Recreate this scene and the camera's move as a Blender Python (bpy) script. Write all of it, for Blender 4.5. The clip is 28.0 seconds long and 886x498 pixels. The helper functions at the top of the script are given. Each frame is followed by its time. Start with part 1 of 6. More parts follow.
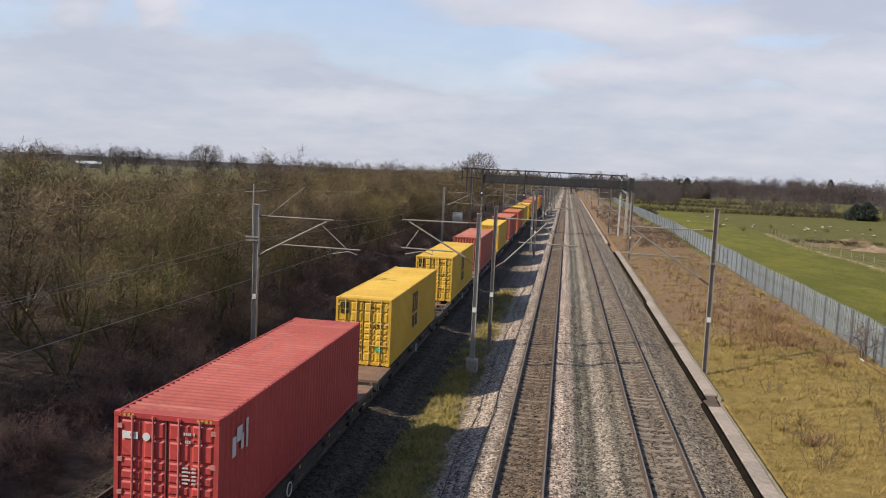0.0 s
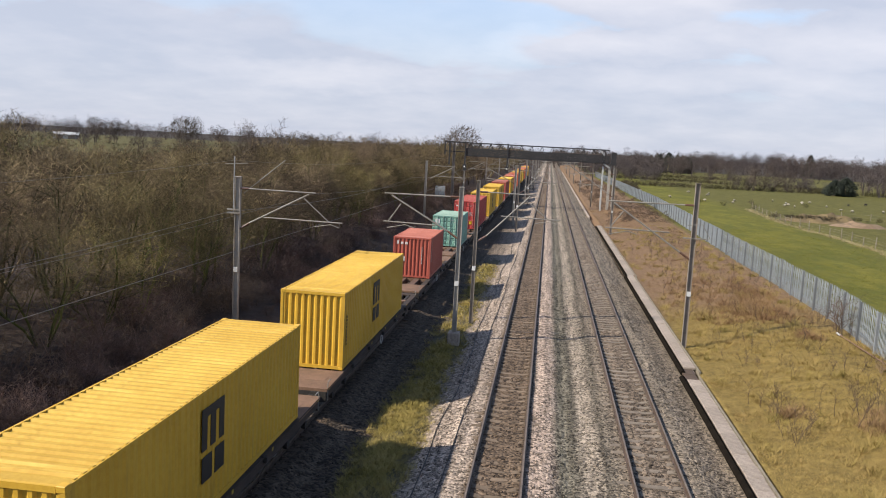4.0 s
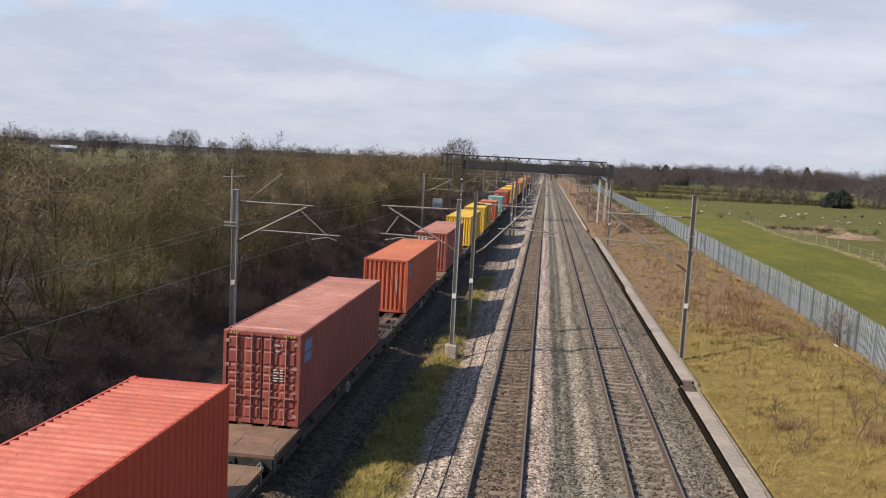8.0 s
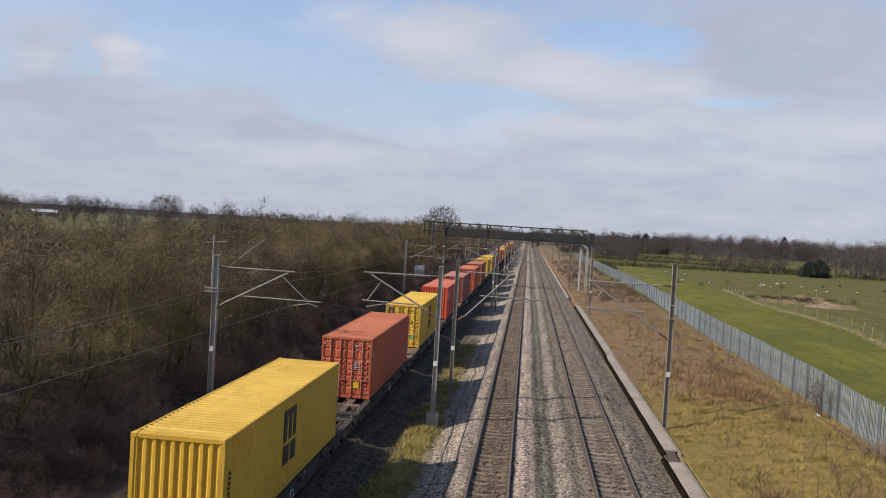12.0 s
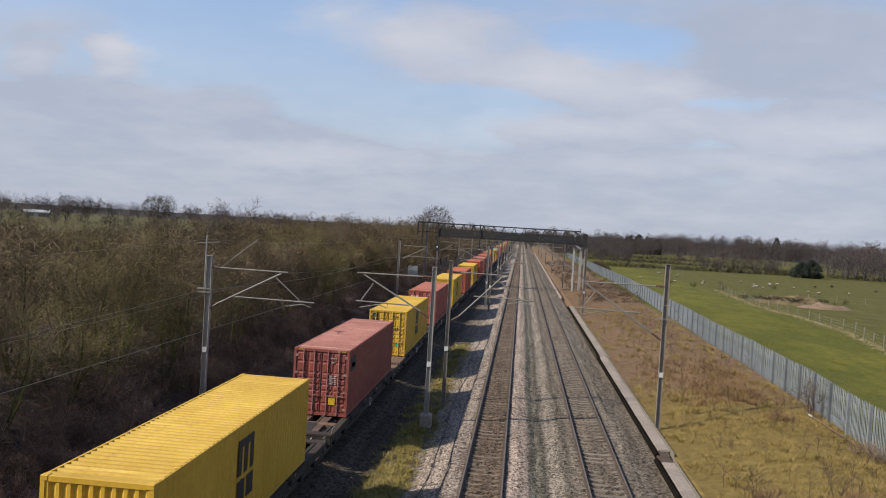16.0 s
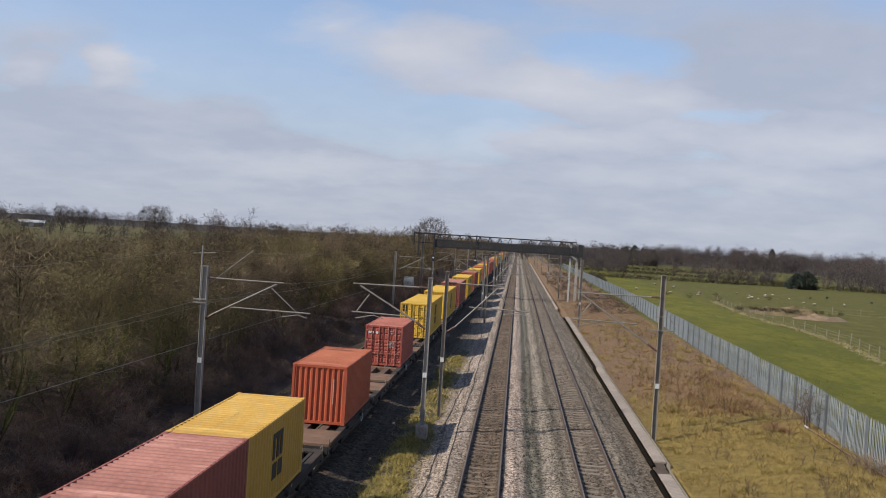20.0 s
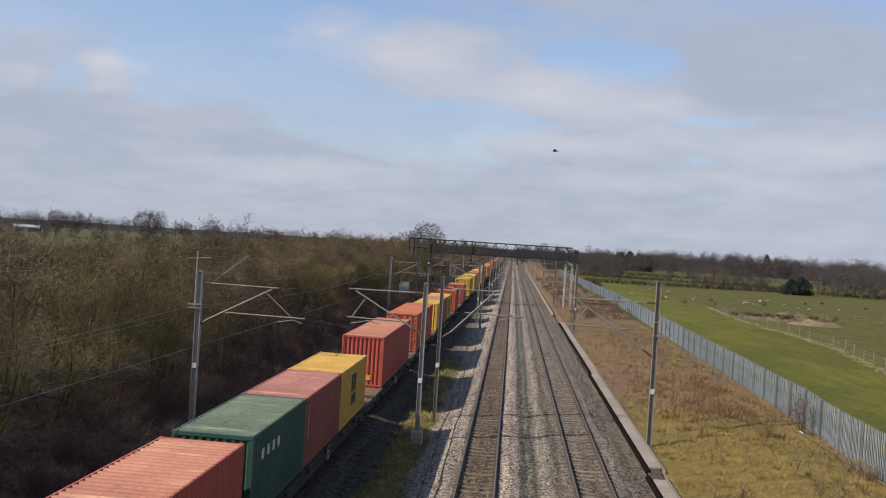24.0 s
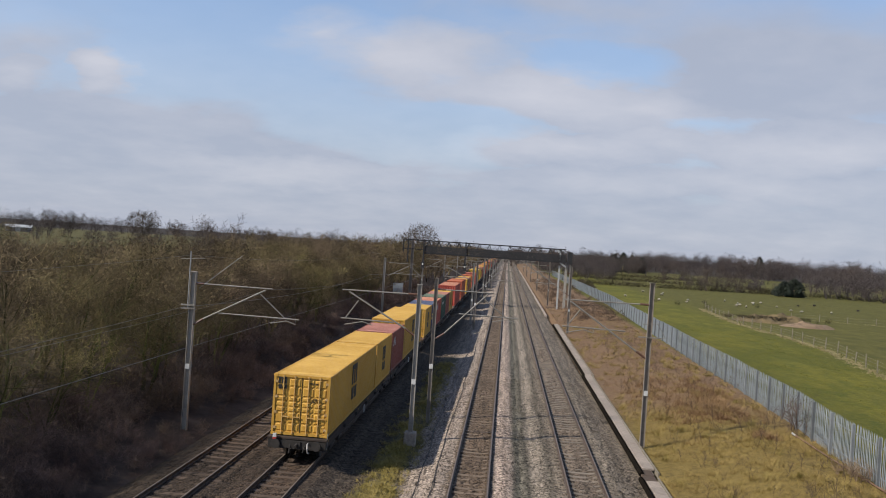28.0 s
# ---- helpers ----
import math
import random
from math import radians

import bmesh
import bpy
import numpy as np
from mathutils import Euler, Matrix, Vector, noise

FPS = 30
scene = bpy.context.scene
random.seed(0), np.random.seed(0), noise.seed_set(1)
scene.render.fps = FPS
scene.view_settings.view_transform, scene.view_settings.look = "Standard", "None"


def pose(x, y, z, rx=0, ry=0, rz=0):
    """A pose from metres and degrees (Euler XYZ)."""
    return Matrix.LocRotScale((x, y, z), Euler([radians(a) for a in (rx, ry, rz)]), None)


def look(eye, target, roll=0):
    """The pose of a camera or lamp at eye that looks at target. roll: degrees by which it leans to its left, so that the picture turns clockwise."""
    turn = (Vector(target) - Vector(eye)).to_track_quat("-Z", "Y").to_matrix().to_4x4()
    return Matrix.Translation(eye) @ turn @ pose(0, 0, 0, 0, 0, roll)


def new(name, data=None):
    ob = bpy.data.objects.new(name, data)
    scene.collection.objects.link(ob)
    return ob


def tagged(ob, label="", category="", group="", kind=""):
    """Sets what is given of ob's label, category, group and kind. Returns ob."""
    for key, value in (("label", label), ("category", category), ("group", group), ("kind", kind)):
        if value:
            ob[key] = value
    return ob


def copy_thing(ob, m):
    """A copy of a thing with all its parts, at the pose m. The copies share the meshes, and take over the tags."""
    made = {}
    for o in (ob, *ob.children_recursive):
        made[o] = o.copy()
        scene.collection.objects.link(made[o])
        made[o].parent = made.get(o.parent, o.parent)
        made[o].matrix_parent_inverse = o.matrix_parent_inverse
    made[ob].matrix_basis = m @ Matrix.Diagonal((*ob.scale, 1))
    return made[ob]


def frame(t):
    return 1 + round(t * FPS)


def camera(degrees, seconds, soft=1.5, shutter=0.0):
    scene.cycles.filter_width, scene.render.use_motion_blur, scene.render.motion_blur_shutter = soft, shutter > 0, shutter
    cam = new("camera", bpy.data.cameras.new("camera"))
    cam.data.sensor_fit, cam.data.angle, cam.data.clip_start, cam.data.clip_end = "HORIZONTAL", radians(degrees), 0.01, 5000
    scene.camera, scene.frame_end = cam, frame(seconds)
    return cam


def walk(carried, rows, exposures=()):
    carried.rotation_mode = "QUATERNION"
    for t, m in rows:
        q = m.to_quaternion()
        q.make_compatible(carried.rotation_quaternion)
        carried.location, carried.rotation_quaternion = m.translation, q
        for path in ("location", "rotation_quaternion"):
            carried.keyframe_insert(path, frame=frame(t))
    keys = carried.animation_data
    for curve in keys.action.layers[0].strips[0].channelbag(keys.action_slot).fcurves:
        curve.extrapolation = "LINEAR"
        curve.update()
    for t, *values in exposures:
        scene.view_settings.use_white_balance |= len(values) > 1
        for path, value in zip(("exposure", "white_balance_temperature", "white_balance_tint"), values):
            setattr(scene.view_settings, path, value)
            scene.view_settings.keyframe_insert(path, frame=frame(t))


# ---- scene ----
EYE_Z = 9.472
TRACK_X = {"a": -0.906, "b": 3.873, "c": -8.295, "d": -11.653}
cam = camera(56.625, 28.0, soft=1.0)
VIEW = [
    (0, 84.637, -2.751, 8.595), (0.5, 83.019, -3.186, 8.337), (1, 80.515, -2.425, 8.199), (1.5, 80.323, -2.182, 7.768),
    (2, 80.243, -2.707, 7.528), (2.5, 80.284, -2.825, 7.353), (3, 80.573, -3.071, 7.320), (3.5, 82.516, -3.114, 7.389),
    (5.5, 83.129, -2.992, 7.280), (6, 83.187, -2.984, 7.217), (6.5, 83.343, -2.977, 7.273), (7, 83.546, -3.010, 7.332),
    (7.5, 83.682, -3.007, 7.313), (8, 83.734, -3.010, 7.203), (8.5, 83.980, -3.012, 7.025), (9, 84.109, -3.033, 6.918),
    (9.5, 84.219, -3.015, 6.908), (10, 84.901, -3.050, 6.800), (10.5, 85.382, -3.213, 6.557), (11, 85.714, -3.481, 6.470),
    (11.5, 87.916, -3.373, 6.478), (12, 88.467, -3.458, 5.970), (12.5, 88.539, -3.471, 5.848), (14.5, 88.607, -3.524, 5.689),
    (15, 88.611, -3.522, 5.564), (15.5, 88.596, -3.502, 5.523), (16, 88.534, -3.490, 5.513), (16.5, 88.562, -3.503, 5.572),
    (17, 88.562, -3.531, 5.623), (17.5, 88.640, -3.529, 5.578), (18, 88.731, -3.541, 5.423), (18.5, 88.861, -3.555, 5.329),
    (19, 88.982, -3.559, 5.298), (19.5, 89.152, -3.532, 5.242), (20, 89.303, -3.577, 5.239), (20.5, 89.308, -3.610, 5.218),
    (21, 89.280, -3.554, 5.247), (21.5, 89.376, -3.637, 5.211), (23.5, 89.632, -3.598, 5.002), (24, 89.691, -3.648, 4.925),
    (24.5, 89.740, -3.608, 4.877), (25, 89.852, -3.584, 4.720), (25.5, 89.859, -3.605, 4.742), (26, 89.915, -3.688, 4.672),
    (26.5, 89.968, -3.714, 4.606), (27, 90.005, -3.657, 4.683), (27.5, 90.052, -3.702, 4.643), (28, 89.807, -3.808, 4.501),
]
walk(cam, [(t, pose(0, 0, EYE_Z, rx, ry, rz)) for t, rx, ry, rz in VIEW],
     exposures=[(0.0, 0.62, 6900, 11), (1.0, 0.78, 6850, 11), (3.0, 0.80, 6750, 11), (6.0, 0.72, 6750, 11), (8.0, 0.70, 6750, 11), (10.0, 0.60, 6750, 11), (12.0, 0.44, 6650, 10), (13.5, 0.40, 6600, 10), (15.0, 0.39, 6580, 10), (28.0, 0.34, 6550, 10)])

# ---- sky and sun ----
SUN_EL, SUN_SIDE = 38.0, 25.0
sun_way = Vector((-math.cos(radians(SUN_EL)) * math.cos(radians(SUN_SIDE)),
                  -math.cos(radians(SUN_EL)) * math.sin(radians(SUN_SIDE)), math.sin(radians(SUN_EL))))
sun = new("sun", bpy.data.lights.new("sun", "SUN"))
sun.data.energy, sun.data.angle, sun.data.color = 5.0, radians(0.6), (1.0, 0.93, 0.82)
sun.matrix_basis = look(tuple(sun_way * 50), (0, 0, 0))


def make_world():
    world = bpy.data.worlds.new("sky")
    scene.world = world
    world.use_nodes = True
    nt = world.node_tree
    nt.nodes.clear()
    n = nt.nodes.new
    out, back = n("ShaderNodeOutputWorld"), n("ShaderNodeBackground")
    sky = n("ShaderNodeTexSky")
    sky.sky_type, sky.sun_disc = "NISHITA", False
    sky.sun_elevation = radians(SUN_EL)
    sky.sun_rotation = math.atan2(sun_way.x, sun_way.y)
    sky.air_density, sky.dust_density, sky.ozone_density = 1.0, 0.6, 3.0
    coord = n("ShaderNodeTexCoord")
    sep = n("ShaderNodeSeparateXYZ")
    nt.links.new(coord.outputs["Generated"], sep.inputs[0])

    def calc(op, a, b):
        m = n("ShaderNodeMath")
        m.operation = op
        for i, v in enumerate((a, b)):
            if isinstance(v, (int, float)):
                m.inputs[i].default_value = v
            else:
                nt.links.new(v, m.inputs[i])
        return m.outputs[0]
    # clouds lie on a flat layer: the way is divided by its height
    up = calc("ADD", calc("MAXIMUM", sep.outputs["Z"], 0.0), 0.22)
    comb = n("ShaderNodeCombineXYZ")
    nt.links.new(calc("DIVIDE", sep.outputs["X"], up), comb.inputs[0])
    nt.links.new(calc("DIVIDE", sep.outputs["Y"], up), comb.inputs[1])
    comb.inputs[2].default_value = 3.7
    big, fine = n("ShaderNodeTexNoise"), n("ShaderNodeTexNoise")
    for tex, scale, detail, rough in ((big, 1.9, 8.0, 0.55), (fine, 3.1, 7.0, 0.55)):
        tex.inputs["Scale"].default_value = scale
        tex.inputs["Detail"].default_value = detail
        tex.inputs["Roughness"].default_value = rough
        nt.links.new(comb.outputs[0], tex.inputs["Vector"])
    # the banks and gaps of this day's sky: sideways and upward slope, half width, half height, lean, weight
    ahead = calc("MAXIMUM", sep.outputs["Y"], 0.05)
    flat = n("ShaderNodeCombineXYZ")
    nt.links.new(calc("DIVIDE", sep.outputs["X"], ahead), flat.inputs[0])
    nt.links.new(calc("DIVIDE", sep.outputs["Z"], ahead), flat.inputs[1])
    ragged = n("ShaderNodeTexNoise")
    ragged.inputs["Scale"].default_value, ragged.inputs["Detail"].default_value, ragged.inputs["Roughness"].default_value = 9.0, 5.0, 0.6
    stretch = n("ShaderNodeVectorMath")
    stretch.operation = "MULTIPLY"
    stretch.inputs[1].default_value = (0.6, 1.7, 1.0)
    nt.links.new(flat.outputs[0], stretch.inputs[0])
    nt.links.new(stretch.outputs[0], ragged.inputs["Vector"])
    push = n("ShaderNodeVectorMath")
    push.operation = "MULTIPLY_ADD"
    push.inputs[1].default_value = (0.17, 0.065, 0.0)
    nt.links.new(ragged.outputs["Color"], push.inputs[0])
    nt.links.new(flat.outputs[0], push.inputs[2])
    BANKS = [
          ("white", -0.156, 0.236, 0.170, 0.045, -4, 0.62), ("white", -0.235, 0.258, 0.067, 0.038, -1, 0.50), ("white", 0.020, 0.194, 0.205, 0.039, -5, 0.62), ("white", 0.142, 0.185, 0.116, 0.023, -0, 0.50),
          ("white", -0.525, 0.196, 0.055, 0.027, -4, 0.75), ("white", 0.058, 0.129, 0.170, 0.023, 2, 0.60), ("white", 0.341, 0.144, 0.152, 0.038, 2, 0.60), ("white", 0.177, 0.146, 0.125, 0.021, 2, 0.40),
          ("white", 0.227, 0.095, 0.340, 0.023, 2, 0.35), ("white", -0.251, 0.075, 0.179, 0.020, -1, 0.50), ("white", -0.640, 0.182, 0.045, 0.022, 4, 0.35), ("grey", -0.500, 0.104, 0.331, 0.073, 1, 0.75),
          ("grey", 0.282, 0.259, 0.322, 0.116, 4, 0.55), ("grey", 0.115, 0.295, 0.295, 0.054, 4, 0.40), ("grey", -0.620, 0.219, 0.107, 0.036, 4, 0.25), ("clear", -0.355, 0.231, 0.205, 0.107, 4, 0.50),
          ("clear", 0.106, 0.225, 0.107, 0.030, -0, 0.75), ("clear", -0.206, 0.138, 0.268, 0.046, -0, 0.60), ("clear", -0.020, 0.280, 0.107, 0.027, -2, 0.30), ("clear", 0.209, 0.171, 0.098, 0.018, 1, 0.40)]
    total = {"white": 0.0, "grey": 0.0, "clear": 0.0}
    for kind, u, v, w, h, lean, weight in BANKS:
        mp, ball = n("ShaderNodeMapping"), n("ShaderNodeTexGradient")
        mp.vector_type, ball.gradient_type = "TEXTURE", "SPHERICAL"
        mp.inputs["Location"].default_value = (u + 0.085, v + 0.0325, 0.0)
        mp.inputs["Rotation"].default_value = (0.0, 0.0, radians(lean))
        mp.inputs["Scale"].default_value = (w, h, 1.0)
        nt.links.new(push.outputs[0], mp.inputs[0])
        nt.links.new(mp.outputs[0], ball.inputs[0])
        total[kind] = calc("MAXIMUM", calc("MULTIPLY", calc("POWER", ball.outputs["Fac"], 0.75), weight), total[kind])
    heap = calc("SUBTRACT", calc("ADD", total["white"], total["grey"]), total["clear"])
    ramp = n("ShaderNodeMapRange")
    ramp.interpolation_type = "SMOOTHSTEP"
    ramp.inputs["From Min"].default_value, ramp.inputs["From Max"].default_value = 0.30, 1.12
    nt.links.new(calc("ADD", big.outputs["Fac"], heap), ramp.inputs["Value"])
    # haze closes the cloud cover towards the horizon
    haze = n("ShaderNodeMapRange")
    haze.inputs["From Min"].default_value, haze.inputs["From Max"].default_value = 0.02, 0.30
    haze.inputs["To Min"].default_value, haze.inputs["To Max"].default_value = 0.92, 0.0
    nt.links.new(sep.outputs["Z"], haze.inputs["Value"])
    # the cover thins overhead
    thin = n("ShaderNodeMapRange")
    thin.inputs["From Min"].default_value, thin.inputs["From Max"].default_value = 0.35, 0.75
    thin.inputs["To Min"].default_value, thin.inputs["To Max"].default_value = 1.0, 0.35
    nt.links.new(sep.outputs["Z"], thin.inputs["Value"])
    cover = calc("MULTIPLY", calc("MINIMUM", calc("ADD", calc("ADD", calc("MULTIPLY", ramp.outputs[0], 0.78), 0.12), haze.outputs[0]), 0.95), thin.outputs[0])
    shade = n("ShaderNodeValToRGB")
    shade.color_ramp.elements[0].position, shade.color_ramp.elements[0].color = 0.30, (3.95, 4.4, 5.5, 1)
    shade.color_ramp.elements[1].position, shade.color_ramp.elements[1].color = 0.95, (5.8, 5.95, 6.7, 1)
    nt.links.new(calc("ADD", calc("MULTIPLY", fine.outputs["Fac"], 0.8), calc("MULTIPLY", total["white"], 0.75)), shade.inputs[0])
    mix = n("ShaderNodeMix")
    mix.data_type = "RGBA"
    nt.links.new(cover, mix.inputs["Factor"])
    veil = n("ShaderNodeVectorMath")
    veil.operation = "MULTIPLY"
    veil.inputs[1].default_value = (1.62, 1.62, 1.66)
    nt.links.new(sky.outputs[0], veil.inputs[0])
    nt.links.new(veil.outputs[0], mix.inputs["A"])
    nt.links.new(shade.outputs[0], mix.inputs["B"])
    nt.links.new(mix.outputs["Result"], back.inputs["Color"])
    back.inputs["Strength"].default_value = 0.082
    nt.links.new(back.outputs[0], out.inputs[0])


make_world()

# ---- materials ----
TONE = 0.68


def material(name, dark, light, rough=0.85, scale=2.0, fine=25.0, metal=0.0, bump=0.3, bump_size=0.01, spread=0.0, stain=None, spec=0.4, run=None):
    """Two-scale noise between two colours; a stain colour in patches; spread varies the brightness from object to object."""
    dark, light = [c * TONE for c in dark], [c * TONE for c in light]
    stain = [c * TONE for c in stain] if stain else None
    m = bpy.data.materials.new(name)
    m.use_nodes = True
    nt = m.node_tree
    n, link = nt.nodes.new, nt.links.new
    bsdf = nt.nodes["Principled BSDF"]
    bsdf.inputs["Roughness"].default_value = rough
    bsdf.inputs["Metallic"].default_value = metal
    bsdf.inputs["Specular IOR Level"].default_value = spec
    coord = n("ShaderNodeTexCoord")
    a, b = n("ShaderNodeTexNoise"), n("ShaderNodeTexNoise")
    a.inputs["Scale"].default_value, b.inputs["Scale"].default_value = scale, fine
    a.inputs["Detail"].default_value, b.inputs["Detail"].default_value = 5.0, 4.0
    link(coord.outputs["Object"], a.inputs["Vector"])
    link(coord.outputs["Object"], b.inputs["Vector"])
    add = n("ShaderNodeMath")
    add.operation = "MULTIPLY_ADD"
    link(b.outputs["Fac"], add.inputs[0])
    add.inputs[1].default_value = 0.55
    half = n("ShaderNodeMath")
    half.operation = "MULTIPLY_ADD"
    link(a.outputs["Fac"], half.inputs[0])
    half.inputs[1].default_value, half.inputs[2].default_value = 0.75, -0.15
    link(half.outputs[0], add.inputs[2])
    ramp = n("ShaderNodeValToRGB")
    ramp.color_ramp.elements[0].position, ramp.color_ramp.elements[0].color = 0.3, (*dark, 1)
    ramp.color_ramp.elements[1].position, ramp.color_ramp.elements[1].color = 0.72, (*light, 1)
    link(add.outputs[0], ramp.inputs[0])
    colour = ramp.outputs[0]
    if stain:
        s = n("ShaderNodeTexNoise")
        s.inputs["Scale"].default_value, s.inputs["Detail"].default_value = scale * 0.6, 8.0
        s.inputs["Roughness"].default_value = 0.7
        if run:
            mp = n("ShaderNodeMapping")
            mp.inputs["Scale"].default_value = run
            link(coord.outputs["Object"], mp.inputs[0])
            link(mp.outputs[0], s.inputs["Vector"])
        else:
            link(coord.outputs["Object"], s.inputs["Vector"])
        r = n("ShaderNodeValToRGB")
        r.color_ramp.elements[0].position, r.color_ramp.elements[1].position = 0.56, 0.80
        link(s.outputs["Fac"], r.inputs[0])
        k = n("ShaderNodeMix")
        k.data_type = "RGBA"
        link(r.outputs[0], k.inputs["Factor"])
        link(colour, k.inputs["A"])
        k.inputs["B"].default_value = (*stain, 1)
        colour = k.outputs["Result"]
    if spread:
        info = n("ShaderNodeObjectInfo")
        v = n("ShaderNodeMapRange")
        v.inputs["To Min"].default_value, v.inputs["To Max"].default_value = 1 - spread, 1 + spread
        link(info.outputs["Random"], v.inputs["Value"])
        hsv = n("ShaderNodeHueSaturation")
        link(v.outputs[0], hsv.inputs["Value"])
        link(colour, hsv.inputs["Color"])
        colour = hsv.outputs[0]
    link(colour, bsdf.inputs["Base Color"])
    if bump:
        bp = n("ShaderNodeBump")
        bp.inputs["Strength"].default_value, bp.inputs["Distance"].default_value = bump, bump_size
        link(b.outputs["Fac"], bp.inputs["Height"])
        link(bp.outputs[0], bsdf.inputs["Normal"])
    return m


M = {
    "rail": material("rail_steel", (0.07, 0.045, 0.03), (0.16, 0.11, 0.08), 0.6, 3, 40, 0.3),
    "railtop": material("rail_head_polished", (0.13, 0.10, 0.08), (0.23, 0.185, 0.15), 0.6, 3, 40, 0.1, 0.1),
    "sleeper": material("sleeper_concrete", (0.13, 0.095, 0.065), (0.24, 0.175, 0.12), 0.95, 3, 30, 0, 0.4, spread=0.2),
    "sleeper_pale": material("sleeper_grey_concrete", (0.155, 0.125, 0.095), (0.275, 0.225, 0.175), 0.95, 3, 30, 0, 0.4, spread=0.2),
    # rusty brown, lowered further so the colour carries the left tracks' shade
    "sleeper_old": material("sleeper_rusty_shaded", (0.055, 0.037, 0.026), (0.125, 0.084, 0.058), 0.95, 3, 30, 0, 0.4, spread=0.25),
    "trough": material("trough_concrete", (0.23, 0.188, 0.152), (0.48, 0.40, 0.33), 0.92, 3.6, 22, 0, 0.5, spread=0.12, stain=(0.10, 0.08, 0.055)),
    "arm": material("weathered_arm_steel", (0.20, 0.185, 0.16), (0.34, 0.32, 0.285), 0.65, 2, 20, 0.0, 0.1, stain=(0.15, 0.12, 0.09)),
    "deck": material("dusty_wagon_deck", (0.14, 0.08, 0.05), (0.29, 0.17, 0.108), 0.85, 1.2, 16, 0, 0.3, stain=(0.075, 0.055, 0.04)),
    "hi_vis": material("worn_yellow_paint", (0.42, 0.30, 0.03), (0.60, 0.44, 0.06), 0.6, 6, 40),
    "galv": material("galvanised_steel", (0.26, 0.27, 0.28), (0.42, 0.43, 0.44), 0.5, 2, 20, 0.4, 0.1, stain=(0.2, 0.16, 0.13)),
    "galv_dark": material("weathered_steel", (0.19, 0.16, 0.13), (0.32, 0.275, 0.23), 0.7, 2, 20, 0.0, 0.1),
    "white_steel": material("pale_galvanised_steel", (0.42, 0.43, 0.42), (0.58, 0.58, 0.57), 0.5, 2, 20, 0.1, 0.1),
    "gantry": material("gantry_dark_paint", (0.014, 0.014, 0.016), (0.036, 0.036, 0.039), 0.75, 2, 20, 0.0, 0.1),
    "palisade": material("palisade_galvanised", (0.28, 0.31, 0.335), (0.44, 0.48, 0.51), 0.55, 1.2, 14, 0.4, 0.1, spread=0.15),
    "fence_post": material("fence_post_steel", (0.17, 0.185, 0.195), (0.30, 0.32, 0.34), 0.6, 1.2, 14, 0.3, 0.1, spread=0.25),
    "wagon": material("wagon_brown_paint", (0.075, 0.045, 0.033), (0.17, 0.105, 0.078), 0.8, 1.5, 18, 0, 0.3, stain=(0.06, 0.05, 0.045)),
    # brown taken almost to black: the shade on the wagon side is in the colour
    "sill": material("shade_dark_sill_paint", (0.032, 0.023, 0.018), (0.075, 0.05, 0.038), 0.85, 1.5, 18, 0, 0.3, stain=(0.03, 0.025, 0.022)),
    "wagon_dark": material("wagon_underframe_grime", (0.018, 0.016, 0.015), (0.05, 0.043, 0.038), 0.85, 2, 20),
    "tyre": material("wheel_tread_steel", (0.25, 0.25, 0.25), (0.42, 0.41, 0.40), 0.35, 3, 30, 0.9, 0.1),
    "cable": material("black_cable", (0.01, 0.01, 0.01), (0.03, 0.028, 0.026), 0.6, 3, 30),
    # no sheen at all: imitates the shade of the gap beside the trough
    "pipe": material("gap_shade_black", (0.008, 0.007, 0.006), (0.022, 0.018, 0.014), 1.0, 3, 30, bump=0, spec=0.0),
    "porcelain": material("insulator_glaze", (0.12, 0.06, 0.04), (0.2, 0.12, 0.09), 0.25, 5, 30),
    "white": material("white_paint", (0.6, 0.6, 0.58), (0.8, 0.8, 0.78), 0.5, 3, 30),
    "print": material("worn_white_print", (0.40, 0.38, 0.36), (0.66, 0.64, 0.61), 0.6, 9, 40, bump=0),
    "yellowsign": material("yellow_label", (0.7, 0.42, 0.02), (0.85, 0.55, 0.04), 0.5, 3, 30, bump=0),
    "black": material("black_print", (0.012, 0.012, 0.014), (0.03, 0.03, 0.03), 0.6, 3, 30, bump=0),
    "bluemark": material("blue_print", (0.10, 0.16, 0.34), (0.2, 0.28, 0.45), 0.6, 3, 30, bump=0),
    "greenmark": material("green_label", (0.05, 0.40, 0.2), (0.1, 0.5, 0.28), 0.6, 3, 30, bump=0),
    "wood_post": material("weathered_wood", (0.17, 0.145, 0.105), (0.31, 0.27, 0.20), 0.9, 3, 30),
}



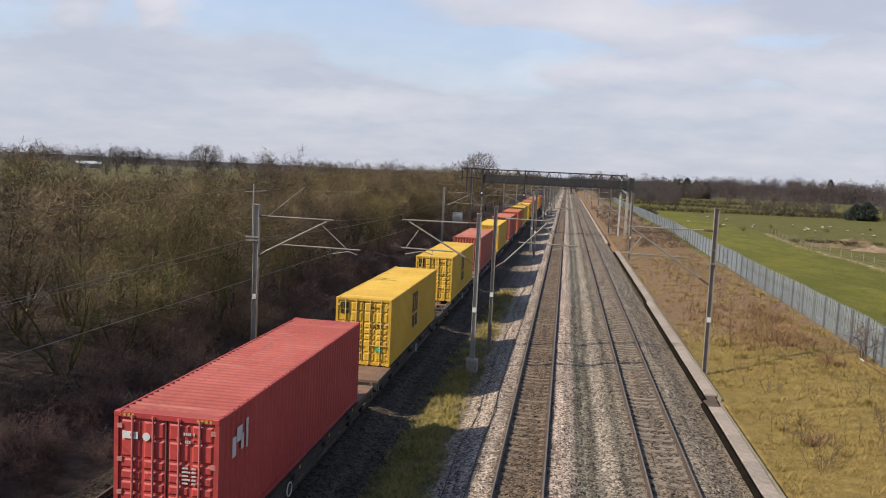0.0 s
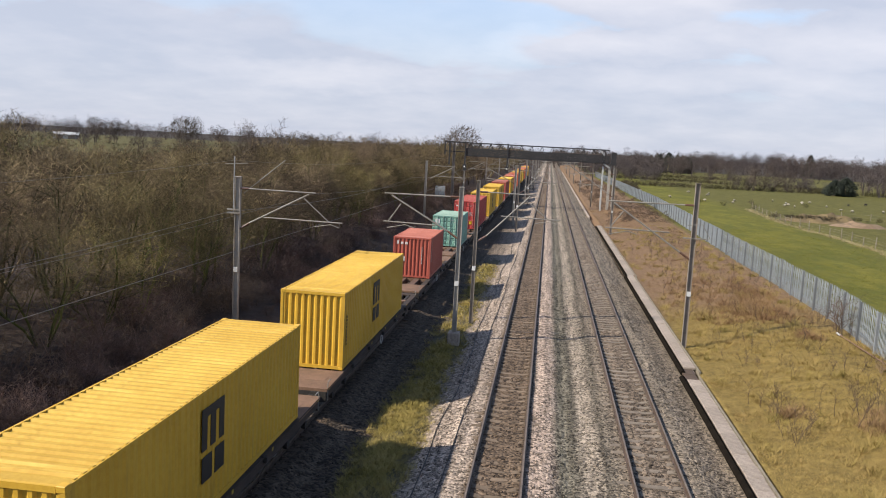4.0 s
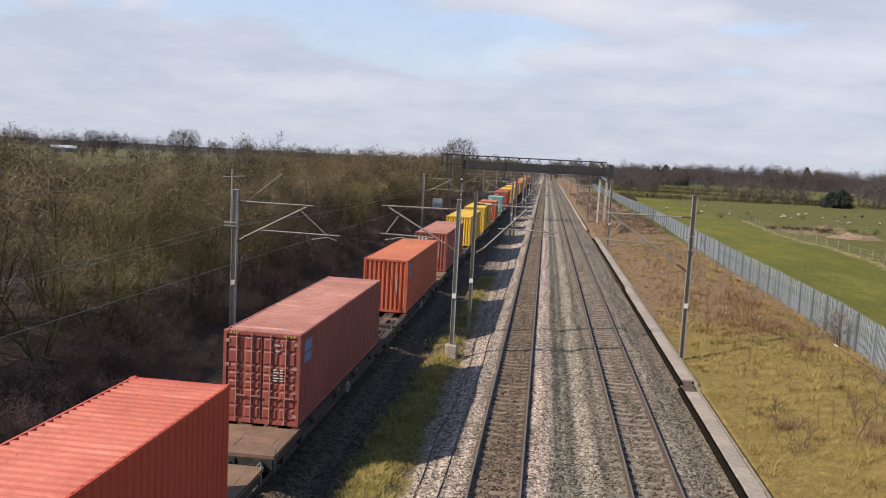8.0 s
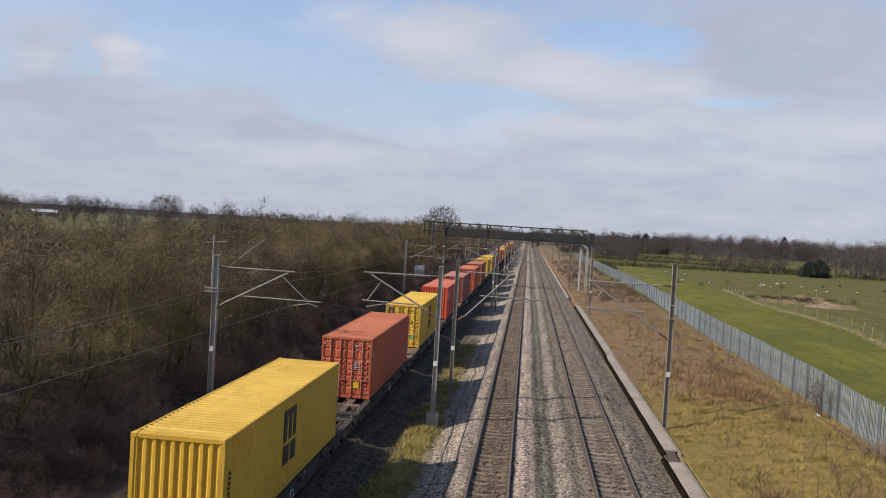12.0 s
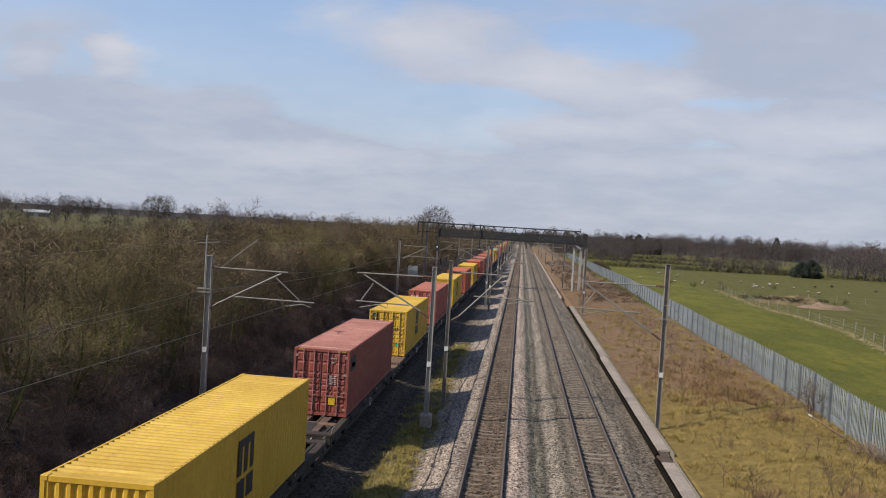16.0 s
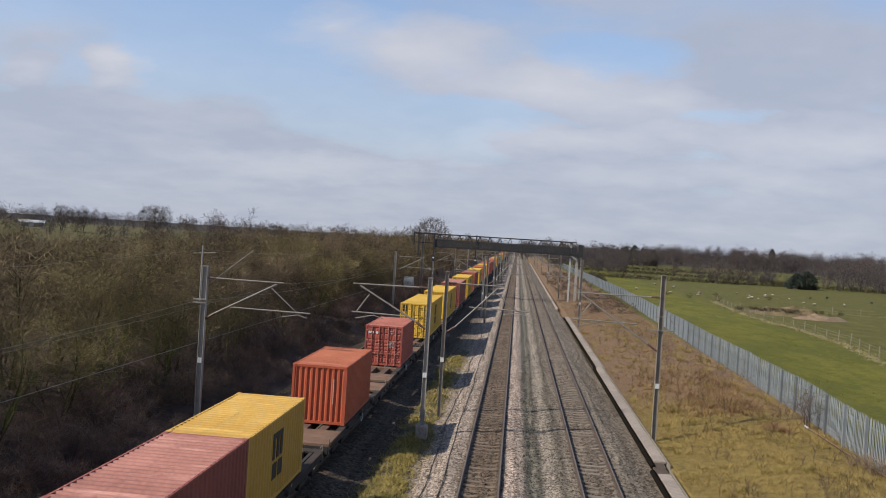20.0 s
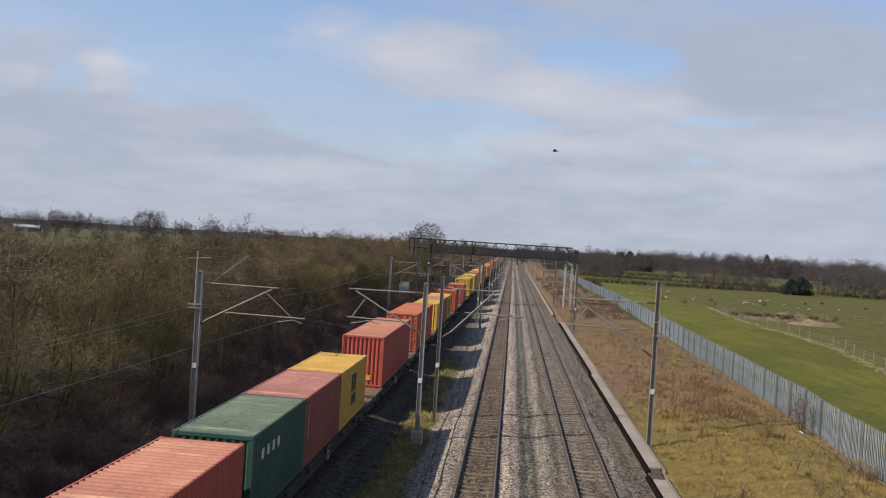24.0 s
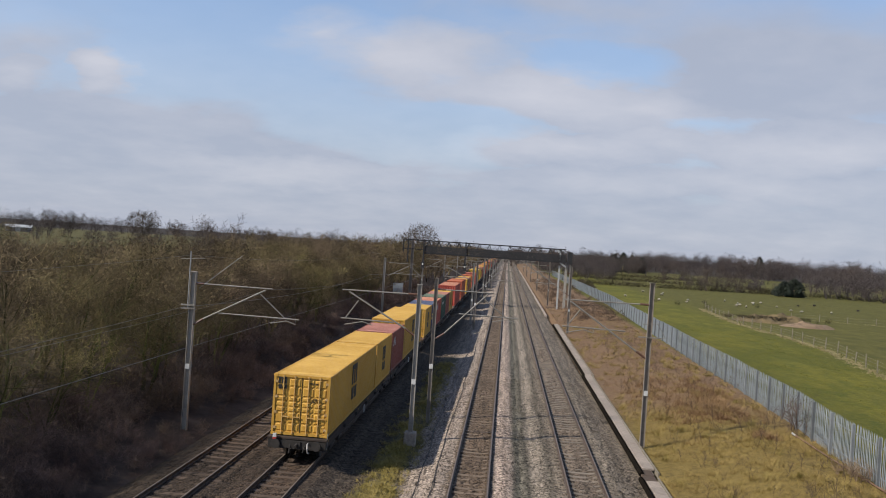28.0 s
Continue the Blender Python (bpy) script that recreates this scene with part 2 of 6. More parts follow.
def twig_material(name, dark, mid, light, green, patch=0.07):
    """Bark whose tone changes from twig to twig; patches of mossy green run through the stand."""
    m = bpy.data.materials.new(name)
    m.use_nodes = True
    nt = m.node_tree
    n, link = nt.nodes.new, nt.links.new
    bsdf = nt.nodes["Principled BSDF"]
    bsdf.inputs["Roughness"].default_value, bsdf.inputs["Specular IOR Level"].default_value = 0.95, 0.12
    geo = n("ShaderNodeNewGeometry")

    def spots(scale, detail):
        tex = n("ShaderNodeTexNoise")
        tex.inputs["Scale"].default_value, tex.inputs["Detail"].default_value = scale, detail
        link(geo.outputs["Position"], tex.inputs["Vector"])
        return tex.outputs["Fac"]
    add = n("ShaderNodeMath")
    add.operation = "MULTIPLY_ADD"
    link(spots(0.38, 3.0), add.inputs[0])
    add.inputs[1].default_value = 1.7
    half = n("ShaderNodeMath")
    half.operation = "MULTIPLY_ADD"
    link(geo.outputs["Random Per Island"], half.inputs[0])
    half.inputs[1].default_value, half.inputs[2].default_value = 0.3, -0.52
    link(half.outputs[0], add.inputs[2])

    def ramp(*cols):
        r = n("ShaderNodeValToRGB")
        r.color_ramp.elements.new(0.5)
        for e, (p, c) in zip(r.color_ramp.elements, zip((0.15, 0.5, 0.9), cols)):
            e.position, e.color = p, (*[v * TONE for v in c], 1)
        link(add.outputs[0], r.inputs[0])
        return r.outputs[0]
    where = n("ShaderNodeMapRange")
    where.inputs["From Min"].default_value, where.inputs["From Max"].default_value = 0.48, 0.62
    link(spots(patch, 4.0), where.inputs["Value"])
    k = n("ShaderNodeMix")
    k.data_type = "RGBA"
    link(where.outputs[0], k.inputs["Factor"])
    link(ramp(dark, mid, light), k.inputs["A"])
    link(ramp(*[[c * g for c, g in zip(col, green)] for col in (dark, mid, light)]), k.inputs["B"])
    info, value = n("ShaderNodeObjectInfo"), n("ShaderNodeMapRange")
    value.inputs["To Min"].default_value, value.inputs["To Max"].default_value = 0.72, 1.28
    link(info.outputs["Random"], value.inputs["Value"])
    hsv = n("ShaderNodeHueSaturation")
    link(value.outputs[0], hsv.inputs["Value"])
    link(k.outputs["Result"], hsv.inputs["Color"])
    link(hsv.outputs[0], bsdf.inputs["Base Color"])
    return m


M["bark"] = twig_material("twig_bark", (0.04, 0.03, 0.021), (0.18, 0.132, 0.086), (0.43, 0.32, 0.205), (0.97, 1.05, 0.72))
M["mossy_bark"] = twig_material("mossy_trunk_bark", (0.035, 0.03, 0.016), (0.10, 0.09, 0.042), (0.21, 0.19, 0.08), (0.9, 1.12, 0.7))
M["scrub"] = twig_material("bramble_stem", (0.05, 0.034, 0.03), (0.16, 0.108, 0.092), (0.30, 0.21, 0.175), (1.0, 1.06, 0.84), 0.15)
M["dark_bark"] = twig_material("far_tree_bark", (0.06, 0.048, 0.04), (0.115, 0.092, 0.078), (0.19, 0.155, 0.13), (1.0, 1.05, 0.95))
M["mast"] = material("mast_weathered_steel", (0.29, 0.265, 0.23), (0.45, 0.415, 0.365), 0.7, 2, 20, 0.0, 0.1, stain=(0.18, 0.145, 0.115))

PAINT = {
    "red": ((0.42, 0.045, 0.04), (0.56, 0.075, 0.065)), "brick": ((0.36, 0.075, 0.05), (0.48, 0.12, 0.08)),
    "yellow": ((0.64, 0.365, 0.03), (0.80, 0.49, 0.055)), "orange": ((0.44, 0.085, 0.036), (0.58, 0.13, 0.058)),
    "maroon": ((0.25, 0.06, 0.042), (0.36, 0.095, 0.07)), "scarlet": ((0.52, 0.06, 0.025), (0.66, 0.095, 0.045)),
    "amber": ((0.64, 0.345, 0.05), (0.78, 0.455, 0.085)), "teal": ((0.15, 0.33, 0.265), (0.25, 0.45, 0.365)), "navy": ((0.02, 0.035, 0.09), (0.045, 0.065, 0.15)),
    "green": ((0.022, 0.072, 0.05), (0.042, 0.115, 0.078)), "salmon": ((0.42, 0.075, 0.05), (0.56, 0.11, 0.075)),
}
for key, (lo, hi) in PAINT.items():
    lift = 1.0 if key in ("yellow", "amber") else 1.04
    lo, hi = tuple(lift * c for c in lo), tuple(lift * c for c in hi)
    M[key] = material(key + "_container_paint", lo, hi, 0.55, 0.5, 9, 0, 0.12, 0.004, 0.08,
                      stain=tuple(0.55 * c + 0.02 for c in lo), run=(5.0, 5.0, 0.55))
    # roof lift: sun-faded paint, and the sky's sheen painted in with it
    fade_sheen = {"maroon": (0.18, 0.13, 0.105), "brick": (0.12, 0.085, 0.065), "scarlet": (0.10, 0.105, 0.085), "orange": (0.065, 0.068, 0.042), "navy": (0.075, 0.08, 0.095), "green": (0.13, 0.11, 0.075), "salmon": (0.12, 0.16, 0.095), "teal": (0.13, 0.10, 0.085), "yellow": (0.06, 0.06, 0.035), "amber": (0.06, 0.06, 0.035)}.get(key, (0.02, 0.055, 0.04))
    M[key + "_roof"] = material(key + "_faded_sheen_roof", tuple(0.78 * c + 0.6 * f for c, f in zip(lo, fade_sheen)), tuple(0.83 * c + 1.2 * f for c, f in zip(hi, fade_sheen)), 0.7, 0.5, 9, 0, 0.12, 0.004, 0.08,
                                stain=tuple(0.95 * c + 3.0 * f for c, f in zip(hi, fade_sheen)), spec=0.25, run=(0.7, 7.0, 1.0))
    M[key + "_rod"] = material(key + "_worn_rod", tuple(0.85 * c + 0.06 for c in lo), tuple(0.8 * c + 0.14 * w for c, w in zip(hi, (1.1, 1.0, 0.85))), 0.65, 1.5, 14)
    M[key + "_grime"] = material(key + "_grimy_steel", tuple(0.55 * c + 0.10 * w for c, w in zip(lo, (1.1, 0.9, 0.75))), tuple(0.65 * c + 0.25 * w for c, w in zip(hi, (1.1, 0.95, 0.8))), 0.7, 1.5, 14)

# ---- mesh helpers ----


def box(bm, x0, x1, y0, y1, z0, z1):
    v = [bm.verts.new(p) for p in ((x0, y0, z0), (x1, y0, z0), (x1, y1, z0), (x0, y1, z0), (x0, y0, z1), (x1, y0, z1), (x1, y1, z1), (x0, y1, z1))]
    for f in ((3, 2, 1, 0), (4, 5, 6, 7), (0, 1, 5, 4), (1, 2, 6, 5), (2, 3, 7, 6), (3, 0, 4, 7)):
        bm.faces.new([v[i] for i in f])


def rod(bm, p, q, r, n=6, r2=None):
    p, q = Vector(p), Vector(q)
    d = (q - p).normalized()
    a = d.orthogonal().normalized()
    b = d.cross(a)
    r2 = r if r2 is None else r2
    rings = [[bm.verts.new(c + (a * math.cos(k * math.tau / n) + b * math.sin(k * math.tau / n)) * s) for k in range(n)] for c, s in ((p, r), (q, r2))]
    for k in range(n):
        bm.faces.new((rings[0][k], rings[0][(k + 1) % n], rings[1][(k + 1) % n], rings[1][k]))
    bm.faces.new(rings[0][::-1])
    bm.faces.new(rings[1])


def strip(bm, profile, y0, y1, closed=True):
    """A profile of (x, z) drawn out from y0 to y1."""
    a = [bm.verts.new((x, y0, z)) for x, z in profile]
    b = [bm.verts.new((x, y1, z)) for x, z in profile]
    n = len(profile)
    for k in range(n if closed else n - 1):
        bm.faces.new((a[k], a[(k + 1) % n], b[(k + 1) % n], b[k]))
    if closed:
        bm.faces.new(a[::-1])
        bm.faces.new(b)


def extruded(bm, profile, z0, z1):
    """A profile of (x, y) drawn up from z0 to z1."""
    a = [bm.verts.new((x, y, z0)) for x, y in profile]
    b = [bm.verts.new((x, y, z1)) for x, y in profile]
    n = len(profile)
    for k in range(n):
        bm.faces.new((a[k], a[(k + 1) % n], b[(k + 1) % n], b[k]))
    bm.faces.new(a[::-1])
    bm.faces.new(b)


def tube(bm, pts, r, n=6):
    """One bent tube through all the points."""
    pts = [Vector(p) for p in pts]
    rings = []
    for i, p in enumerate(pts):
        d = (pts[min(i + 1, len(pts) - 1)] - pts[max(i - 1, 0)]).normalized()
        a = d.cross(Vector((0, 0, 1)) if abs(d.z) < 0.9 else Vector((1, 0, 0))).normalized()
        b = d.cross(a)
        rings.append([bm.verts.new(p + (a * math.cos(k * math.tau / n) + b * math.sin(k * math.tau / n)) * r) for k in range(n)])
    for u, v in zip(rings, rings[1:]):
        for k in range(n):
            bm.faces.new((u[k], u[(k + 1) % n], v[(k + 1) % n], v[k]))
    bm.faces.new(rings[0][::-1])
    bm.faces.new(rings[-1])


def mesh_of(name, bm, mat):
    bmesh.ops.recalc_face_normals(bm, faces=bm.faces)
    me = bpy.data.meshes.new(name)
    bm.to_mesh(me)
    bm.free()
    me.materials.append(mat)
    return me


def part(name, bm, mat, parent=None, label=""):
    me = bm if isinstance(bm, bpy.types.Mesh) else mesh_of(name, bm, mat)
    ob = new(name, me)
    ob.parent = parent
    if label:
        ob["label"] = label
    return ob


def made(draw, *args):
    bm = bmesh.new()
    draw(bm, *args)
    return bm


def pydata(name, verts, faces, mat):
    me = bpy.data.meshes.new(name)
    me.from_pydata(verts, [], faces)
    me.materials.append(mat)
    return me


def anchor(name, m, label, category, group=""):
    ob = new(name)
    ob.matrix_basis = m
    return tagged(ob, label, category, group)

# ---- ground ----
NEAR_Y, FAR_Y = -60.0, 900.0


def ground_z(x, y):
    """Height of the land: a railway formation with a low bank and field to the right, a rising wood to the left."""
    if x < -14.2:
        z = -0.45 + min(1.6, (-14.2 - x) * 0.16)
        if x < -55:
            z += min(3.6, (-55 - x) * 0.045)
        return z + 0.25 * noise.noise((x * 0.15, y * 0.15, 0))
    if x <= 7.3:
        return -0.62
    z = min(1.0, (x - 7.3) / 6.3)
    z = -0.08 + 0.98 * (3 * z * z - 2 * z * z * z)
    if x > 16.9:
        z = 0.9 - min(0.5, (x - 16.9) * 0.08)
    bumpy = min(0.16, 0.03 + (x - 7.3) * 0.06) if x < 16.5 else 0.08
    return z + bumpy * noise.noise((x * 0.45, y * 0.3, 2)) + max(0.0, (math.hypot(x, y) - 350) * 0.003)


def land_material():
    m = bpy.data.materials.new("land_grass_and_earth")
    m.use_nodes = True
    nt = m.node_tree
    n, link = nt.nodes.new, nt.links.new
    bsdf = nt.nodes["Principled BSDF"]
    bsdf.inputs["Roughness"].default_value = 0.95
    bsdf.inputs["Specular IOR Level"].default_value = 0.15
    coord = n("ShaderNodeTexCoord")
    sep = n("ShaderNodeSeparateXYZ")
    link(coord.outputs["Object"], sep.inputs[0])

    def tex(scale, detail=6.0, rough=0.6, stretch=(1, 1, 1)):
        mp = n("ShaderNodeMapping")
        mp.inputs["Scale"].default_value = stretch
        link(coord.outputs["Object"], mp.inputs[0])
        t = n("ShaderNodeTexNoise")
        t.inputs["Scale"].default_value, t.inputs["Detail"].default_value, t.inputs["Roughness"].default_value = scale, detail, rough
        link(mp.outputs[0], t.inputs["Vector"])
        return t.outputs["Fac"]

    def ramp(fac, *stops):
        r = n("ShaderNodeValToRGB")
        while len(r.color_ramp.elements) < len(stops):
            r.color_ramp.elements.new(0.5)
        for e, (p, c) in zip(r.color_ramp.elements, stops):
            e.position, e.color = p, (*[v * TONE for v in c], 1)
        link(fac, r.inputs[0])
        return r.outputs[0]

    def mix(fac, a, b):
        k = n("ShaderNodeMix")
        k.data_type = "RGBA"
        link(fac, k.inputs["Factor"])
        link(a, k.inputs["A"])
        link(b, k.inputs["B"])
        return k.outputs["Result"]

    def edge(lo, hi, wob=1.2):
        w = n("ShaderNodeMath")
        w.operation = "MULTIPLY_ADD"
        link(tex(0.5), w.inputs[0])
        w.inputs[1].default_value = wob
        link(sep.outputs["X"], w.inputs[2])
        k = n("ShaderNodeMapRange")
        k.inputs["From Min"].default_value, k.inputs["From Max"].default_value = lo + wob / 2, hi + wob / 2
        link(w.outputs[0], k.inputs["Value"])
        return k.outputs[0]
    def over(axis, lo, hi, wob, scale=0.08):
        """A soft edge along one axis, pushed about by noise."""
        w = n("ShaderNodeMath")
        w.operation = "MULTIPLY_ADD"
        link(tex(scale), w.inputs[0])
        w.inputs[1].default_value = wob
        link(sep.outputs[axis], w.inputs[2])
        k = n("ShaderNodeMapRange")
        k.inputs["From Min"].default_value, k.inputs["From Max"].default_value = lo + wob / 2, hi + wob / 2
        link(w.outputs[0], k.inputs["Value"])
        return k.outputs[0]
    green = ramp(tex(2.6, 10, 0.8), (0.34, (0.058, 0.067, 0.011)), (0.52, (0.122, 0.122, 0.018)), (0.68, (0.235, 0.205, 0.04)))
    olive = ramp(tex(2.4, 10, 0.8), (0.34, (0.115, 0.105, 0.016)), (0.52, (0.21, 0.185, 0.028)), (0.68, (0.34, 0.285, 0.066)))
    near = mix(ramp(tex(0.16, 8, 0.7, (1, 0.4, 1)), (0.44, (1, 1, 1)), (0.56, (0, 0, 0))), green, olive)
    deep = ramp(tex(3.2, 10, 0.8), (0.34, (0.04, 0.058, 0.010)), (0.52, (0.088, 0.105, 0.016)), (0.68, (0.18, 0.18, 0.034)))
    near = mix(ramp(tex(0.75, 8, 0.75, (1, 0.45, 1)), (0.47, (0, 0, 0)), (0.60, (1, 1, 1))), near, deep)
    meadow = ramp(tex(0.5, 9, 0.75, (1, 0.5, 1)), (0.32, (0.074, 0.074, 0.018)), (0.55, (0.124, 0.115, 0.028)), (0.72, (0.19, 0.163, 0.05)))
    rough = ramp(tex(0.3, 8, 0.7), (0.34, (0.07, 0.066, 0.026)), (0.55, (0.12, 0.108, 0.04)), (0.72, (0.19, 0.165, 0.07)))
    field = mix(over("X", 34.0, 40.0, 6.0), near, meadow)
    brush = ramp(tex(2.6, 10, 0.75), (0.32, (0.125, 0.089, 0.028)), (0.55, (0.24, 0.172, 0.055)), (0.70, (0.36, 0.255, 0.085)))
    russet = ramp(tex(2.6, 10, 0.75), (0.32, (0.13, 0.079, 0.046)), (0.55, (0.225, 0.145, 0.086)), (0.70, (0.32, 0.215, 0.13)))
    dry = mix(over("Y", 44.0, 58.0, 26.0, 0.16), brush, russet)
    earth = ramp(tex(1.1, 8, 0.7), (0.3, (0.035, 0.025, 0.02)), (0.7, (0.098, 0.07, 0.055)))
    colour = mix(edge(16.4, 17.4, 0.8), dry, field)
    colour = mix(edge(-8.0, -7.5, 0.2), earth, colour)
    colour = mix(edge(-52.0, -50.0, 1.0), rough, colour)
    far = n("ShaderNodeVectorMath")
    far.operation = "LENGTH"
    link(coord.outputs["Object"], far.inputs[0])
    wood = n("ShaderNodeMapRange")
    wood.inputs["From Min"].default_value, wood.inputs["From Max"].default_value = 560.0, 590.0
    link(far.outputs["Value"], wood.inputs["Value"])
    colour = mix(wood.outputs[0], colour, ramp(tex(0.05, 5), (0.3, (0.03, 0.026, 0.022)), (0.7, (0.07, 0.058, 0.05))))
    link(colour, bsdf.inputs["Base Color"])
    bp = n("ShaderNodeBump")
    bp.inputs["Strength"].default_value, bp.inputs["Distance"].default_value = 0.7, 0.12
    link(tex(5.0, 8, 0.7), bp.inputs["Height"])
    link(bp.outputs[0], bsdf.inputs["Normal"])
    return m


def make_ground():
    xs = [-3000, -1500, -800, -400, -220, -140, -100] + list(np.arange(-80, -14, 3.0)) + [-14.2, -13.6] + list(np.arange(-10, 7, 4.0)) + [7.24, 7.36, 7.6]
    xs += list(np.arange(8.0, 18.1, 0.5)) + list(np.arange(19, 40, 2.0)) + [45, 55, 70, 90, 120, 160, 220, 300, 420, 600, 900, 1500, 3000]
    ys = [-600, -200, -60, -20] + list(np.arange(0, 120, 1.5)) + list(np.arange(120, 300, 8.0)) + [320, 360, 420, 500, 620, 800, 1100, 1600, 2500, 4000]
    verts = [(x, y, ground_z(x, y)) for y in ys for x in xs]
    w = len(xs)
    faces = [(j * w + i, j * w + i + 1, (j + 1) * w + i + 1, (j + 1) * w + i) for j in range(len(ys) - 1) for i in range(w - 1)]
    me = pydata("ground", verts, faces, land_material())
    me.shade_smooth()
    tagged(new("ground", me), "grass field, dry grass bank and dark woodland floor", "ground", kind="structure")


make_ground()


def ballast_material():
    """Stones by cells; bands of old grey, dirty brown and newer pink stone lie along the tracks, the left ones with
    shade painted in.
    """
    m = bpy.data.materials.new("ballast_stone")
    m.use_nodes = True
    nt = m.node_tree
    n, link = nt.nodes.new, nt.links.new
    bsdf = nt.nodes["Principled BSDF"]
    bsdf.inputs["Roughness"].default_value = 0.95
    bsdf.inputs["Specular IOR Level"].default_value = 0.2
    coord = n("ShaderNodeTexCoord")
    cell = n("ShaderNodeTexVoronoi")
    cell.inputs["Scale"].default_value = 13.0
    link(coord.outputs["Object"], cell.inputs["Vector"])
    sep = n("ShaderNodeSeparateXYZ")
    link(coord.outputs["Object"], sep.inputs[0])
    wob = n("ShaderNodeTexNoise")
    wob.inputs["Scale"].default_value, wob.inputs["Detail"].default_value = 0.9, 6.0
    slow = n("ShaderNodeMapping")
    slow.inputs["Scale"].default_value = (1.0, 0.22, 1.0)
    link(coord.outputs["Object"], slow.inputs[0])
    link(slow.outputs[0], wob.inputs["Vector"])
    x = n("ShaderNodeMath")
    x.operation = "MULTIPLY_ADD"
    link(wob.outputs["Fac"], x.inputs[0])
    x.inputs[1].default_value = 0.36
    link(sep.outputs["X"], x.inputs[2])
    norm = n("ShaderNodeMapRange")
    norm.inputs["From Min"].default_value, norm.inputs["From Max"].default_value = -14.0 + 0.18, 7.0 + 0.18
    link(x.outputs[0], norm.inputs["Value"])
    r = n("ShaderNodeValToRGB")
    # bands left of -5: dirty soil, darkened again for shade of train and wood
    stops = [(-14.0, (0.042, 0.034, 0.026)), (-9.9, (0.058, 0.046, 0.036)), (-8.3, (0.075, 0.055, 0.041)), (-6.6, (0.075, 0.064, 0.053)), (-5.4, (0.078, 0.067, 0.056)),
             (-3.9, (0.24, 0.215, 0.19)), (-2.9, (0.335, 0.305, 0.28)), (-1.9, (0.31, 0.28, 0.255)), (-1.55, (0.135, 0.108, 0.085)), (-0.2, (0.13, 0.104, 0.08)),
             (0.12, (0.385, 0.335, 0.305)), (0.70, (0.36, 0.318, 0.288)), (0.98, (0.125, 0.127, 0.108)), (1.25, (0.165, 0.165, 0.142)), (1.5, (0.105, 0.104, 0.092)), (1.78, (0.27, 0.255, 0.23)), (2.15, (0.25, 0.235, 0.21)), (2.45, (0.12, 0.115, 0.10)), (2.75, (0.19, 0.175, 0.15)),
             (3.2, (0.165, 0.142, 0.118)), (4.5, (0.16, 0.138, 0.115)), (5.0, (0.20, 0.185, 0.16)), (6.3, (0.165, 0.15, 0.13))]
    while len(r.color_ramp.elements) < len(stops):
        r.color_ramp.elements.new(0.5)
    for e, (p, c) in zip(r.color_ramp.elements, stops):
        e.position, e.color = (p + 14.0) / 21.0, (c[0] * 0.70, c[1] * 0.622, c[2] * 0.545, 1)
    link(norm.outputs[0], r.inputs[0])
    # long streaks of dirt lie along the tracks
    run = n("ShaderNodeMapping")
    run.inputs["Scale"].default_value = (3.2, 0.16, 1.0)
    link(coord.outputs["Object"], run.inputs[0])
    dirt = n("ShaderNodeTexNoise")
    dirt.inputs["Scale"].default_value, dirt.inputs["Detail"].default_value, dirt.inputs["Roughness"].default_value = 1.0, 6.0, 0.65
    link(run.outputs[0], dirt.inputs["Vector"])
    dark = n("ShaderNodeMapRange")
    dark.inputs["From Min"].default_value, dark.inputs["From Max"].default_value = 0.32, 0.68
    dark.inputs["To Min"].default_value, dark.inputs["To Max"].default_value = 0.62, 1.32
    link(dirt.outputs["Fac"], dark.inputs["Value"])
    tone = n("ShaderNodeSeparateColor")
    link(cell.outputs["Color"], tone.inputs[0])
    k = n("ShaderNodeMapRange")
    k.inputs["To Min"].default_value, k.inputs["To Max"].default_value = 0.22, 1.80
    link(tone.outputs[0], k.inputs["Value"])
    both = n("ShaderNodeMath")
    both.operation = "MULTIPLY"
    link(k.outputs[0], both.inputs[0])
    link(dark.outputs[0], both.inputs[1])
    hsv = n("ShaderNodeHueSaturation")
    link(both.outputs[0], hsv.inputs["Value"])
    link(r.outputs[0], hsv.inputs["Color"])
    link(hsv.outputs[0], bsdf.inputs["Base Color"])
    bp = n("ShaderNodeBump")
    bp.invert = True
    bp.inputs["Strength"].default_value, bp.inputs["Distance"].default_value = 0.7, 0.05
    link(cell.outputs["Distance"], bp.inputs["Height"])
    link(bp.outputs[0], bsdf.inputs["Normal"])
    return m


BALLAST = ballast_material()


def ballast_z(x):
    """Cross-section of the stone bed: flat under each track, shoulders, a low cess between the pairs."""
    pts = [(-14.2, -0.62), (-13.4, -0.28), (-12.95, -0.15), (-12.5, -0.15), (-12.3, -0.185), (-11.0, -0.185), (-10.8, -0.15), (-10.4, -0.16), (-9.97, -0.22), (-9.5, -0.15), (-9.2, -0.15), (-8.95, -0.185), (-7.65, -0.185), (-7.4, -0.15),
           (-7.0, -0.17), (-6.4, -0.40), (-5.6, -0.50), (-3.6, -0.46), (-2.9, -0.30), (-2.35, -0.15), (-1.8, -0.14), (-1.6, -0.172), (-0.2, -0.172), (0.0, -0.14), (0.45, -0.14), (0.7, -0.18), (1.2, -0.30), (1.75, -0.26), (2.4, -0.16),
           (2.95, -0.15), (3.2, -0.182), (4.55, -0.182), (4.8, -0.15), (5.2, -0.16), (5.7, -0.28), (6.2, -0.34), (7.0, -0.34)]
    return float(np.interp(x, [p[0] for p in pts], [p[1] for p in pts]))


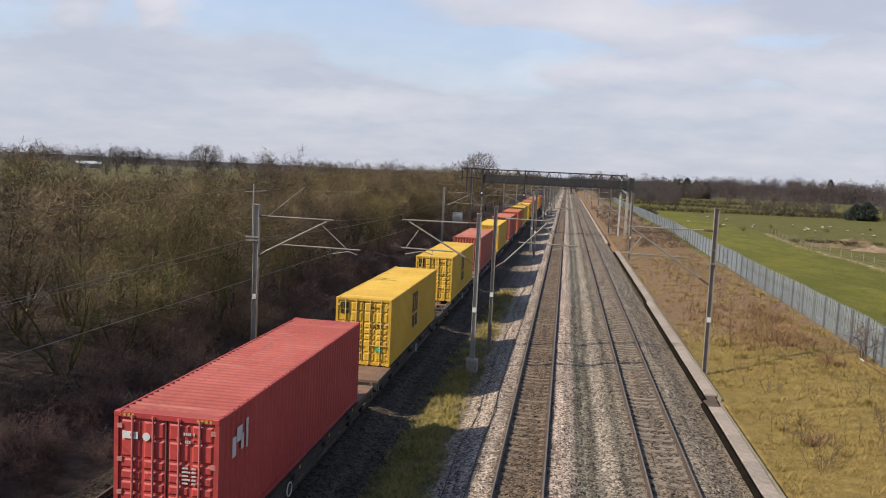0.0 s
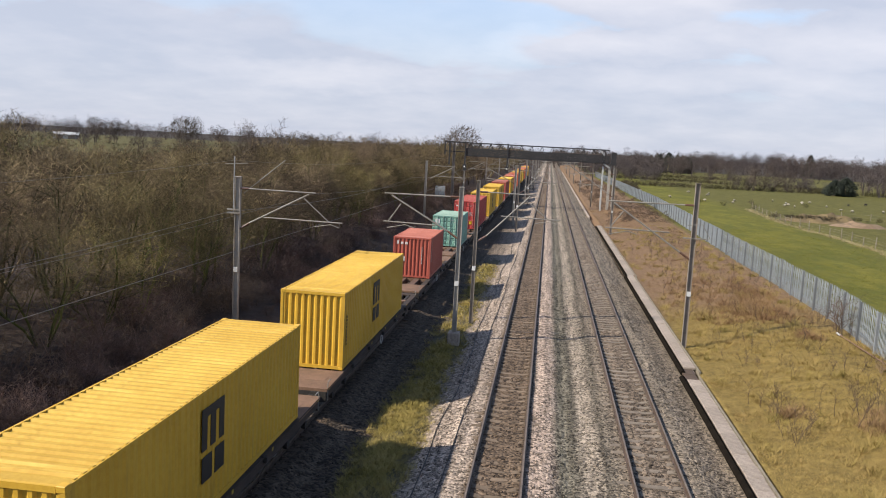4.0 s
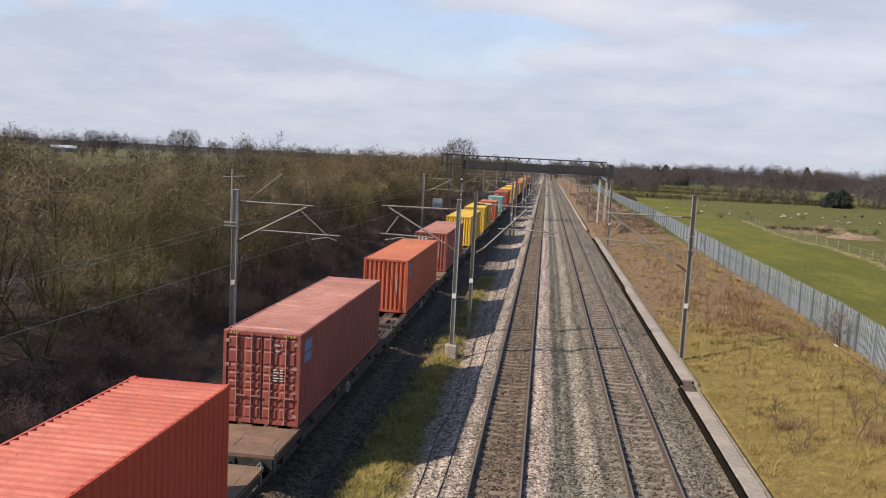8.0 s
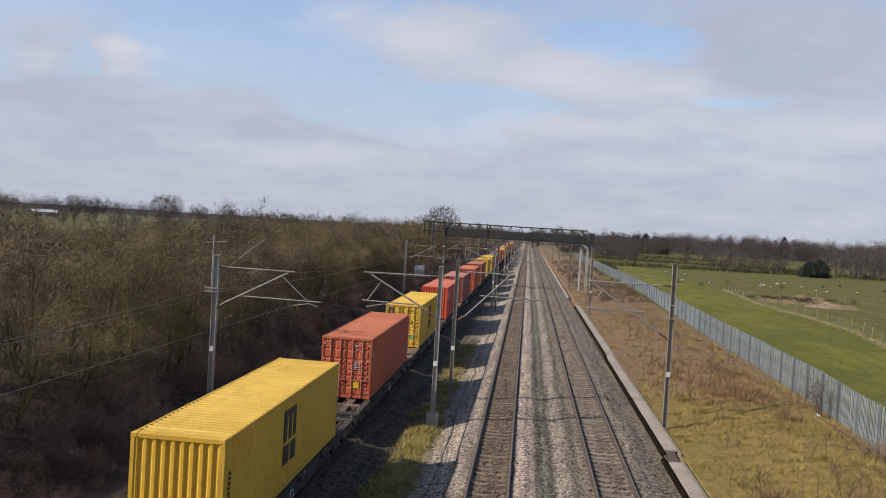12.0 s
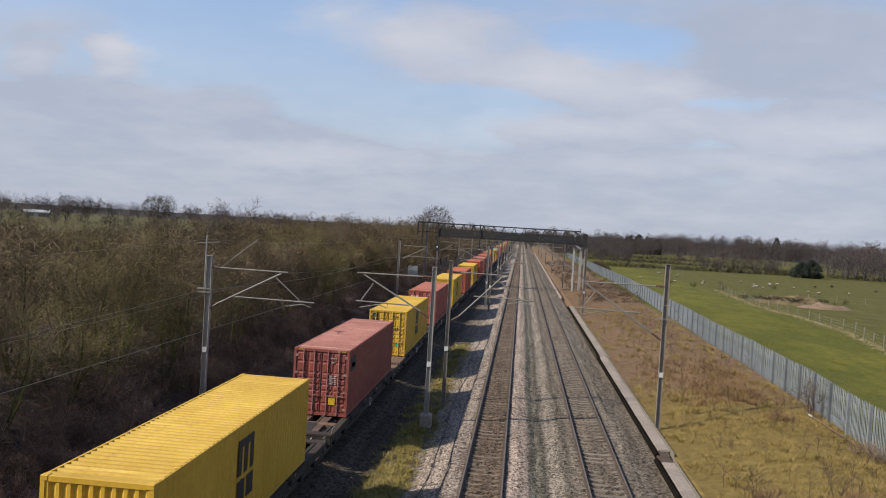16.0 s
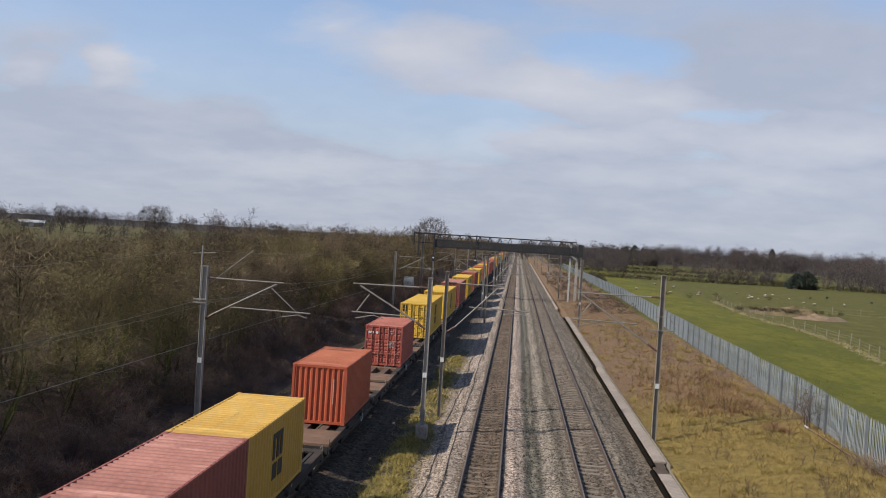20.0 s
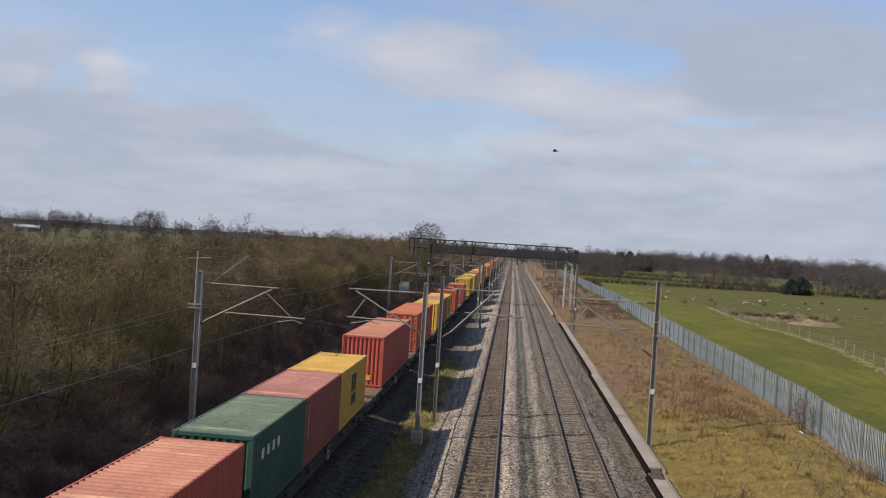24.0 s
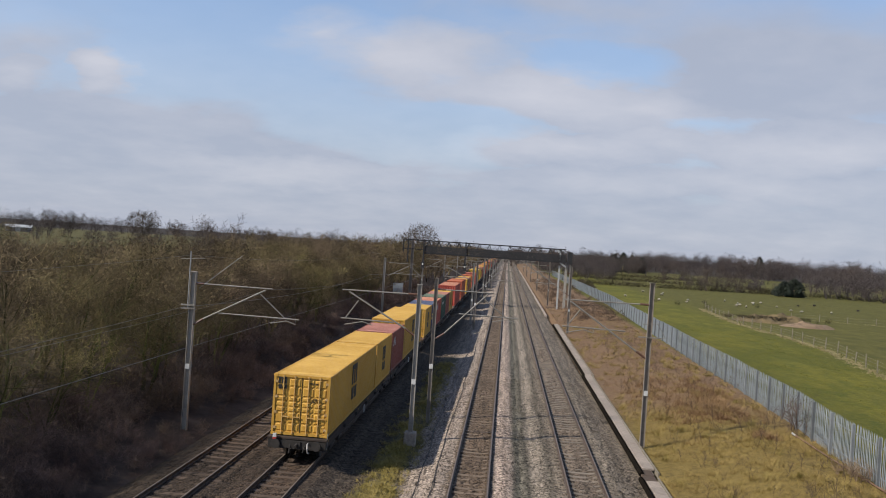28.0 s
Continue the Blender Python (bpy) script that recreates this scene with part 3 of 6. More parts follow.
def make_ballast():
    xs = np.append(np.arange(-14.2, 6.3, 0.2), (6.36, 6.62))
    ys = np.concatenate([np.arange(NEAR_Y, 10, 5.0), np.arange(10, 70, 0.25), np.arange(70, 140, 1.0), np.arange(140, FAR_Y + 1, 20.0)])
    rnd = np.random.default_rng(4)
    verts = []
    for y in ys:
        for x in xs:
            jit = rnd.normal(0, 0.019) if 10 < y < 80 else 0.0
            verts.append((x + jit * 0.8, y, ballast_z(x) + jit * 0.7 + 0.03 * noise.noise((x * 0.9, y * 0.5, 5))))
    w = len(xs)
    faces = [(j * w + i, j * w + i + 1, (j + 1) * w + i + 1, (j + 1) * w + i) for j in range(len(ys) - 1) for i in range(w - 1)]
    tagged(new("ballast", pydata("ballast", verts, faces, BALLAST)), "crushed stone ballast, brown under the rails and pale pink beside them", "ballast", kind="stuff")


make_ballast()


def make_stones():
    """Loose stones proud of the bed, thinning out with distance."""
    rnd = np.random.default_rng(9)
    n = 46000
    y = 11 + 52 * rnd.random(n) ** 1.6
    x = np.where(rnd.random(n) < 0.82, rnd.uniform(-3.4, 6.35, n), rnd.uniform(-13.6, -5.4, n))
    # sleepers stay clear
    over = np.zeros(n, bool)
    for t in TRACK_X.values():
        over |= (np.abs(x - t) < 1.3) & (np.abs((y + 4.7 + 0.325) % 0.65 - 0.325) < 0.19)
    x, y = x[~over], y[~over]
    n = len(x)
    z = np.array([ballast_z(q) for q in x]) + 0.012 + 0.03 * np.array([noise.noise((a * 0.9, b * 0.5, 5)) for a, b in zip(x, y)])
    shape = np.array([(1, 0, 0), (0, 1, 0), (-1, 0, 0), (0, -1, 0), (0, 0, 0.75), (0, 0, -0.75)], float)
    size = (0.018 + 0.020 * rnd.random(n))[:, None, None]
    v = shape[None] * size * (0.7 + 0.6 * rnd.random((n, 6, 1)))
    a = rnd.random(n) * math.tau
    c, s = np.cos(a)[:, None], np.sin(a)[:, None]
    tilt = rnd.normal(0, 0.5, (n, 1))
    vx, vy = v[..., 0] * c - v[..., 1] * s, v[..., 0] * s + v[..., 1] * c
    vz = v[..., 2] + tilt * vx
    pts = np.stack([vx + x[:, None], vy + y[:, None], vz + z[:, None]], -1).reshape(-1, 3)
    tri = np.array([(0, 1, 4), (1, 2, 4), (2, 3, 4), (3, 0, 4), (1, 0, 5), (2, 1, 5), (3, 2, 5), (0, 3, 5)])
    f = (np.arange(n)[:, None, None] * 6 + tri[None]).reshape(-1, 3)
    me = bpy.data.meshes.new("loose_stones")
    me.vertices.add(len(pts))
    me.vertices.foreach_set("co", pts.astype(np.float32).ravel())
    me.loops.add(f.size)
    me.loops.foreach_set("vertex_index", f.astype(np.int32).ravel())
    me.polygons.add(len(f))
    me.polygons.foreach_set("loop_start", np.arange(0, f.size, 3, dtype=np.int32))
    me.update(calc_edges=True)
    me.materials.append(BALLAST)
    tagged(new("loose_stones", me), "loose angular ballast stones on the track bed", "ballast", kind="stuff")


make_stones()

RAIL = [(-0.07, -0.15), (0.07, -0.15), (0.07, -0.135), (0.012, -0.115), (0.012, -0.045), (0.035, -0.035), (0.035, -0.006), (0.028, -0.0), (-0.028, -0.0), (-0.035, -0.006), (-0.035, -0.035), (-0.012, -0.045), (-0.012, -0.115), (-0.07, -0.135)]


def sleeper_mesh(name, mat):
    bm = bmesh.new()
    prof = [(-1.25, -0.30), (1.25, -0.30), (1.25, -0.19), (1.2, -0.165), (0.95, -0.148), (0.55, -0.148), (0.4, -0.175), (-0.4, -0.175), (-0.55, -0.148), (-0.95, -0.148), (-1.2, -0.165), (-1.25, -0.19)]
    strip(bm, prof, -0.13, 0.13)
    for s in (-0.7525, 0.7525):
        for o in (-0.125, 0.09):
            box(bm, s + o, s + o + 0.035, -0.05, 0.05, -0.15, -0.105)
    return mesh_of(name, bm, mat)


def make_track(key, near, mat, label):
    x = TRACK_X[key]
    tr = anchor("railway_track", pose(x, 0, 0), label, "track", "four parallel railway tracks")
    tr["kind"] = "structure"
    for s in (-0.7525, 0.7525):
        bm = bmesh.new()
        for y in range(int(NEAR_Y), int(FAR_Y), 40):
            strip(bm, [(s + u, v - 0.012) for u, v in RAIL], y, y + 40)
        rail = part("rail", bm, M["rail"], tr)
        bm = bmesh.new()
        for y in range(int(NEAR_Y), int(FAR_Y), 40):
            strip(bm, [(s - 0.026, -0.02), (s + 0.026, -0.02), (s + 0.026, 0.0), (s - 0.026, 0.0)], y, y + 40)
        part("running_surface", bm, M["railtop"], rail, "polished rail top")
    me = sleeper_mesh("sleeper", mat)
    verts, faces = [], []
    base = [v.co.copy() for v in me.vertices]
    polys = [tuple(p.vertices) for p in me.polygons]
    y = -4.7
    while y < 260:
        if near[0] <= y < near[1]:
            so = new("sleeper", me)
            so.parent = tr
            so.location = (random.uniform(-0.02, 0.02), y + random.uniform(-0.02, 0.02), random.uniform(-0.012, 0.006))
            so.rotation_euler = (0, 0, random.uniform(-0.006, 0.006))
        else:
            k = len(verts)
            verts += [(c.x, c.y + y, c.z) for c in base]
            faces += [tuple(i + k for i in p) for p in polys]
        y += 0.65
    far = part("sleepers", pydata("sleepers", verts, faces, mat), mat, tr)
    far["kind"] = "stuff"


make_track("a", (14, 130), M["sleeper"], "straight railway track on brown concrete sleepers")
make_track("b", (14, 130), M["sleeper_pale"], "straight railway track on grey-brown concrete sleepers")
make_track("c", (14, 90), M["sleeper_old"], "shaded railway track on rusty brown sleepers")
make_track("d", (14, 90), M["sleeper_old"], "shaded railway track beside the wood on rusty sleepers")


def make_walkway():
    """Concrete cable trough with lids, an earthy kerb on one edge and a black rod for the shaded gap on the other."""
    tr = anchor("cable_trough", pose(0, 0, 0), "pale concrete cable trough with lids beside the track", "cable trough")
    tr["kind"] = "structure"
    y = -40.0
    lid = None
    meshes = {}
    while y < 112:
        dark = abs(y - 36.6) < 0.75
        shift = 0.12 if y > 66 else (0.0 if y > 37.3 else -0.16)
        if lid is None:
            bm = bmesh.new()
            box(bm, -0.22, 0.33, 0.003, 0.997, -0.10, 0.0)
            bmesh.ops.bevel(bm, geom=bm.edges[:], offset=0.012, segments=1, affect="EDGES")
            lid = mesh_of("lid", bm, M["trough"])
            sunk = lid.copy()
            sunk.materials[0] = M["sleeper_old"]
        so = new("lid", sunk if dark else lid)
        so.parent = tr
        so.location = (6.97 + shift + random.uniform(-0.012, 0.012), y, 0.0 + random.uniform(-0.012, 0.012) - (0.07 if dark else 0))
        so.rotation_euler = (random.uniform(-0.008, 0.008), random.uniform(-0.01, 0.01), random.uniform(-0.006, 0.006))
        y += 1.0
    bm = bmesh.new()
    for y0, y1, s in ((-40, 36, -0.16), (37.4, 66, 0.0), (66, 112, 0.12)):
        for a, b in ((6.76, 6.83), (7.12, 7.19)):
            box(bm, a + s, b + s, y0, y1, -0.55, -0.105)
    part("trough_wall", bm, M["trough"], tr)
    for y0, y1, s in ((-40, 36.4, -0.16), (37.2, 66, 0.0), (66, 111, 0.12)):
        # added rod, painted black in place of the dark gap left of the lids
        bm = bmesh.new()
        rod(bm, (6.60 + s, y0, -0.085), (6.60 + s, y1, -0.085), 0.12, 8)
        part("pipe", bm, M["pipe"], tr, "matt black rod standing in for the shaded gap")
        bm = bmesh.new()
        box(bm, 7.32 + s, 7.38 + s, y0, y1, -0.4, 0.05)
        part("kerb", bm, M["wood_post"], tr, "brown weathered edging board")
    bm = bmesh.new()
    box(bm, 6.45, 6.75, 128, 420, -0.5, -0.12)
    part("far_trough", bm, M["trough"], tr)


make_walkway()


def make_cables():
    """Thin black cables snake along the ballast shoulder."""
    for x, a in ((-3.15, 0.10), (-2.45, 0.05)):
        bm = bmesh.new()
        ys = np.arange(8, 90, 1.5)
        pts = [(x + a * math.sin(y * 0.31 + x) + a * 0.5 * math.sin(y * 0.83), y) for y in ys]
        tube(bm, [(u, v, ballast_z(u) + 0.03) for u, v in pts], 0.018, 5)
        tagged(new("track_cable", mesh_of("track_cable", bm, M["cable"])), "thin black cable lying along the ballast", "cable", "track cables")


make_cables()

# ---- train ----
DECK_Z = 1.02
BOX_W = 2.438
MOVING = []


def corrugated(bm, place, length, pitch, depth, lo, hi, margin=0.12):
    """A sheet with trapezoid ribs; place(u, d, v) gives the point at u along, d out, v up."""
    n = max(2, round((length - 2 * margin) / pitch))
    p = (length - 2 * margin) / n
    us = [(0.0, 0.0), (margin, 0.0)]
    for k in range(n):
        u = margin + k * p
        us += [(u + p * 0.18, 0.0), (u + p * 0.36, -depth), (u + p * 0.68, -depth), (u + p * 0.86, 0.0)]
    us += [(length - margin, 0.0), (length, 0.0)]
    a = [bm.verts.new(place(u, d, lo)) for u, d in us]
    b = [bm.verts.new(place(u, d, hi)) for u, d in us]
    for k in range(len(us) - 1):
        bm.faces.new((a[k], a[k + 1], b[k + 1], b[k]))


MESHES = {}


def kept(key, draw, mat):
    if key not in MESHES:
        bm = bmesh.new()
        draw(bm)
        bmesh.ops.recalc_face_normals(bm, faces=bm.faces)
        me = bpy.data.meshes.new(key[0])
        bm.to_mesh(me)
        bm.free()
        me.materials.append(mat)
        MESHES[key] = me
    return MESHES[key]


def container_frame(bm, L, H):
    w = BOX_W / 2
    for x in (-w, w - 0.1):
        box(bm, x, x + 0.1, 0.0, 0.12, 0.11, H - 0.11)
        box(bm, x, x + 0.1, L - 0.12, L, 0.11, H - 0.11)
    for x in (-w + 0.005, w - 0.065):
        box(bm, x, x + 0.06, 0.17, L - 0.17, 0.02, 0.16)
        box(bm, x, x + 0.06, 0.17, L - 0.17, H - 0.075, H - 0.012)
    for y in (0.005, L - 0.075):
        box(bm, -w + 0.17, w - 0.17, y, y + 0.07, 0.02, 0.14)
        box(bm, -w + 0.17, w - 0.17, y, y + 0.07, H - 0.12, H - 0.01)


def casting(bm):
    box(bm, 0, 0.17, 0, 0.178, 0, 0.118)
    bmesh.ops.bevel(bm, geom=bm.edges[:], offset=0.012, segments=1, affect="EDGES")


def roof_draw(bm, L, H):
    w = BOX_W / 2 - 0.07
    corrugated(bm, lambda u, d, v: (v, u + 0.07, H - 0.012 + d), L - 0.14, 0.27, 0.038, -w, w, 0.2)
    # small bows along both top rails
    for k in range(int(L / 0.27)):
        y = 0.3 + k * 0.27
        for s in (-1, 1):
            box(bm, s * (w + 0.012) - 0.018, s * (w + 0.012) + 0.018, y, y + 0.09, H - 0.016, H + 0.002)


def side_draw(bm, L, H, s):
    w = BOX_W / 2 - 0.012
    corrugated(bm, lambda u, d, v: (s * (w + d), 0.11 + u, v), L - 0.22, 0.278, 0.036, 0.15, H - 0.07)


def end_draw(bm, H, y, s):
    w = BOX_W / 2 - 0.095
    corrugated(bm, lambda u, d, v: (-w + u, y + s * d, v), 2 * w, 0.25, 0.05, 0.13, H - 0.11, 0.03)


def door_draw(bm, H, side):
    """The flat sheet of one door leaf."""
    x0, x1 = (-1.11, -0.012) if side < 0 else (0.012, 1.11)
    box(bm, x0, x1, 0.045, 0.075, 0.13, H - 0.12)


def panel_draw(bm, u, v, lo, hi):
    """A pressed panel standing proud of its leaf."""
    q = min(0.04, (hi - lo) * 0.3)
    v4 = [bm.verts.new(p) for p in ((u, 0.044, lo), (v, 0.044, lo), (v, 0.044, hi), (u, 0.044, hi), (u + q, 0.02, lo + q), (v - q, 0.02, lo + q), (v - q, 0.02, hi - q), (u + q, 0.02, hi - q))]
    for f in ((4, 5, 6, 7), (0, 1, 5, 4), (1, 2, 6, 5), (2, 3, 7, 6), (3, 0, 4, 7)):
        bm.faces.new([v4[i] for i in f])


def panel_places(H, side):
    x0, x1 = (-1.11, -0.012) if side < 0 else (0.012, 1.11)
    marks = [0.0, 0.15, 0.36, 0.46, 0.56, 0.66, 0.84, 1.0]
    for a, b in zip(marks, marks[1:]):
        for u, v in ((x0 + 0.04, (x0 + x1) / 2 - 0.03), ((x0 + x1) / 2 + 0.03, x1 - 0.04)):
            yield u, v, 0.165 + a * (H - 0.33) + 0.022, 0.165 + b * (H - 0.33) - 0.022


def hinge_draw(bm, x, z):
    box(bm, x - 0.06, x + 0.06, -0.002, 0.045, z - 0.05, z + 0.05)


def rods_draw(bm, H, x):
    rod(bm, (x, -0.012, 0.06), (x, -0.012, H - 0.05), 0.027, 6)
    for z in (0.10, 0.5, H * 0.5, H - 0.5, H - 0.09):
        box(bm, x - 0.045, x + 0.045, -0.022, 0.03, z - 0.03, z + 0.03)
    box(bm, x - 0.02, x + 0.30, -0.045, -0.016, H * 0.30, H * 0.30 + 0.045)


def mark(parent, name, shapes, mat, face, label=""):
    """Flat printed shapes on a face. face: ('end', H) or ('side', x). shapes: rectangles u0, u1, v0, v1."""
    if name in ("emblem", "word_mark", "side_mark") and len(shapes) > 1:
        for one in shapes:
            mark(parent, name + "_piece", [one], mat, face, label)
        return
    bm = bmesh.new()
    for u0, u1, v0, v1 in shapes:
        if face == "side":
            x = BOX_W / 2 + 0.002
            box(bm, x - 0.012, x, u0, u1, v0, v1)
        else:
            box(bm, u0, u1, -0.004 if face == "end" else 0.002, 0.012, v0, v1)
    ob = part(name, bm, M[mat], parent, label)
    if name == "printed_code":
        ob["kind"] = "stuff"
    return ob


def arches(u, v, s):
    """A dark emblem: three uprights under a bar, over two solid blocks."""
    w = 1.38 * s
    return [(u, u + 0.2 * w, v + 0.72 * s, v + 1.45 * s), (u + 0.34 * w, u + 0.54 * w, v + 0.72 * s, v + 1.45 * s), (u + 0.68 * w, u + 0.88 * w, v + 0.72 * s, v + 1.45 * s), (u, u + 0.88 * w, v + 1.45 * s, v + 1.66 * s),
            (u + 0.02 * w, u + 0.40 * w, v, v + 0.58 * s), (u + 0.52 * w, u + 0.90 * w, v, v + 0.58 * s)]


def code_bars(u, v, rows, cols, w, h):
    out = []
    for r in range(rows):
        for c in range(cols):
            if (r * 7 + c * 3) % 5:
                out.append((u + c * w * 1.5, u + c * w * 1.5 + w, v - r * h * 1.9, v - r * h * 1.9 + h))
    return out


LABELS = {"amber": "golden yellow steel", "red": "bright red steel", "brick": "faded brick-red steel", "yellow": "yellow steel", "orange": "orange-brown steel", "maroon": "dull maroon steel",
          "scarlet": "scarlet-orange steel", "teal": "pale teal steel", "navy": "dark navy blue steel", "green": "dark green steel", "salmon": "faded salmon-red steel"}


def container(rear, size, colour, end, extras):
    L = 12.192 if size[:2] == "40" else 6.058
    H = 2.896 if size.endswith("h") else 2.591
    kind = "with ribbed end wall" if end == "wall" else "with locked cargo doors"
    word = "long" if L > 7 else "short"
    ob = anchor("shipping_container", pose(TRACK_X["c"], rear, DECK_Z), f"{word} {LABELS[colour]} shipping container {kind}", "shipping container", "containers on the train")
    m = M[colour]
    part("frame", kept(("frame", L, H, colour), lambda b: container_frame(b, L, H), m), m, ob)
    for x in (-BOX_W / 2 - 0.003, BOX_W / 2 - 0.167):
        for y in (-0.004, L - 0.174):
            for z in (0.0, H - 0.114):
                part("corner_casting", kept(("corner_casting", colour), casting, m), None, ob).location = (x, y, z)
    part("roof_panel", kept(("roof_panel", L, H, colour), lambda b: roof_draw(b, L, H), M[colour + "_roof"]), m, ob)
    for s in (-1, 1):
        part("side_panel", kept(("side_panel", L, H, colour, s), lambda b: side_draw(b, L, H, s), m), m, ob)
    part("end_wall", kept(("end_wall", L, H, colour, "f"), lambda b: end_draw(b, H, L - 0.02, 1), m), m, ob)
    part("floor", kept(("floor", L), lambda b: box(b, -1.14, 1.14, 0.1, L - 0.1, 0.10, 0.14), M["wood_post"]), m, ob)
    if end == "wall":
        part("end_wall", kept(("end_wall", L, H, colour, "r"), lambda b: end_draw(b, H, 0.02, -1), m), m, ob)
    else:
        for s in (-1, 1):
            d = part("door", kept(("door", H, colour, s), lambda b: door_draw(b, H, s), m), m, ob)
            for x in ((0.30, 0.78) if s > 0 else (-0.78, -0.30)):
                part("lock_rod", kept(("lock_rod", H, x, colour), lambda b: rods_draw(b, H, x), M[colour + "_rod"]), m, d, "worn steel locking bar")
            for spot in panel_places(H, s):
                part("door_panel", kept(("door_panel", colour, *spot), lambda b: panel_draw(b, *spot), m), m, d)
            for k in range(4):
                part("hinge", kept(("hinge", H, s, k, colour), lambda b: hinge_draw(b, s * 1.09, 0.32 + k * (H - 0.64) / 3), M[colour + "_grime"]), m, d)
            part("gasket", kept(("gasket", H, s), lambda b: box(b, s * 0.006 - 0.004, s * 0.006 + 0.004, 0.02, 0.06, 0.13, H - 0.12), M["wagon_dark"]), m, d, "dark rubber door seal")
    if size.endswith("h") and end == "door":
        for s in (-1, 1):
            for k in range(4):
                part("height_stripe", kept(("height_stripe", H, s, k), lambda b: box(b, s * 0.9 - 0.2 + k * 0.1, s * 0.9 - 0.15 + k * 0.1, -0.003, 0.008, H - 0.10, H - 0.03), M["hi_vis"]), None, ob, "yellow height warning stripe")
    for e in extras.split():
        if e == "emblem":
            u = L * 0.42 if L > 7 else L * 0.40
            mark(ob, "emblem", arches(u, H * 0.27, 1.02 if L > 7 else 0.86), "black", "side", "dark printed emblem")
        elif e == "door_emblem":
            mark(ob, "emblem", arches(-1.02, H * 0.76, 0.30), "black", "end", "dark printed emblem")
        elif e == "codes":
            mark(ob, "printed_code", code_bars(0.36, H * 0.86, 1, 7, 0.03, 0.06) + code_bars(0.40, H * 0.80, 1, 4, 0.03, 0.06) + [(0.38, 0.52 + 0.05 * (k % 2), H * 0.60 - k * 0.085, H * 0.60 - k * 0.085 + 0.032) for k in range(5)] + [(0.60, 0.70, H * 0.60 - k * 0.085, H * 0.60 - k * 0.085 + 0.032) for k in range(5)], "print", "end", "white printed code")
        elif e == "dark_codes":
            mark(ob, "printed_code", code_bars(0.22, H * 0.86, 1, 9, 0.035, 0.06) + code_bars(0.45, H * 0.62, 4, 5, 0.035, 0.025), "wagon_dark", "end", "dark printed code")
        elif e == "column":
            mark(ob, "printed_code", [(0.625, 0.67, H * 0.36 + k * 0.085, H * 0.36 + k * 0.085 + 0.055) for k in range(13)], "print", "proud", "white printed code column")
        elif e == "side_column":
            mark(ob, "printed_code", [(0.42, 0.52, H * 0.40 + k * 0.13, H * 0.40 + k * 0.13 + 0.08) for k in range(10)], "print", "side", "white printed code column")
        elif e == "dark_column":
            mark(ob, "printed_code", [(0.40, 0.52, H * 0.30 + k * 0.13, H * 0.30 + k * 0.13 + 0.075) for k in range(9)], "wagon_dark", "side", "dark printed code column")
        elif e == "yellow_tag":
            mark(ob, "label_plate", [(0.28, 0.56, 0.38, 0.68)], "yellowsign", "proud", "yellow label plate")
        elif e == "white_word":
            mark(ob, "word_mark", [(-0.98, -0.86, H * 0.82, H * 0.905), (-0.73, -0.57, H * 0.82, H * 0.878), (-0.46, -0.29, H * 0.82, H * 0.878)], "white", "proud", "white printed word mark")
        elif e == "white_logo":
            mark(ob, "word_mark", [(-1.02, -0.66, H * 0.795, H * 0.85)], "white", "end", "white printed mark")
            part("round_mark", made(lambda b: rod(b, (-0.46, -0.004, H * 0.82), (-0.46, 0.012, H * 0.82), 0.09, 16)), M["white"], ob, "white round printed mark")
        elif e == "side_logo":
            mark(ob, "side_mark", [(0.75, 0.95, H * 0.62, H * 0.78), (1.0, 1.3, H * 0.72, H * 0.84), (1.25, 1.4, H * 0.64, H * 0.76), (1.55, 1.66, H * 0.62, H * 0.86)], "white", "side", "white printed side mark")
        elif e == "white_square":
            mark(ob, "label_plate", [(-0.99, -0.60, H * 0.735, H * 0.885)], "white", "end", "white square label")
        elif e == "faint_codes":
            mark(ob, "printed_code", code_bars(0.30, H * 0.86, 1, 9, 0.03, 0.05) + code_bars(0.60, H * 0.79, 1, 4, 0.03, 0.05), "print", "end", "thin white printed code")
        elif e == "side_word":
            mark(ob, "side_mark", [(0.9 + k * 0.55, 1.15 + k * 0.55, H * 0.66, H * 0.78) for k in range(4)], "white", "side", "white printed side mark")
        elif e == "gold_mark":
            mark(ob, "side_mark", [(0.7, 1.5, H * 0.42, H * 0.5), (0.9, 1.2, H * 0.5, H * 0.6), (1.2, 1.7, H * 0.58, H * 0.64)], "yellowsign", "side", "gold printed side mark")
        elif e == "roof_patch":
            part("roof_label", made(box, -0.1, 0.35, 0.5, 0.75, H - 0.015, H - 0.006), M["white"], ob, "white label on the roof")
        elif e == "blue_logo":
            mark(ob, "side_mark", [(0.5, 1.25, H * 0.78, H * 0.90), (0.5, 1.25, H * 0.66, H * 0.76)], "bluemark", "side", "blue printed side mark")
        elif e == "side_banner":
            mark(ob, "side_mark", [(0.62, 0.9, 0.45 + k * 0.26, 0.45 + k * 0.26 + 0.20) for k in range(7)], "print", "side", "white upright lettering bars")
        elif e == "small_mark":
            mark(ob, "label_mark", [(-0.64, -0.44, H * 0.40, H * 0.52)], "white", "proud", "small white printed mark")
        elif e == "tags":
            mark(ob, "label_plate", [(0.62, 0.90, 0.30, 0.55)], "yellowsign", "end", "orange label plate")
            mark(ob, "label_plate", [(0.58, 0.86, 0.60, 0.85)], "greenmark", "end", "green label plate")
        elif e == "gold_tag":
            mark(ob, "label_plate", [(0.40, 0.68, 0.50, 0.86)], "yellowsign", "end", "yellow label plate")
        elif e == "black_sign":
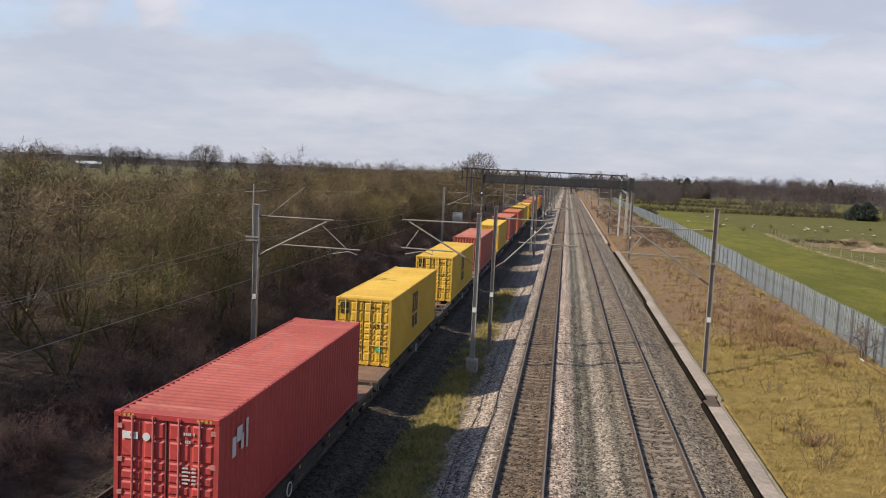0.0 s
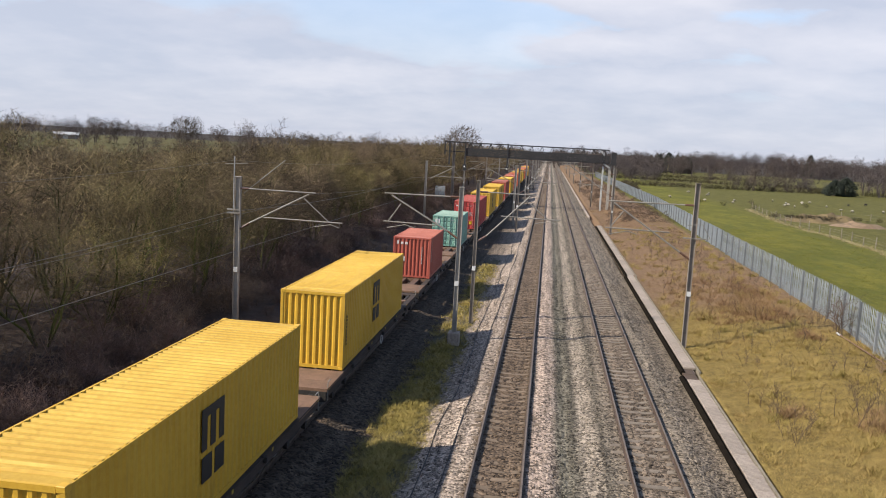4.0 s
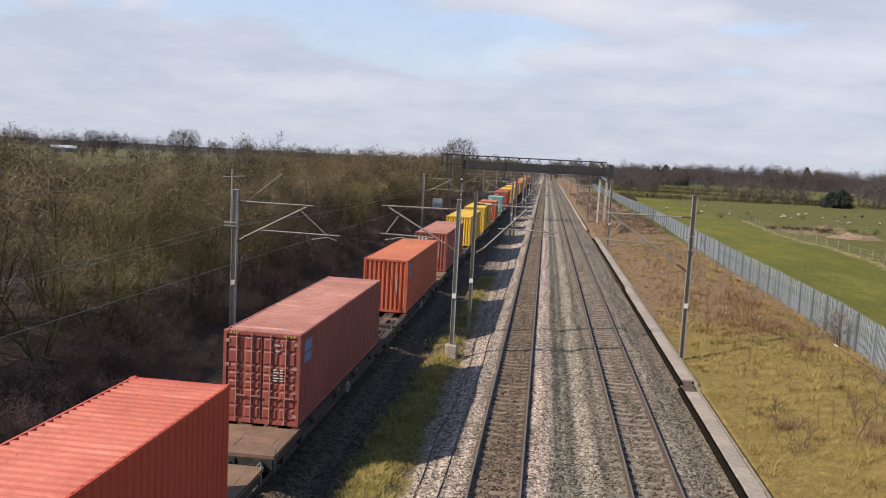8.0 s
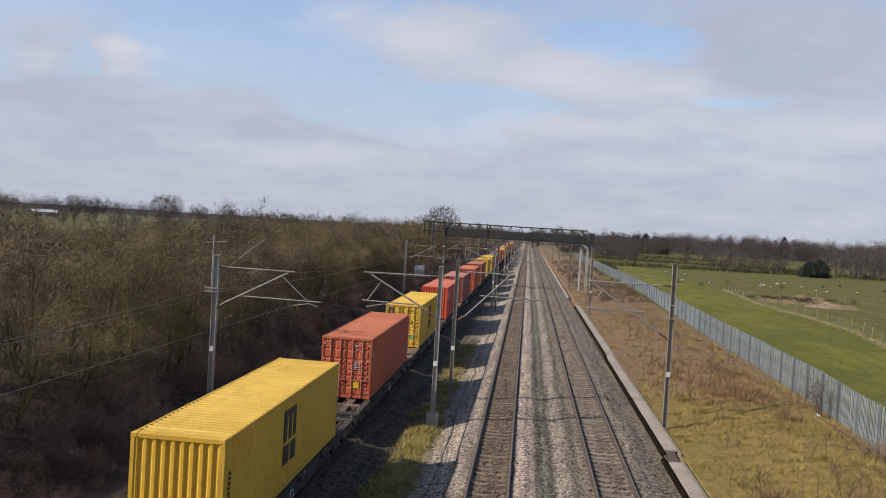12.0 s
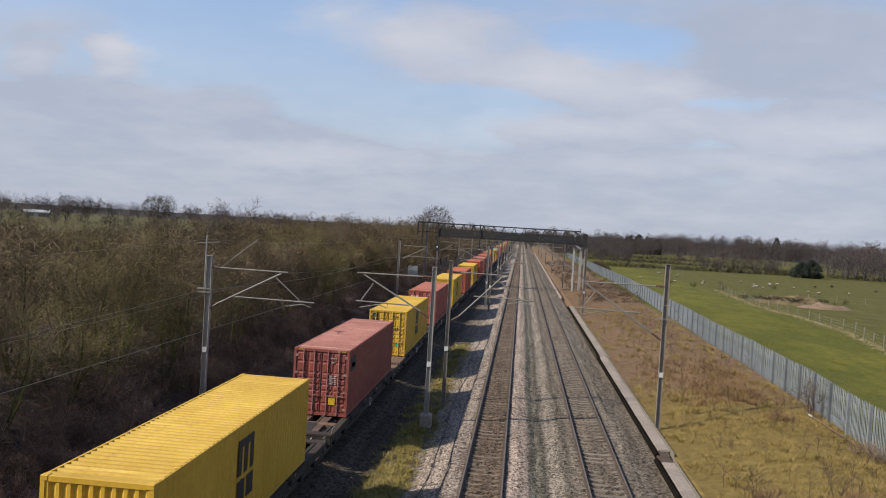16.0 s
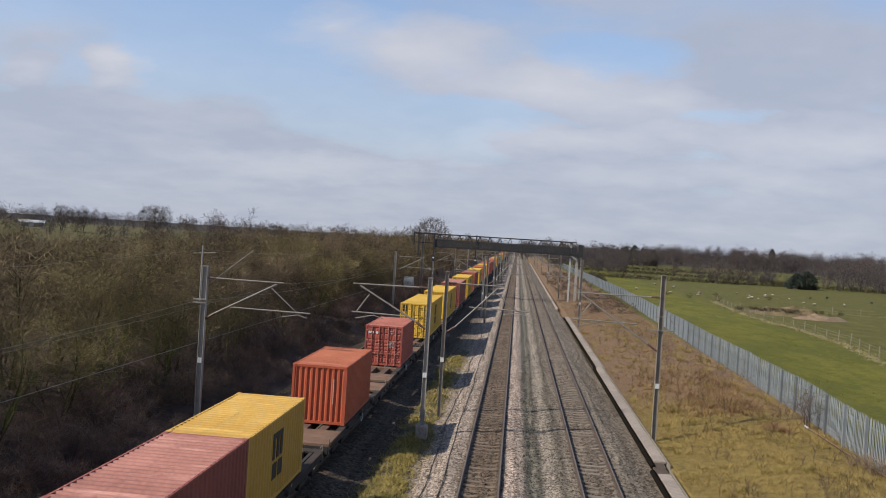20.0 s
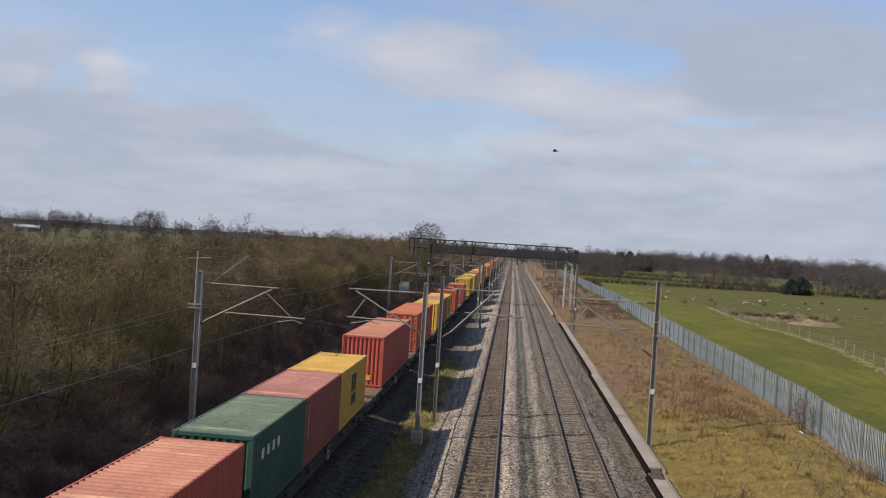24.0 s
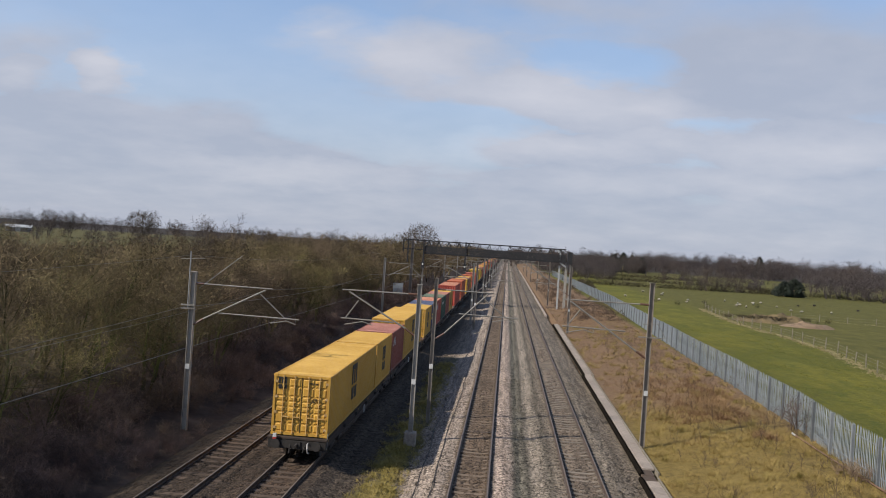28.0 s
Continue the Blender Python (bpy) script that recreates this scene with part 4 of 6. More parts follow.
            mark(ob, "side_mark", [(0.5, 1.5, H * 0.66, H * 0.88)], "black", "side", "black rectangular side sign")
            mark(ob, "side_mark", [(0.62, 1.38, H * 0.72, H * 0.78)], "yellowsign", "side", "yellow lettering bar")
    MOVING.append((ob, rear, DECK_Z))
    return L


# rear end along the track at the start, size (h: high), colour, end, marks
LOAD = [
    (233, "40h", "orange", "wall", ""), (215, "40h", "yellow", "door", ""), (197, "40h", "maroon", "door", ""), (179, "40h", "orange", "wall", ""), (161, "40h", "yellow", "wall", ""),
    (143.5, "40h", "yellow", "door", ""), (125.5, "40h", "orange", "wall", ""), (107.5, "40h", "brick", "door", ""), (89.5, "40h", "yellow", "wall", ""), (71, "40h", "brick", "wall", ""),
    (52.9, "40h", "yellow", "door", "emblem door_emblem dark_codes"), (34.0, "40h", "yellow", "door", "emblem door_emblem dark_codes tags"), (16.4, "40h", "red", "door", "white_logo codes side_logo gold_tag"),
    (0.35, "20", "teal", "door", "white_square faint_codes side_banner"), (-17.43, "20", "brick", "wall", "white_word column side_column small_mark"),
    (-39.75, "40h", "yellow", "wall", "emblem dark_column"), (-57.4, "40h", "yellow", "wall", "emblem dark_column"), (-76.9, "40h", "maroon", "wall", "white_word column side_column yellow_tag"),
    (-94.4, "40h", "orange", "wall", "column blue_logo"), (-114.0, "40h", "maroon", "door", "codes blue_logo"), (-131.85, "40h", "scarlet", "wall", "column side_logo yellow_tag"),
    (-151.0, "40h", "yellow", "door", "emblem door_emblem dark_codes tags"), (-168.7, "40h", "orange", "door", "codes gold_tag side_column"), (-187.8, "40h", "yellow", "wall", "emblem dark_column"),
    (-205.9, "40h", "brick", "door", "codes white_logo"), (-224.4, "40h", "yellow", "door", "emblem door_emblem dark_codes tags"), (-242.1, "40h", "maroon", "door", "codes black_sign gold_tag"),
    (-261.05, "40h", "yellow", "wall", "emblem"), (-278.5, "40h", "yellow", "door", "emblem door_emblem dark_codes gold_tag"), (-294.25, "20", "brick", "door", "codes white_logo"),
    (-311.6, "20", "orange", "wall", "column"), (-324.8, "20", "amber", "wall", "emblem"), (-330.87, "20", "maroon", "wall", "side_column"), (-336.95, "20", "amber", "wall", "emblem"),
    (-354.0, "40h", "orange", "door", "codes white_logo"), (-370.5, "40h", "salmon", "wall", "yellow_tag"), (-382.05, "20", "amber", "wall", "emblem"), (-388.2, "20", "maroon", "wall", "side_column"),
    (-394.3, "20", "green", "wall", "side_word"), (-401.15, "20", "salmon", "door", "side_logo"), (-407.2, "20", "navy", "door", "gold_mark roof_patch"), (-413.25, "20", "amber", "door", "emblem door_emblem dark_codes"),
    (-428.6, "40h", "amber", "door", "emblem dark_column"), (-434.85, "20", "maroon", "wall", "side_logo"), (-441.2, "20", "amber", "door", "emblem"), (-453.72, "40", "amber", "door", "emblem door_emblem dark_codes"),
]


def wheel_draw(bm, x, y):
    n = 20
    for s in (-1, 1):
        c = x + s * 0.72
        rod(bm, (c - 0.065, y, 0.42), (c + 0.065, y, 0.42), 0.42, n)
        rod(bm, (c + (-0.065 if s > 0 else 0.065) - 0.015, y, 0.42), (c + (-0.065 if s > 0 else 0.065) + 0.015, y, 0.42), 0.45, n)
    rod(bm, (x - 0.9, y, 0.42), (x + 0.9, y, 0.42), 0.08, 8)


def bogie_draw(bm):
    for s in (-1, 1):
        x = s * 0.98
        strip_pts = [(-1.25, 0.42), (-1.1, 0.60), (-0.55, 0.66), (0.55, 0.66), (1.1, 0.60), (1.25, 0.42), (0.75, 0.38), (0.45, 0.30), (-0.45, 0.30), (-0.75, 0.38)]
        a = [bm.verts.new((x - 0.07, u, v)) for u, v in strip_pts]
        b = [bm.verts.new((x + 0.07, u, v)) for u, v in strip_pts]
        n = len(a)
        for k in range(n):
            bm.faces.new((a[k], a[(k + 1) % n], b[(k + 1) % n], b[k]))
        bm.faces.new(a[::-1])
        bm.faces.new(b)
        for u in (-0.9, 0.9):
            rod(bm, (x + s * 0.07, u, 0.42), (x + s * 0.20, u, 0.42), 0.13, 10)
        for u in (-0.28, 0.28):
            rod(bm, (x, u, 0.34), (x, u, 0.62), 0.09, 8)
    box(bm, -0.98, 0.98, -0.2, 0.2, 0.36, 0.62)


def wagon(rear, front, last, open_rear, open_front):
    """A container flat: spine, side sills, cross bearers, end decks, bogies, buffers and drawgear."""
    L = front - rear
    ob = anchor("container_flat_wagon", pose(TRACK_X["c"], rear, 0), "rusty brown skeletal container flat wagon on two bogies", "railway wagon", "wagons of the train")
    z = DECK_Z - 0.03
    for s in (-1, 1):
        part("side_sill", made(lambda b: (box(b, s * 1.16 - 0.09, s * 1.16 + 0.09, 0.15, L - 0.15, z - 0.34, z), box(b, s * 1.16 - 0.14, s * 1.16 + 0.14, 0.15, L - 0.15, z - 0.03, z - 0.002))), M["sill"], ob)
        part("spine_beam", made(lambda b: box(b, s * 0.42 - 0.17, s * 0.42 + 0.17, 0.3, L - 0.3, z - 0.40, z - 0.012)), M["wagon"], ob)
    for k in range(int(L / 3.03)):
        y = 1.6 + k * 3.03
        if y + 0.5 < L - 1:
            part("cross_bearer", made(lambda b: box(b, -1.07, 1.07, y, y + 0.42, z - 0.28, z - 0.006)), M["deck"], ob)
    for a, b in ((0.0, 2.3), (L - 2.3, L)):
        if open_rear if a < 1 else open_front:
            # an open end: a narrow cross deck, a tread along the middle and dark stringers
            near, far = (a, a + 0.42) if a < 1 else (b - 0.42, b)
            dk = part("end_deck", made(lambda q: box(q, -1.28, 1.28, near, far, z - 0.07, z + 0.004)), M["sill"], ob)
            part("tread_plate", made(lambda q: box(q, -0.34, 0.30, a + 0.43, b - 0.43, z - 0.02, z - 0.005)), M["wagon_dark"], dk)
            for x in (-0.95, 0.82):
                part("stringer", made(lambda q: box(q, x, x + 0.13, a + 0.43, b - 0.43, z - 0.2, z - 0.03)), M["wagon_dark"], ob)
            e, g = (a, -1) if a < 1 else (b, 1)
            part("brake_hose", kept(("brake_hose", g), lambda q: tube(q, [(0.48, 0, 0.02), (0.48, g * 0.14, 0.0), (0.5, g * 0.24, -0.16), (0.52, g * 0.2, -0.34), (0.55, g * 0.06, -0.38)], 0.028, 6), M["print"]), None, ob, "pale grey brake hose").location = (0, e, 0.8)
        else:
            dk = part("end_deck", made(lambda q: box(q, -1.28, 1.28, a, b, z - 0.10, z + 0.004)), M["deck"], ob)
            part("tread_plate", made(lambda q: (box(q, -0.75, -0.1, a + 0.5, a + 1.3, z + 0.004, z + 0.014), box(q, 0.25, 0.95, a + 0.9, a + 1.5, z + 0.004, z + 0.012))), M["deck"], dk)
        part("headstock", made(lambda q: box(q, -1.24, 1.24, a - 0.01 if a < 1 else b - 0.12, a + 0.12 if a < 1 else b + 0.01, z - 0.46, z - 0.104)), M["wagon_dark"], ob, "grimy black headstock beam")
    for y, e in ((2.15, 0), (L - 2.15, 1)):
        bo = part("bogie", kept(("bogie",), bogie_draw, M["wagon_dark"]), None, ob)
        bo.location = (0, y, 0)
        for u in (-0.9, 0.9):
            wh = part("wheelset", kept(("wheelset",), lambda b: wheel_draw(b, 0, 0), M["tyre"]), None, bo, "steel wheelset")
            wh.location = (0, u, 0.005)
    for end, sgn in ((0.0, -1), (L, 1)):
        for s in (-1, 1):
            bf = part("buffer", kept(("buffer", sgn), lambda b: (rod(b, (0, 0, 0), (0, sgn * 0.22, 0), 0.09, 10), rod(b, (0, sgn * 0.22, 0), (0, sgn * 0.26, 0), 0.20, 14)), M["wagon_dark"]), None, ob)
            bf.location = (s * 0.87, end, 0.76)
        cp = part("coupling", kept(("coupling", sgn), lambda b: (rod(b, (0, 0, 0), (0, sgn * 0.3, -0.05), 0.05, 8), box(b, -0.16, 0.16, -0.05, 0.05, -0.12, 0.12), rod(b, (-0.3, 0, -0.05), (-0.26, sgn * 0.2, -0.35), 0.025, 6), rod(b, (0.35, 0, -0.05), (0.3, sgn * 0.2, -0.3), 0.025, 6)), M["wagon_dark"]), None, ob)
        cp.location = (0, end, 0.74)
        part("grab_rail", kept(("grab_rail", end > 0, round(L, 2)), lambda b: tube(b, [(1.26, end - sgn * 0.15, 0.55), (1.26, end - sgn * 0.15, 1.14), (1.26, end - sgn * 0.2, 1.2), (1.26, end - sgn * 0.55, 1.2)], 0.02, 6), M["arm"]), None, ob, "worn hand rail")
        part("tip_patch", kept(("tip_patch", sgn, round(end, 2)), lambda b: box(b, 1.281, 1.287, end - sgn * 0.30 - 0.07, end - sgn * 0.30 + 0.07, z - 0.085, z - 0.01), M["hi_vis"]), None, ob, "worn yellow patch")
    ring = part("handbrake_wheel", kept(("handbrake_wheel",), lambda b: tube(b, [(0, 0.19 * math.cos(k * math.tau / 16), 0.19 * math.sin(k * math.tau / 16)) for k in range(17)], 0.02, 5), M["white"]), None, ob, "pale round handbrake wheel")
    ring.location = (1.30, L * 0.48, z - 0.35)
    for k, y in enumerate((L * 0.48 - 0.9, L * 0.48 + 1.1)):
        part("brake_cylinder", kept(("brake_cylinder", k), lambda b: rod(b, (0, -0.35, 0), (0, 0.35, 0), 0.17 - 0.04 * k, 10), M["wagon_dark"]), None, ob).location = (0.72, y, z - 0.52)
    for y in np.arange(3.6, L - 3.4, 2.9):
        hk = part("lashing_hook", kept(("lashing_hook",), lambda b: (box(b, -0.05, 0.05, -0.12, 0.12, 0, 0.10), box(b, 0.02, 0.12, -0.05, 0.05, -0.12, 0.03)), M["wagon_dark"]), None, ob)
        hk.location = (1.25, float(y), z - 0.06)
        if int(y * 10) % 3:
            pk = part("pin_patch", kept(("pin_patch",), lambda b: box(b, 0.0, 0.006, -0.05, 0.05, -0.05, 0.05), M["hi_vis"]), None, ob, "worn yellow patch")
            pk.location = (1.302, float(y) + 0.6, z - 0.02)
    if last:
        part("tail_lamp", made(lambda b: (box(b, -1.02, -0.88, -0.12, 0.0, 0.99, 1.14),)), M["white"], ob, "small tail lamp box")
        part("tail_marker", made(lambda b: box(b, -1.02, -0.88, -0.13, -0.03, 0.86, 0.985)), M["red"], ob, "red tail marker")
    MOVING.append((ob, rear, 0.0))


def make_train():
    spans = []
    for rear, size, colour, end, extras in LOAD:
        L = container(rear, size, colour, end, extras)
        spans.append((rear, rear + L))
    spans.sort()
    groups = []
    for a, b in spans:
        if groups and a - groups[-1][1] < 0.5 and b - groups[-1][0] < 19.0:
            groups[-1][1] = b
        else:
            groups.append([a, b])
    for i, (a, b) in enumerate(groups):
        lo = a - 0.25 if i == 0 else max((groups[i - 1][1] + a) / 2, a - 6.3) + 0.42
        hi = b + 0.25 if i == len(groups) - 1 else min((groups[i + 1][0] + b) / 2, b + 6.3) - 0.42
        gap_rear = a - groups[i - 1][1] if i else 9.0
        gap_front = groups[i + 1][0] - b if i + 1 < len(groups) else 9.0
        wagon(min(lo, a + 0.1), max(hi, b - 0.1), i == 0, b - a > 11.5 and gap_rear > 6.2, b - a > 11.5 and gap_front > 6.2)


make_train()

# ---- overhead line masts ----


def channel_mast(bm, w, d, z0, z1):
    """A broad-flanged steel post."""
    a, t = w / 2, 0.022
    extruded(bm, [(-a, -d / 2), (-a + t, -d / 2), (-a + t, -t), (a - t, -t), (a - t, -d / 2), (a, -d / 2), (a, d / 2), (a - t, d / 2), (a - t, t), (-a + t, t), (-a + t, d / 2), (-a, d / 2)], z0, z1)


def cantilever(parent, z_top, z_low, reach, s, drop, out=True, size=0.035):
    """Top tube, raking strut, registration tube and steady arm, reaching out to side s; the brace leans out or back."""
    def arm(name, *pts, r=size, mat="arm"):
        return part(name, made(lambda b: tube(b, pts, r, 7)), M[mat], parent)
    arm("top_tube", (s * 0.55, 0, z_top), (s * (reach + 0.3), 0, z_top - 0.02))
    arm("insulator", (s * 0.12, 0, z_top), (s * 0.55, 0, z_top), r=0.055, mat="porcelain")
    arm("raking_strut", (s * 0.6, 0, drop + 0.1), (s * (reach - 0.05), 0, z_top - 0.1), r=size * 1.25)
    arm("insulator", (s * 0.12, 0, drop - 0.22), (s * 0.6, 0, drop + 0.1), r=0.055, mat="porcelain")
    end = reach + 1.7 if out else reach + 0.3
    if out:
        arm("brace", (s * (reach - 0.3), 0, z_top - 0.3), (s * (reach + 1.0), 0, z_low + 0.03), r=size * 0.8)
        arm("registration_tube", (s * 1.35, 0, z_low + 0.04), (s * end, 0, z_low))
        arm("steady_arm", (s * (end - 0.15), 0, z_low), (s * (end - 0.15), 0, z_low - 0.24), (s * (end - 0.6), 0, z_low - 0.10), (s * (end - 1.4), 0, z_low - 0.26), r=size * 0.7)
    else:
        arm("brace", (s * (reach - 0.55), 0, z_top - 0.5), (s * (reach + 0.05), 0, z_low + 0.03), r=size * 0.8)
        arm("registration_tube", (s * 1.2, 0, z_low - 0.05), (s * end, 0, z_low))
        arm("steady_arm", (s * (reach - 1.3), 0, z_low), (s * (reach - 1.3), 0, z_low - 0.26), (s * (reach - 0.8), 0, z_low - 0.12), (s * (reach + 0.1), 0, z_low - 0.32), r=size * 0.7)


def mast(x, y, z0, height, w, label, plinth=0.0, mat="mast"):
    ob = anchor("overhead_line_mast", pose(x, y, 0), label, "railway mast", "overhead line masts")
    part("post", made(channel_mast, w, w * 0.8, z0, height), M[mat], ob)
    if plinth:
        bm = made(box, -0.29, 0.29, -0.29, 0.29, z0 - 0.6, z0 + plinth)
        bmesh.ops.bevel(bm, geom=bm.edges[:], offset=0.04, segments=1, affect="EDGES")
        part("plinth", bm, M["trough"], ob, "stained concrete plinth")
    part("number_plate", made(box, -0.1, 0.1, -w * 0.45 - 0.01, -w * 0.45, 2.6, 2.85), M["white"], ob, "small white plate")
    part("cap", made(box, -w * 0.6, w * 0.6, -w * 0.5, w * 0.5, height, height + 0.03), M[mat], ob)
    return ob


def make_masts():
    m = mast(-15.35, 39.6, -0.5, 7.38, 0.27, "grey steel railway mast with cantilever arm beside the wood")
    cantilever(m, 6.83, 5.40, 3.7, 1, 5.0)
    part("earth_wire_pole", made(lambda b: rod(b, (-0.22, 0, 5.6), (-0.22, 0, 8.4), 0.035, 6)), M["galv"], m)
    part("crossbar", made(lambda b: rod(b, (-0.7, 0, 8.0), (0.5, 0, 8.1), 0.018, 6)), M["arm"], m)
    part("stay_rod", made(lambda b: rod(b, (0.3, 0, 6.6), (1.9, 1.5, 8.3), 0.022, 6)), M["arm"], m)
    for z in (5.55, 5.72):
        part("clamp", made(box, -0.5, 0.2, -0.18, -0.105, z, z + 0.07), M["arm"], m)
    m = mast(-4.17, 40.3, -0.1, 7.5, 0.22, "grey steel mast on a concrete plinth between the tracks", 0.35)
    cantilever(m, 7.02, 5.6, 3.55, -1, 5.2, False)
    m = mast(-3.83, 45.9, -0.45, 7.65, 0.2, "slim grey steel mast between the tracks with a long arm", 0.0, "galv_dark")
    cantilever(m, 7.05, 5.72, 2.95, 1, 4.5)
    m = mast(7.43, 42.4, -0.4, 8.3, 0.24, "weathered steel railway mast with cantilever arm on grass bank", 0.0, "galv_dark")
    cantilever(m, 7.2, 5.82, 4.1, -1, 4.7, False)
    part("bracket", made(box, -0.55, 0.6, -0.16, -0.09, 5.52, 5.58), M["arm"], m)
    part("stay_rod", made(lambda b: tube(b, [(-0.35, -0.12, 6.2), (0.3, -0.5, 6.3), (0.75, -0.3, 5.6), (0.5, -0.13, 5.56)], 0.02, 6)), M["arm"], m)
    # masts further along the line, in pairs beside and between the tracks
    for k in range(1, 7):
        y = 44 + k * 56.0 if k < 2 else 38 + k * 56.0
        m = mast(-16.2, y + 9, -0.5, 7.4, 0.28, "grey steel railway mast with cantilever arm beside the wood")
        cantilever(m, 6.83, 5.40, 3.7, 1, 5.0, True, 0.04)
        m = mast(-4.2, y + 7, -0.4, 7.5, 0.26, "grey steel mast between the tracks with a short arm")
        cantilever(m, 7.0, 5.6, 3.6, -1, 5.3, False, 0.04)
        m = mast(-3.5, y, -0.4, 7.7, 0.24, "slim grey steel mast between the tracks with a long arm", 0.0, "galv_dark")
        cantilever(m, 7.05, 5.75, 2.75, 1, 4.5, True, 0.04)
        m = mast(7.86, y + 0.5, -0.4, 8.0, 0.26, "weathered steel railway mast with cantilever arm on grass bank", 0.0, "galv_dark")
        cantilever(m, 7.2, 5.85, 4.0, -1, 4.7, False, 0.04)


make_masts()


def make_wires():
    """Contact and catenary wires sag from mast to mast; a thicker feeder follows the wood."""
    for x, z, r, n in ((-11.6, 5.08, 0.010, "contact_wire"), (-15.8, 5.62, 0.010, "feeder_wire"), (-15.6, 8.2, 0.005, "earth_wire"), (-11.6, 6.75, 0.005, "catenary_wire")):
        ob = anchor(n, pose(x, 0, 0), "thin grey overhead wire beside the wood", "overhead wire", "overhead wires")
        for k in range(7):
            y0, y1 = -16.4 + k * 56, -16.4 + (k + 1) * 56
            bm = bmesh.new()
            sag = 0.0 if n == "contact_wire" else 0.55
            tube(bm, [(0, y0 + 56 * q / 8, z - sag * 4 * (q / 8) * (1 - q / 8)) for q in range(9)], r, 4)
            part("wire_span", bm, M["arm"], ob)


make_wires()


def make_gantry():
    y = 141.0
    ob = anchor("signal_gantry", pose(0, y, 0), "dark steel lattice signal gantry spanning four tracks", "signal gantry")
    x0, x1, zt, zb = -14.4, 9.9, 10.25, 8.1
    for yy in (-0.6, 0.6):
        for z in (zt, zb):
            part("chord", made(box, x0, x1, yy - 0.09, yy + 0.09, z - 0.09, z + 0.09), M["gantry"], ob)
        n = 14
        for k in range(n):
            a, b = x0 + (x1 - x0) * k / n, x0 + (x1 - x0) * (k + 1) / n
            part("lattice_bar", made(lambda q: (rod(q, (a, yy, zb), ((a + b) / 2, yy, zt), 0.055, 5), rod(q, ((a + b) / 2, yy, zt), (b, yy, zb), 0.055, 5))), M["gantry"], ob)
    part("walkway", made(box, x0, x1, -0.55, 0.55, zb - 0.12, zb - 0.02), M["gantry"], ob)
    for k in range(8):
        part("screen_slat", made(box, x0 + 0.2, x1, -0.75, -0.685, zb - 0.08 + k * 0.17, zb + 0.07 + k * 0.17), M["gantry"], ob)
    for x in (x0 - 2.6, x0 + 0.1, x0 + 7.3):
        part("hanger", made(lambda q: (box(q, x - 0.12, x + 0.12, -0.9, -0.7, zb - 1.7, zt + 0.2),)), M["gantry"], ob)
    part("side_frame", made(lambda q: (box(q, x0 - 3.6, x0, -0.08, 0.08, zt - 0.1, zt + 0.1), box(q, x0 - 3.6, x0, -0.08, 0.08, zb + 0.5, zb + 0.65), box(q, x0 - 3.6, x0 - 3.4, -0.08, 0.08, zb, zt))), M["gantry"], ob)
    for x in (x0 + 0.1, x0 + 7.3):
        sg = part("signal_head", made(lambda q: box(q, x - 0.28, x + 0.28, -1.15, -0.85, zb - 2.6, zb - 1.5)), M["gantry"], ob)
        part("lens_hood", made(lambda q: rod(q, (x, -1.18, zb - 1.9), (x, -1.15, zb - 1.9), 0.14, 12)), M["white"], sg)
    for x, w, top in ((8.95, 0.26, 7.5), (10.1, 0.42, 8.2), (10.75, 0.14, 8.0)):
        part("leg", made(box, x - w / 2, x + w / 2, -0.22, 0.22, -0.6, top), M["white_steel" if x < 9 else "mast"], ob, "weathered galvanised leg")
    part("conduit", made(lambda q: (rod(q, (10.0, -0.5, 7.3), (8.95, -0.5, 8.0), 0.14, 8), rod(q, (8.95, -0.5, 8.0), (8.95, -0.5, 9.5), 0.14, 8), rod(q, (8.95, -0.5, 9.5), (8.4, -0.5, 10.1), 0.14, 8))), M["white_steel"], ob, "pale bent cable conduit")
    part("leg", made(lambda q: channel_mast(q, 0.45, 0.4, -0.5, zt)), M["galv_dark"], ob).location = (x0 - 1.9, 0, 0)
    part("equipment_box", made(box, 10.2, 11.0, -0.7, 0.2, zb - 0.3, zt - 0.35), M["gantry"], ob)
    cab = anchor("lineside_cabinet", pose(-17.6, 135, -0.2), "grey metal equipment cabinet on legs beside the wood", "cabinet")
    part("body", made(box, -0.8, 0.8, -0.4, 0.4, 1.3, 3.1), M["palisade"], cab)
    for x in (-0.7, 0.7):
        part("leg", made(box, x - 0.06, x + 0.06, -0.06, 0.06, -0.3, 1.3), M["galv_dark"], cab)


make_gantry()


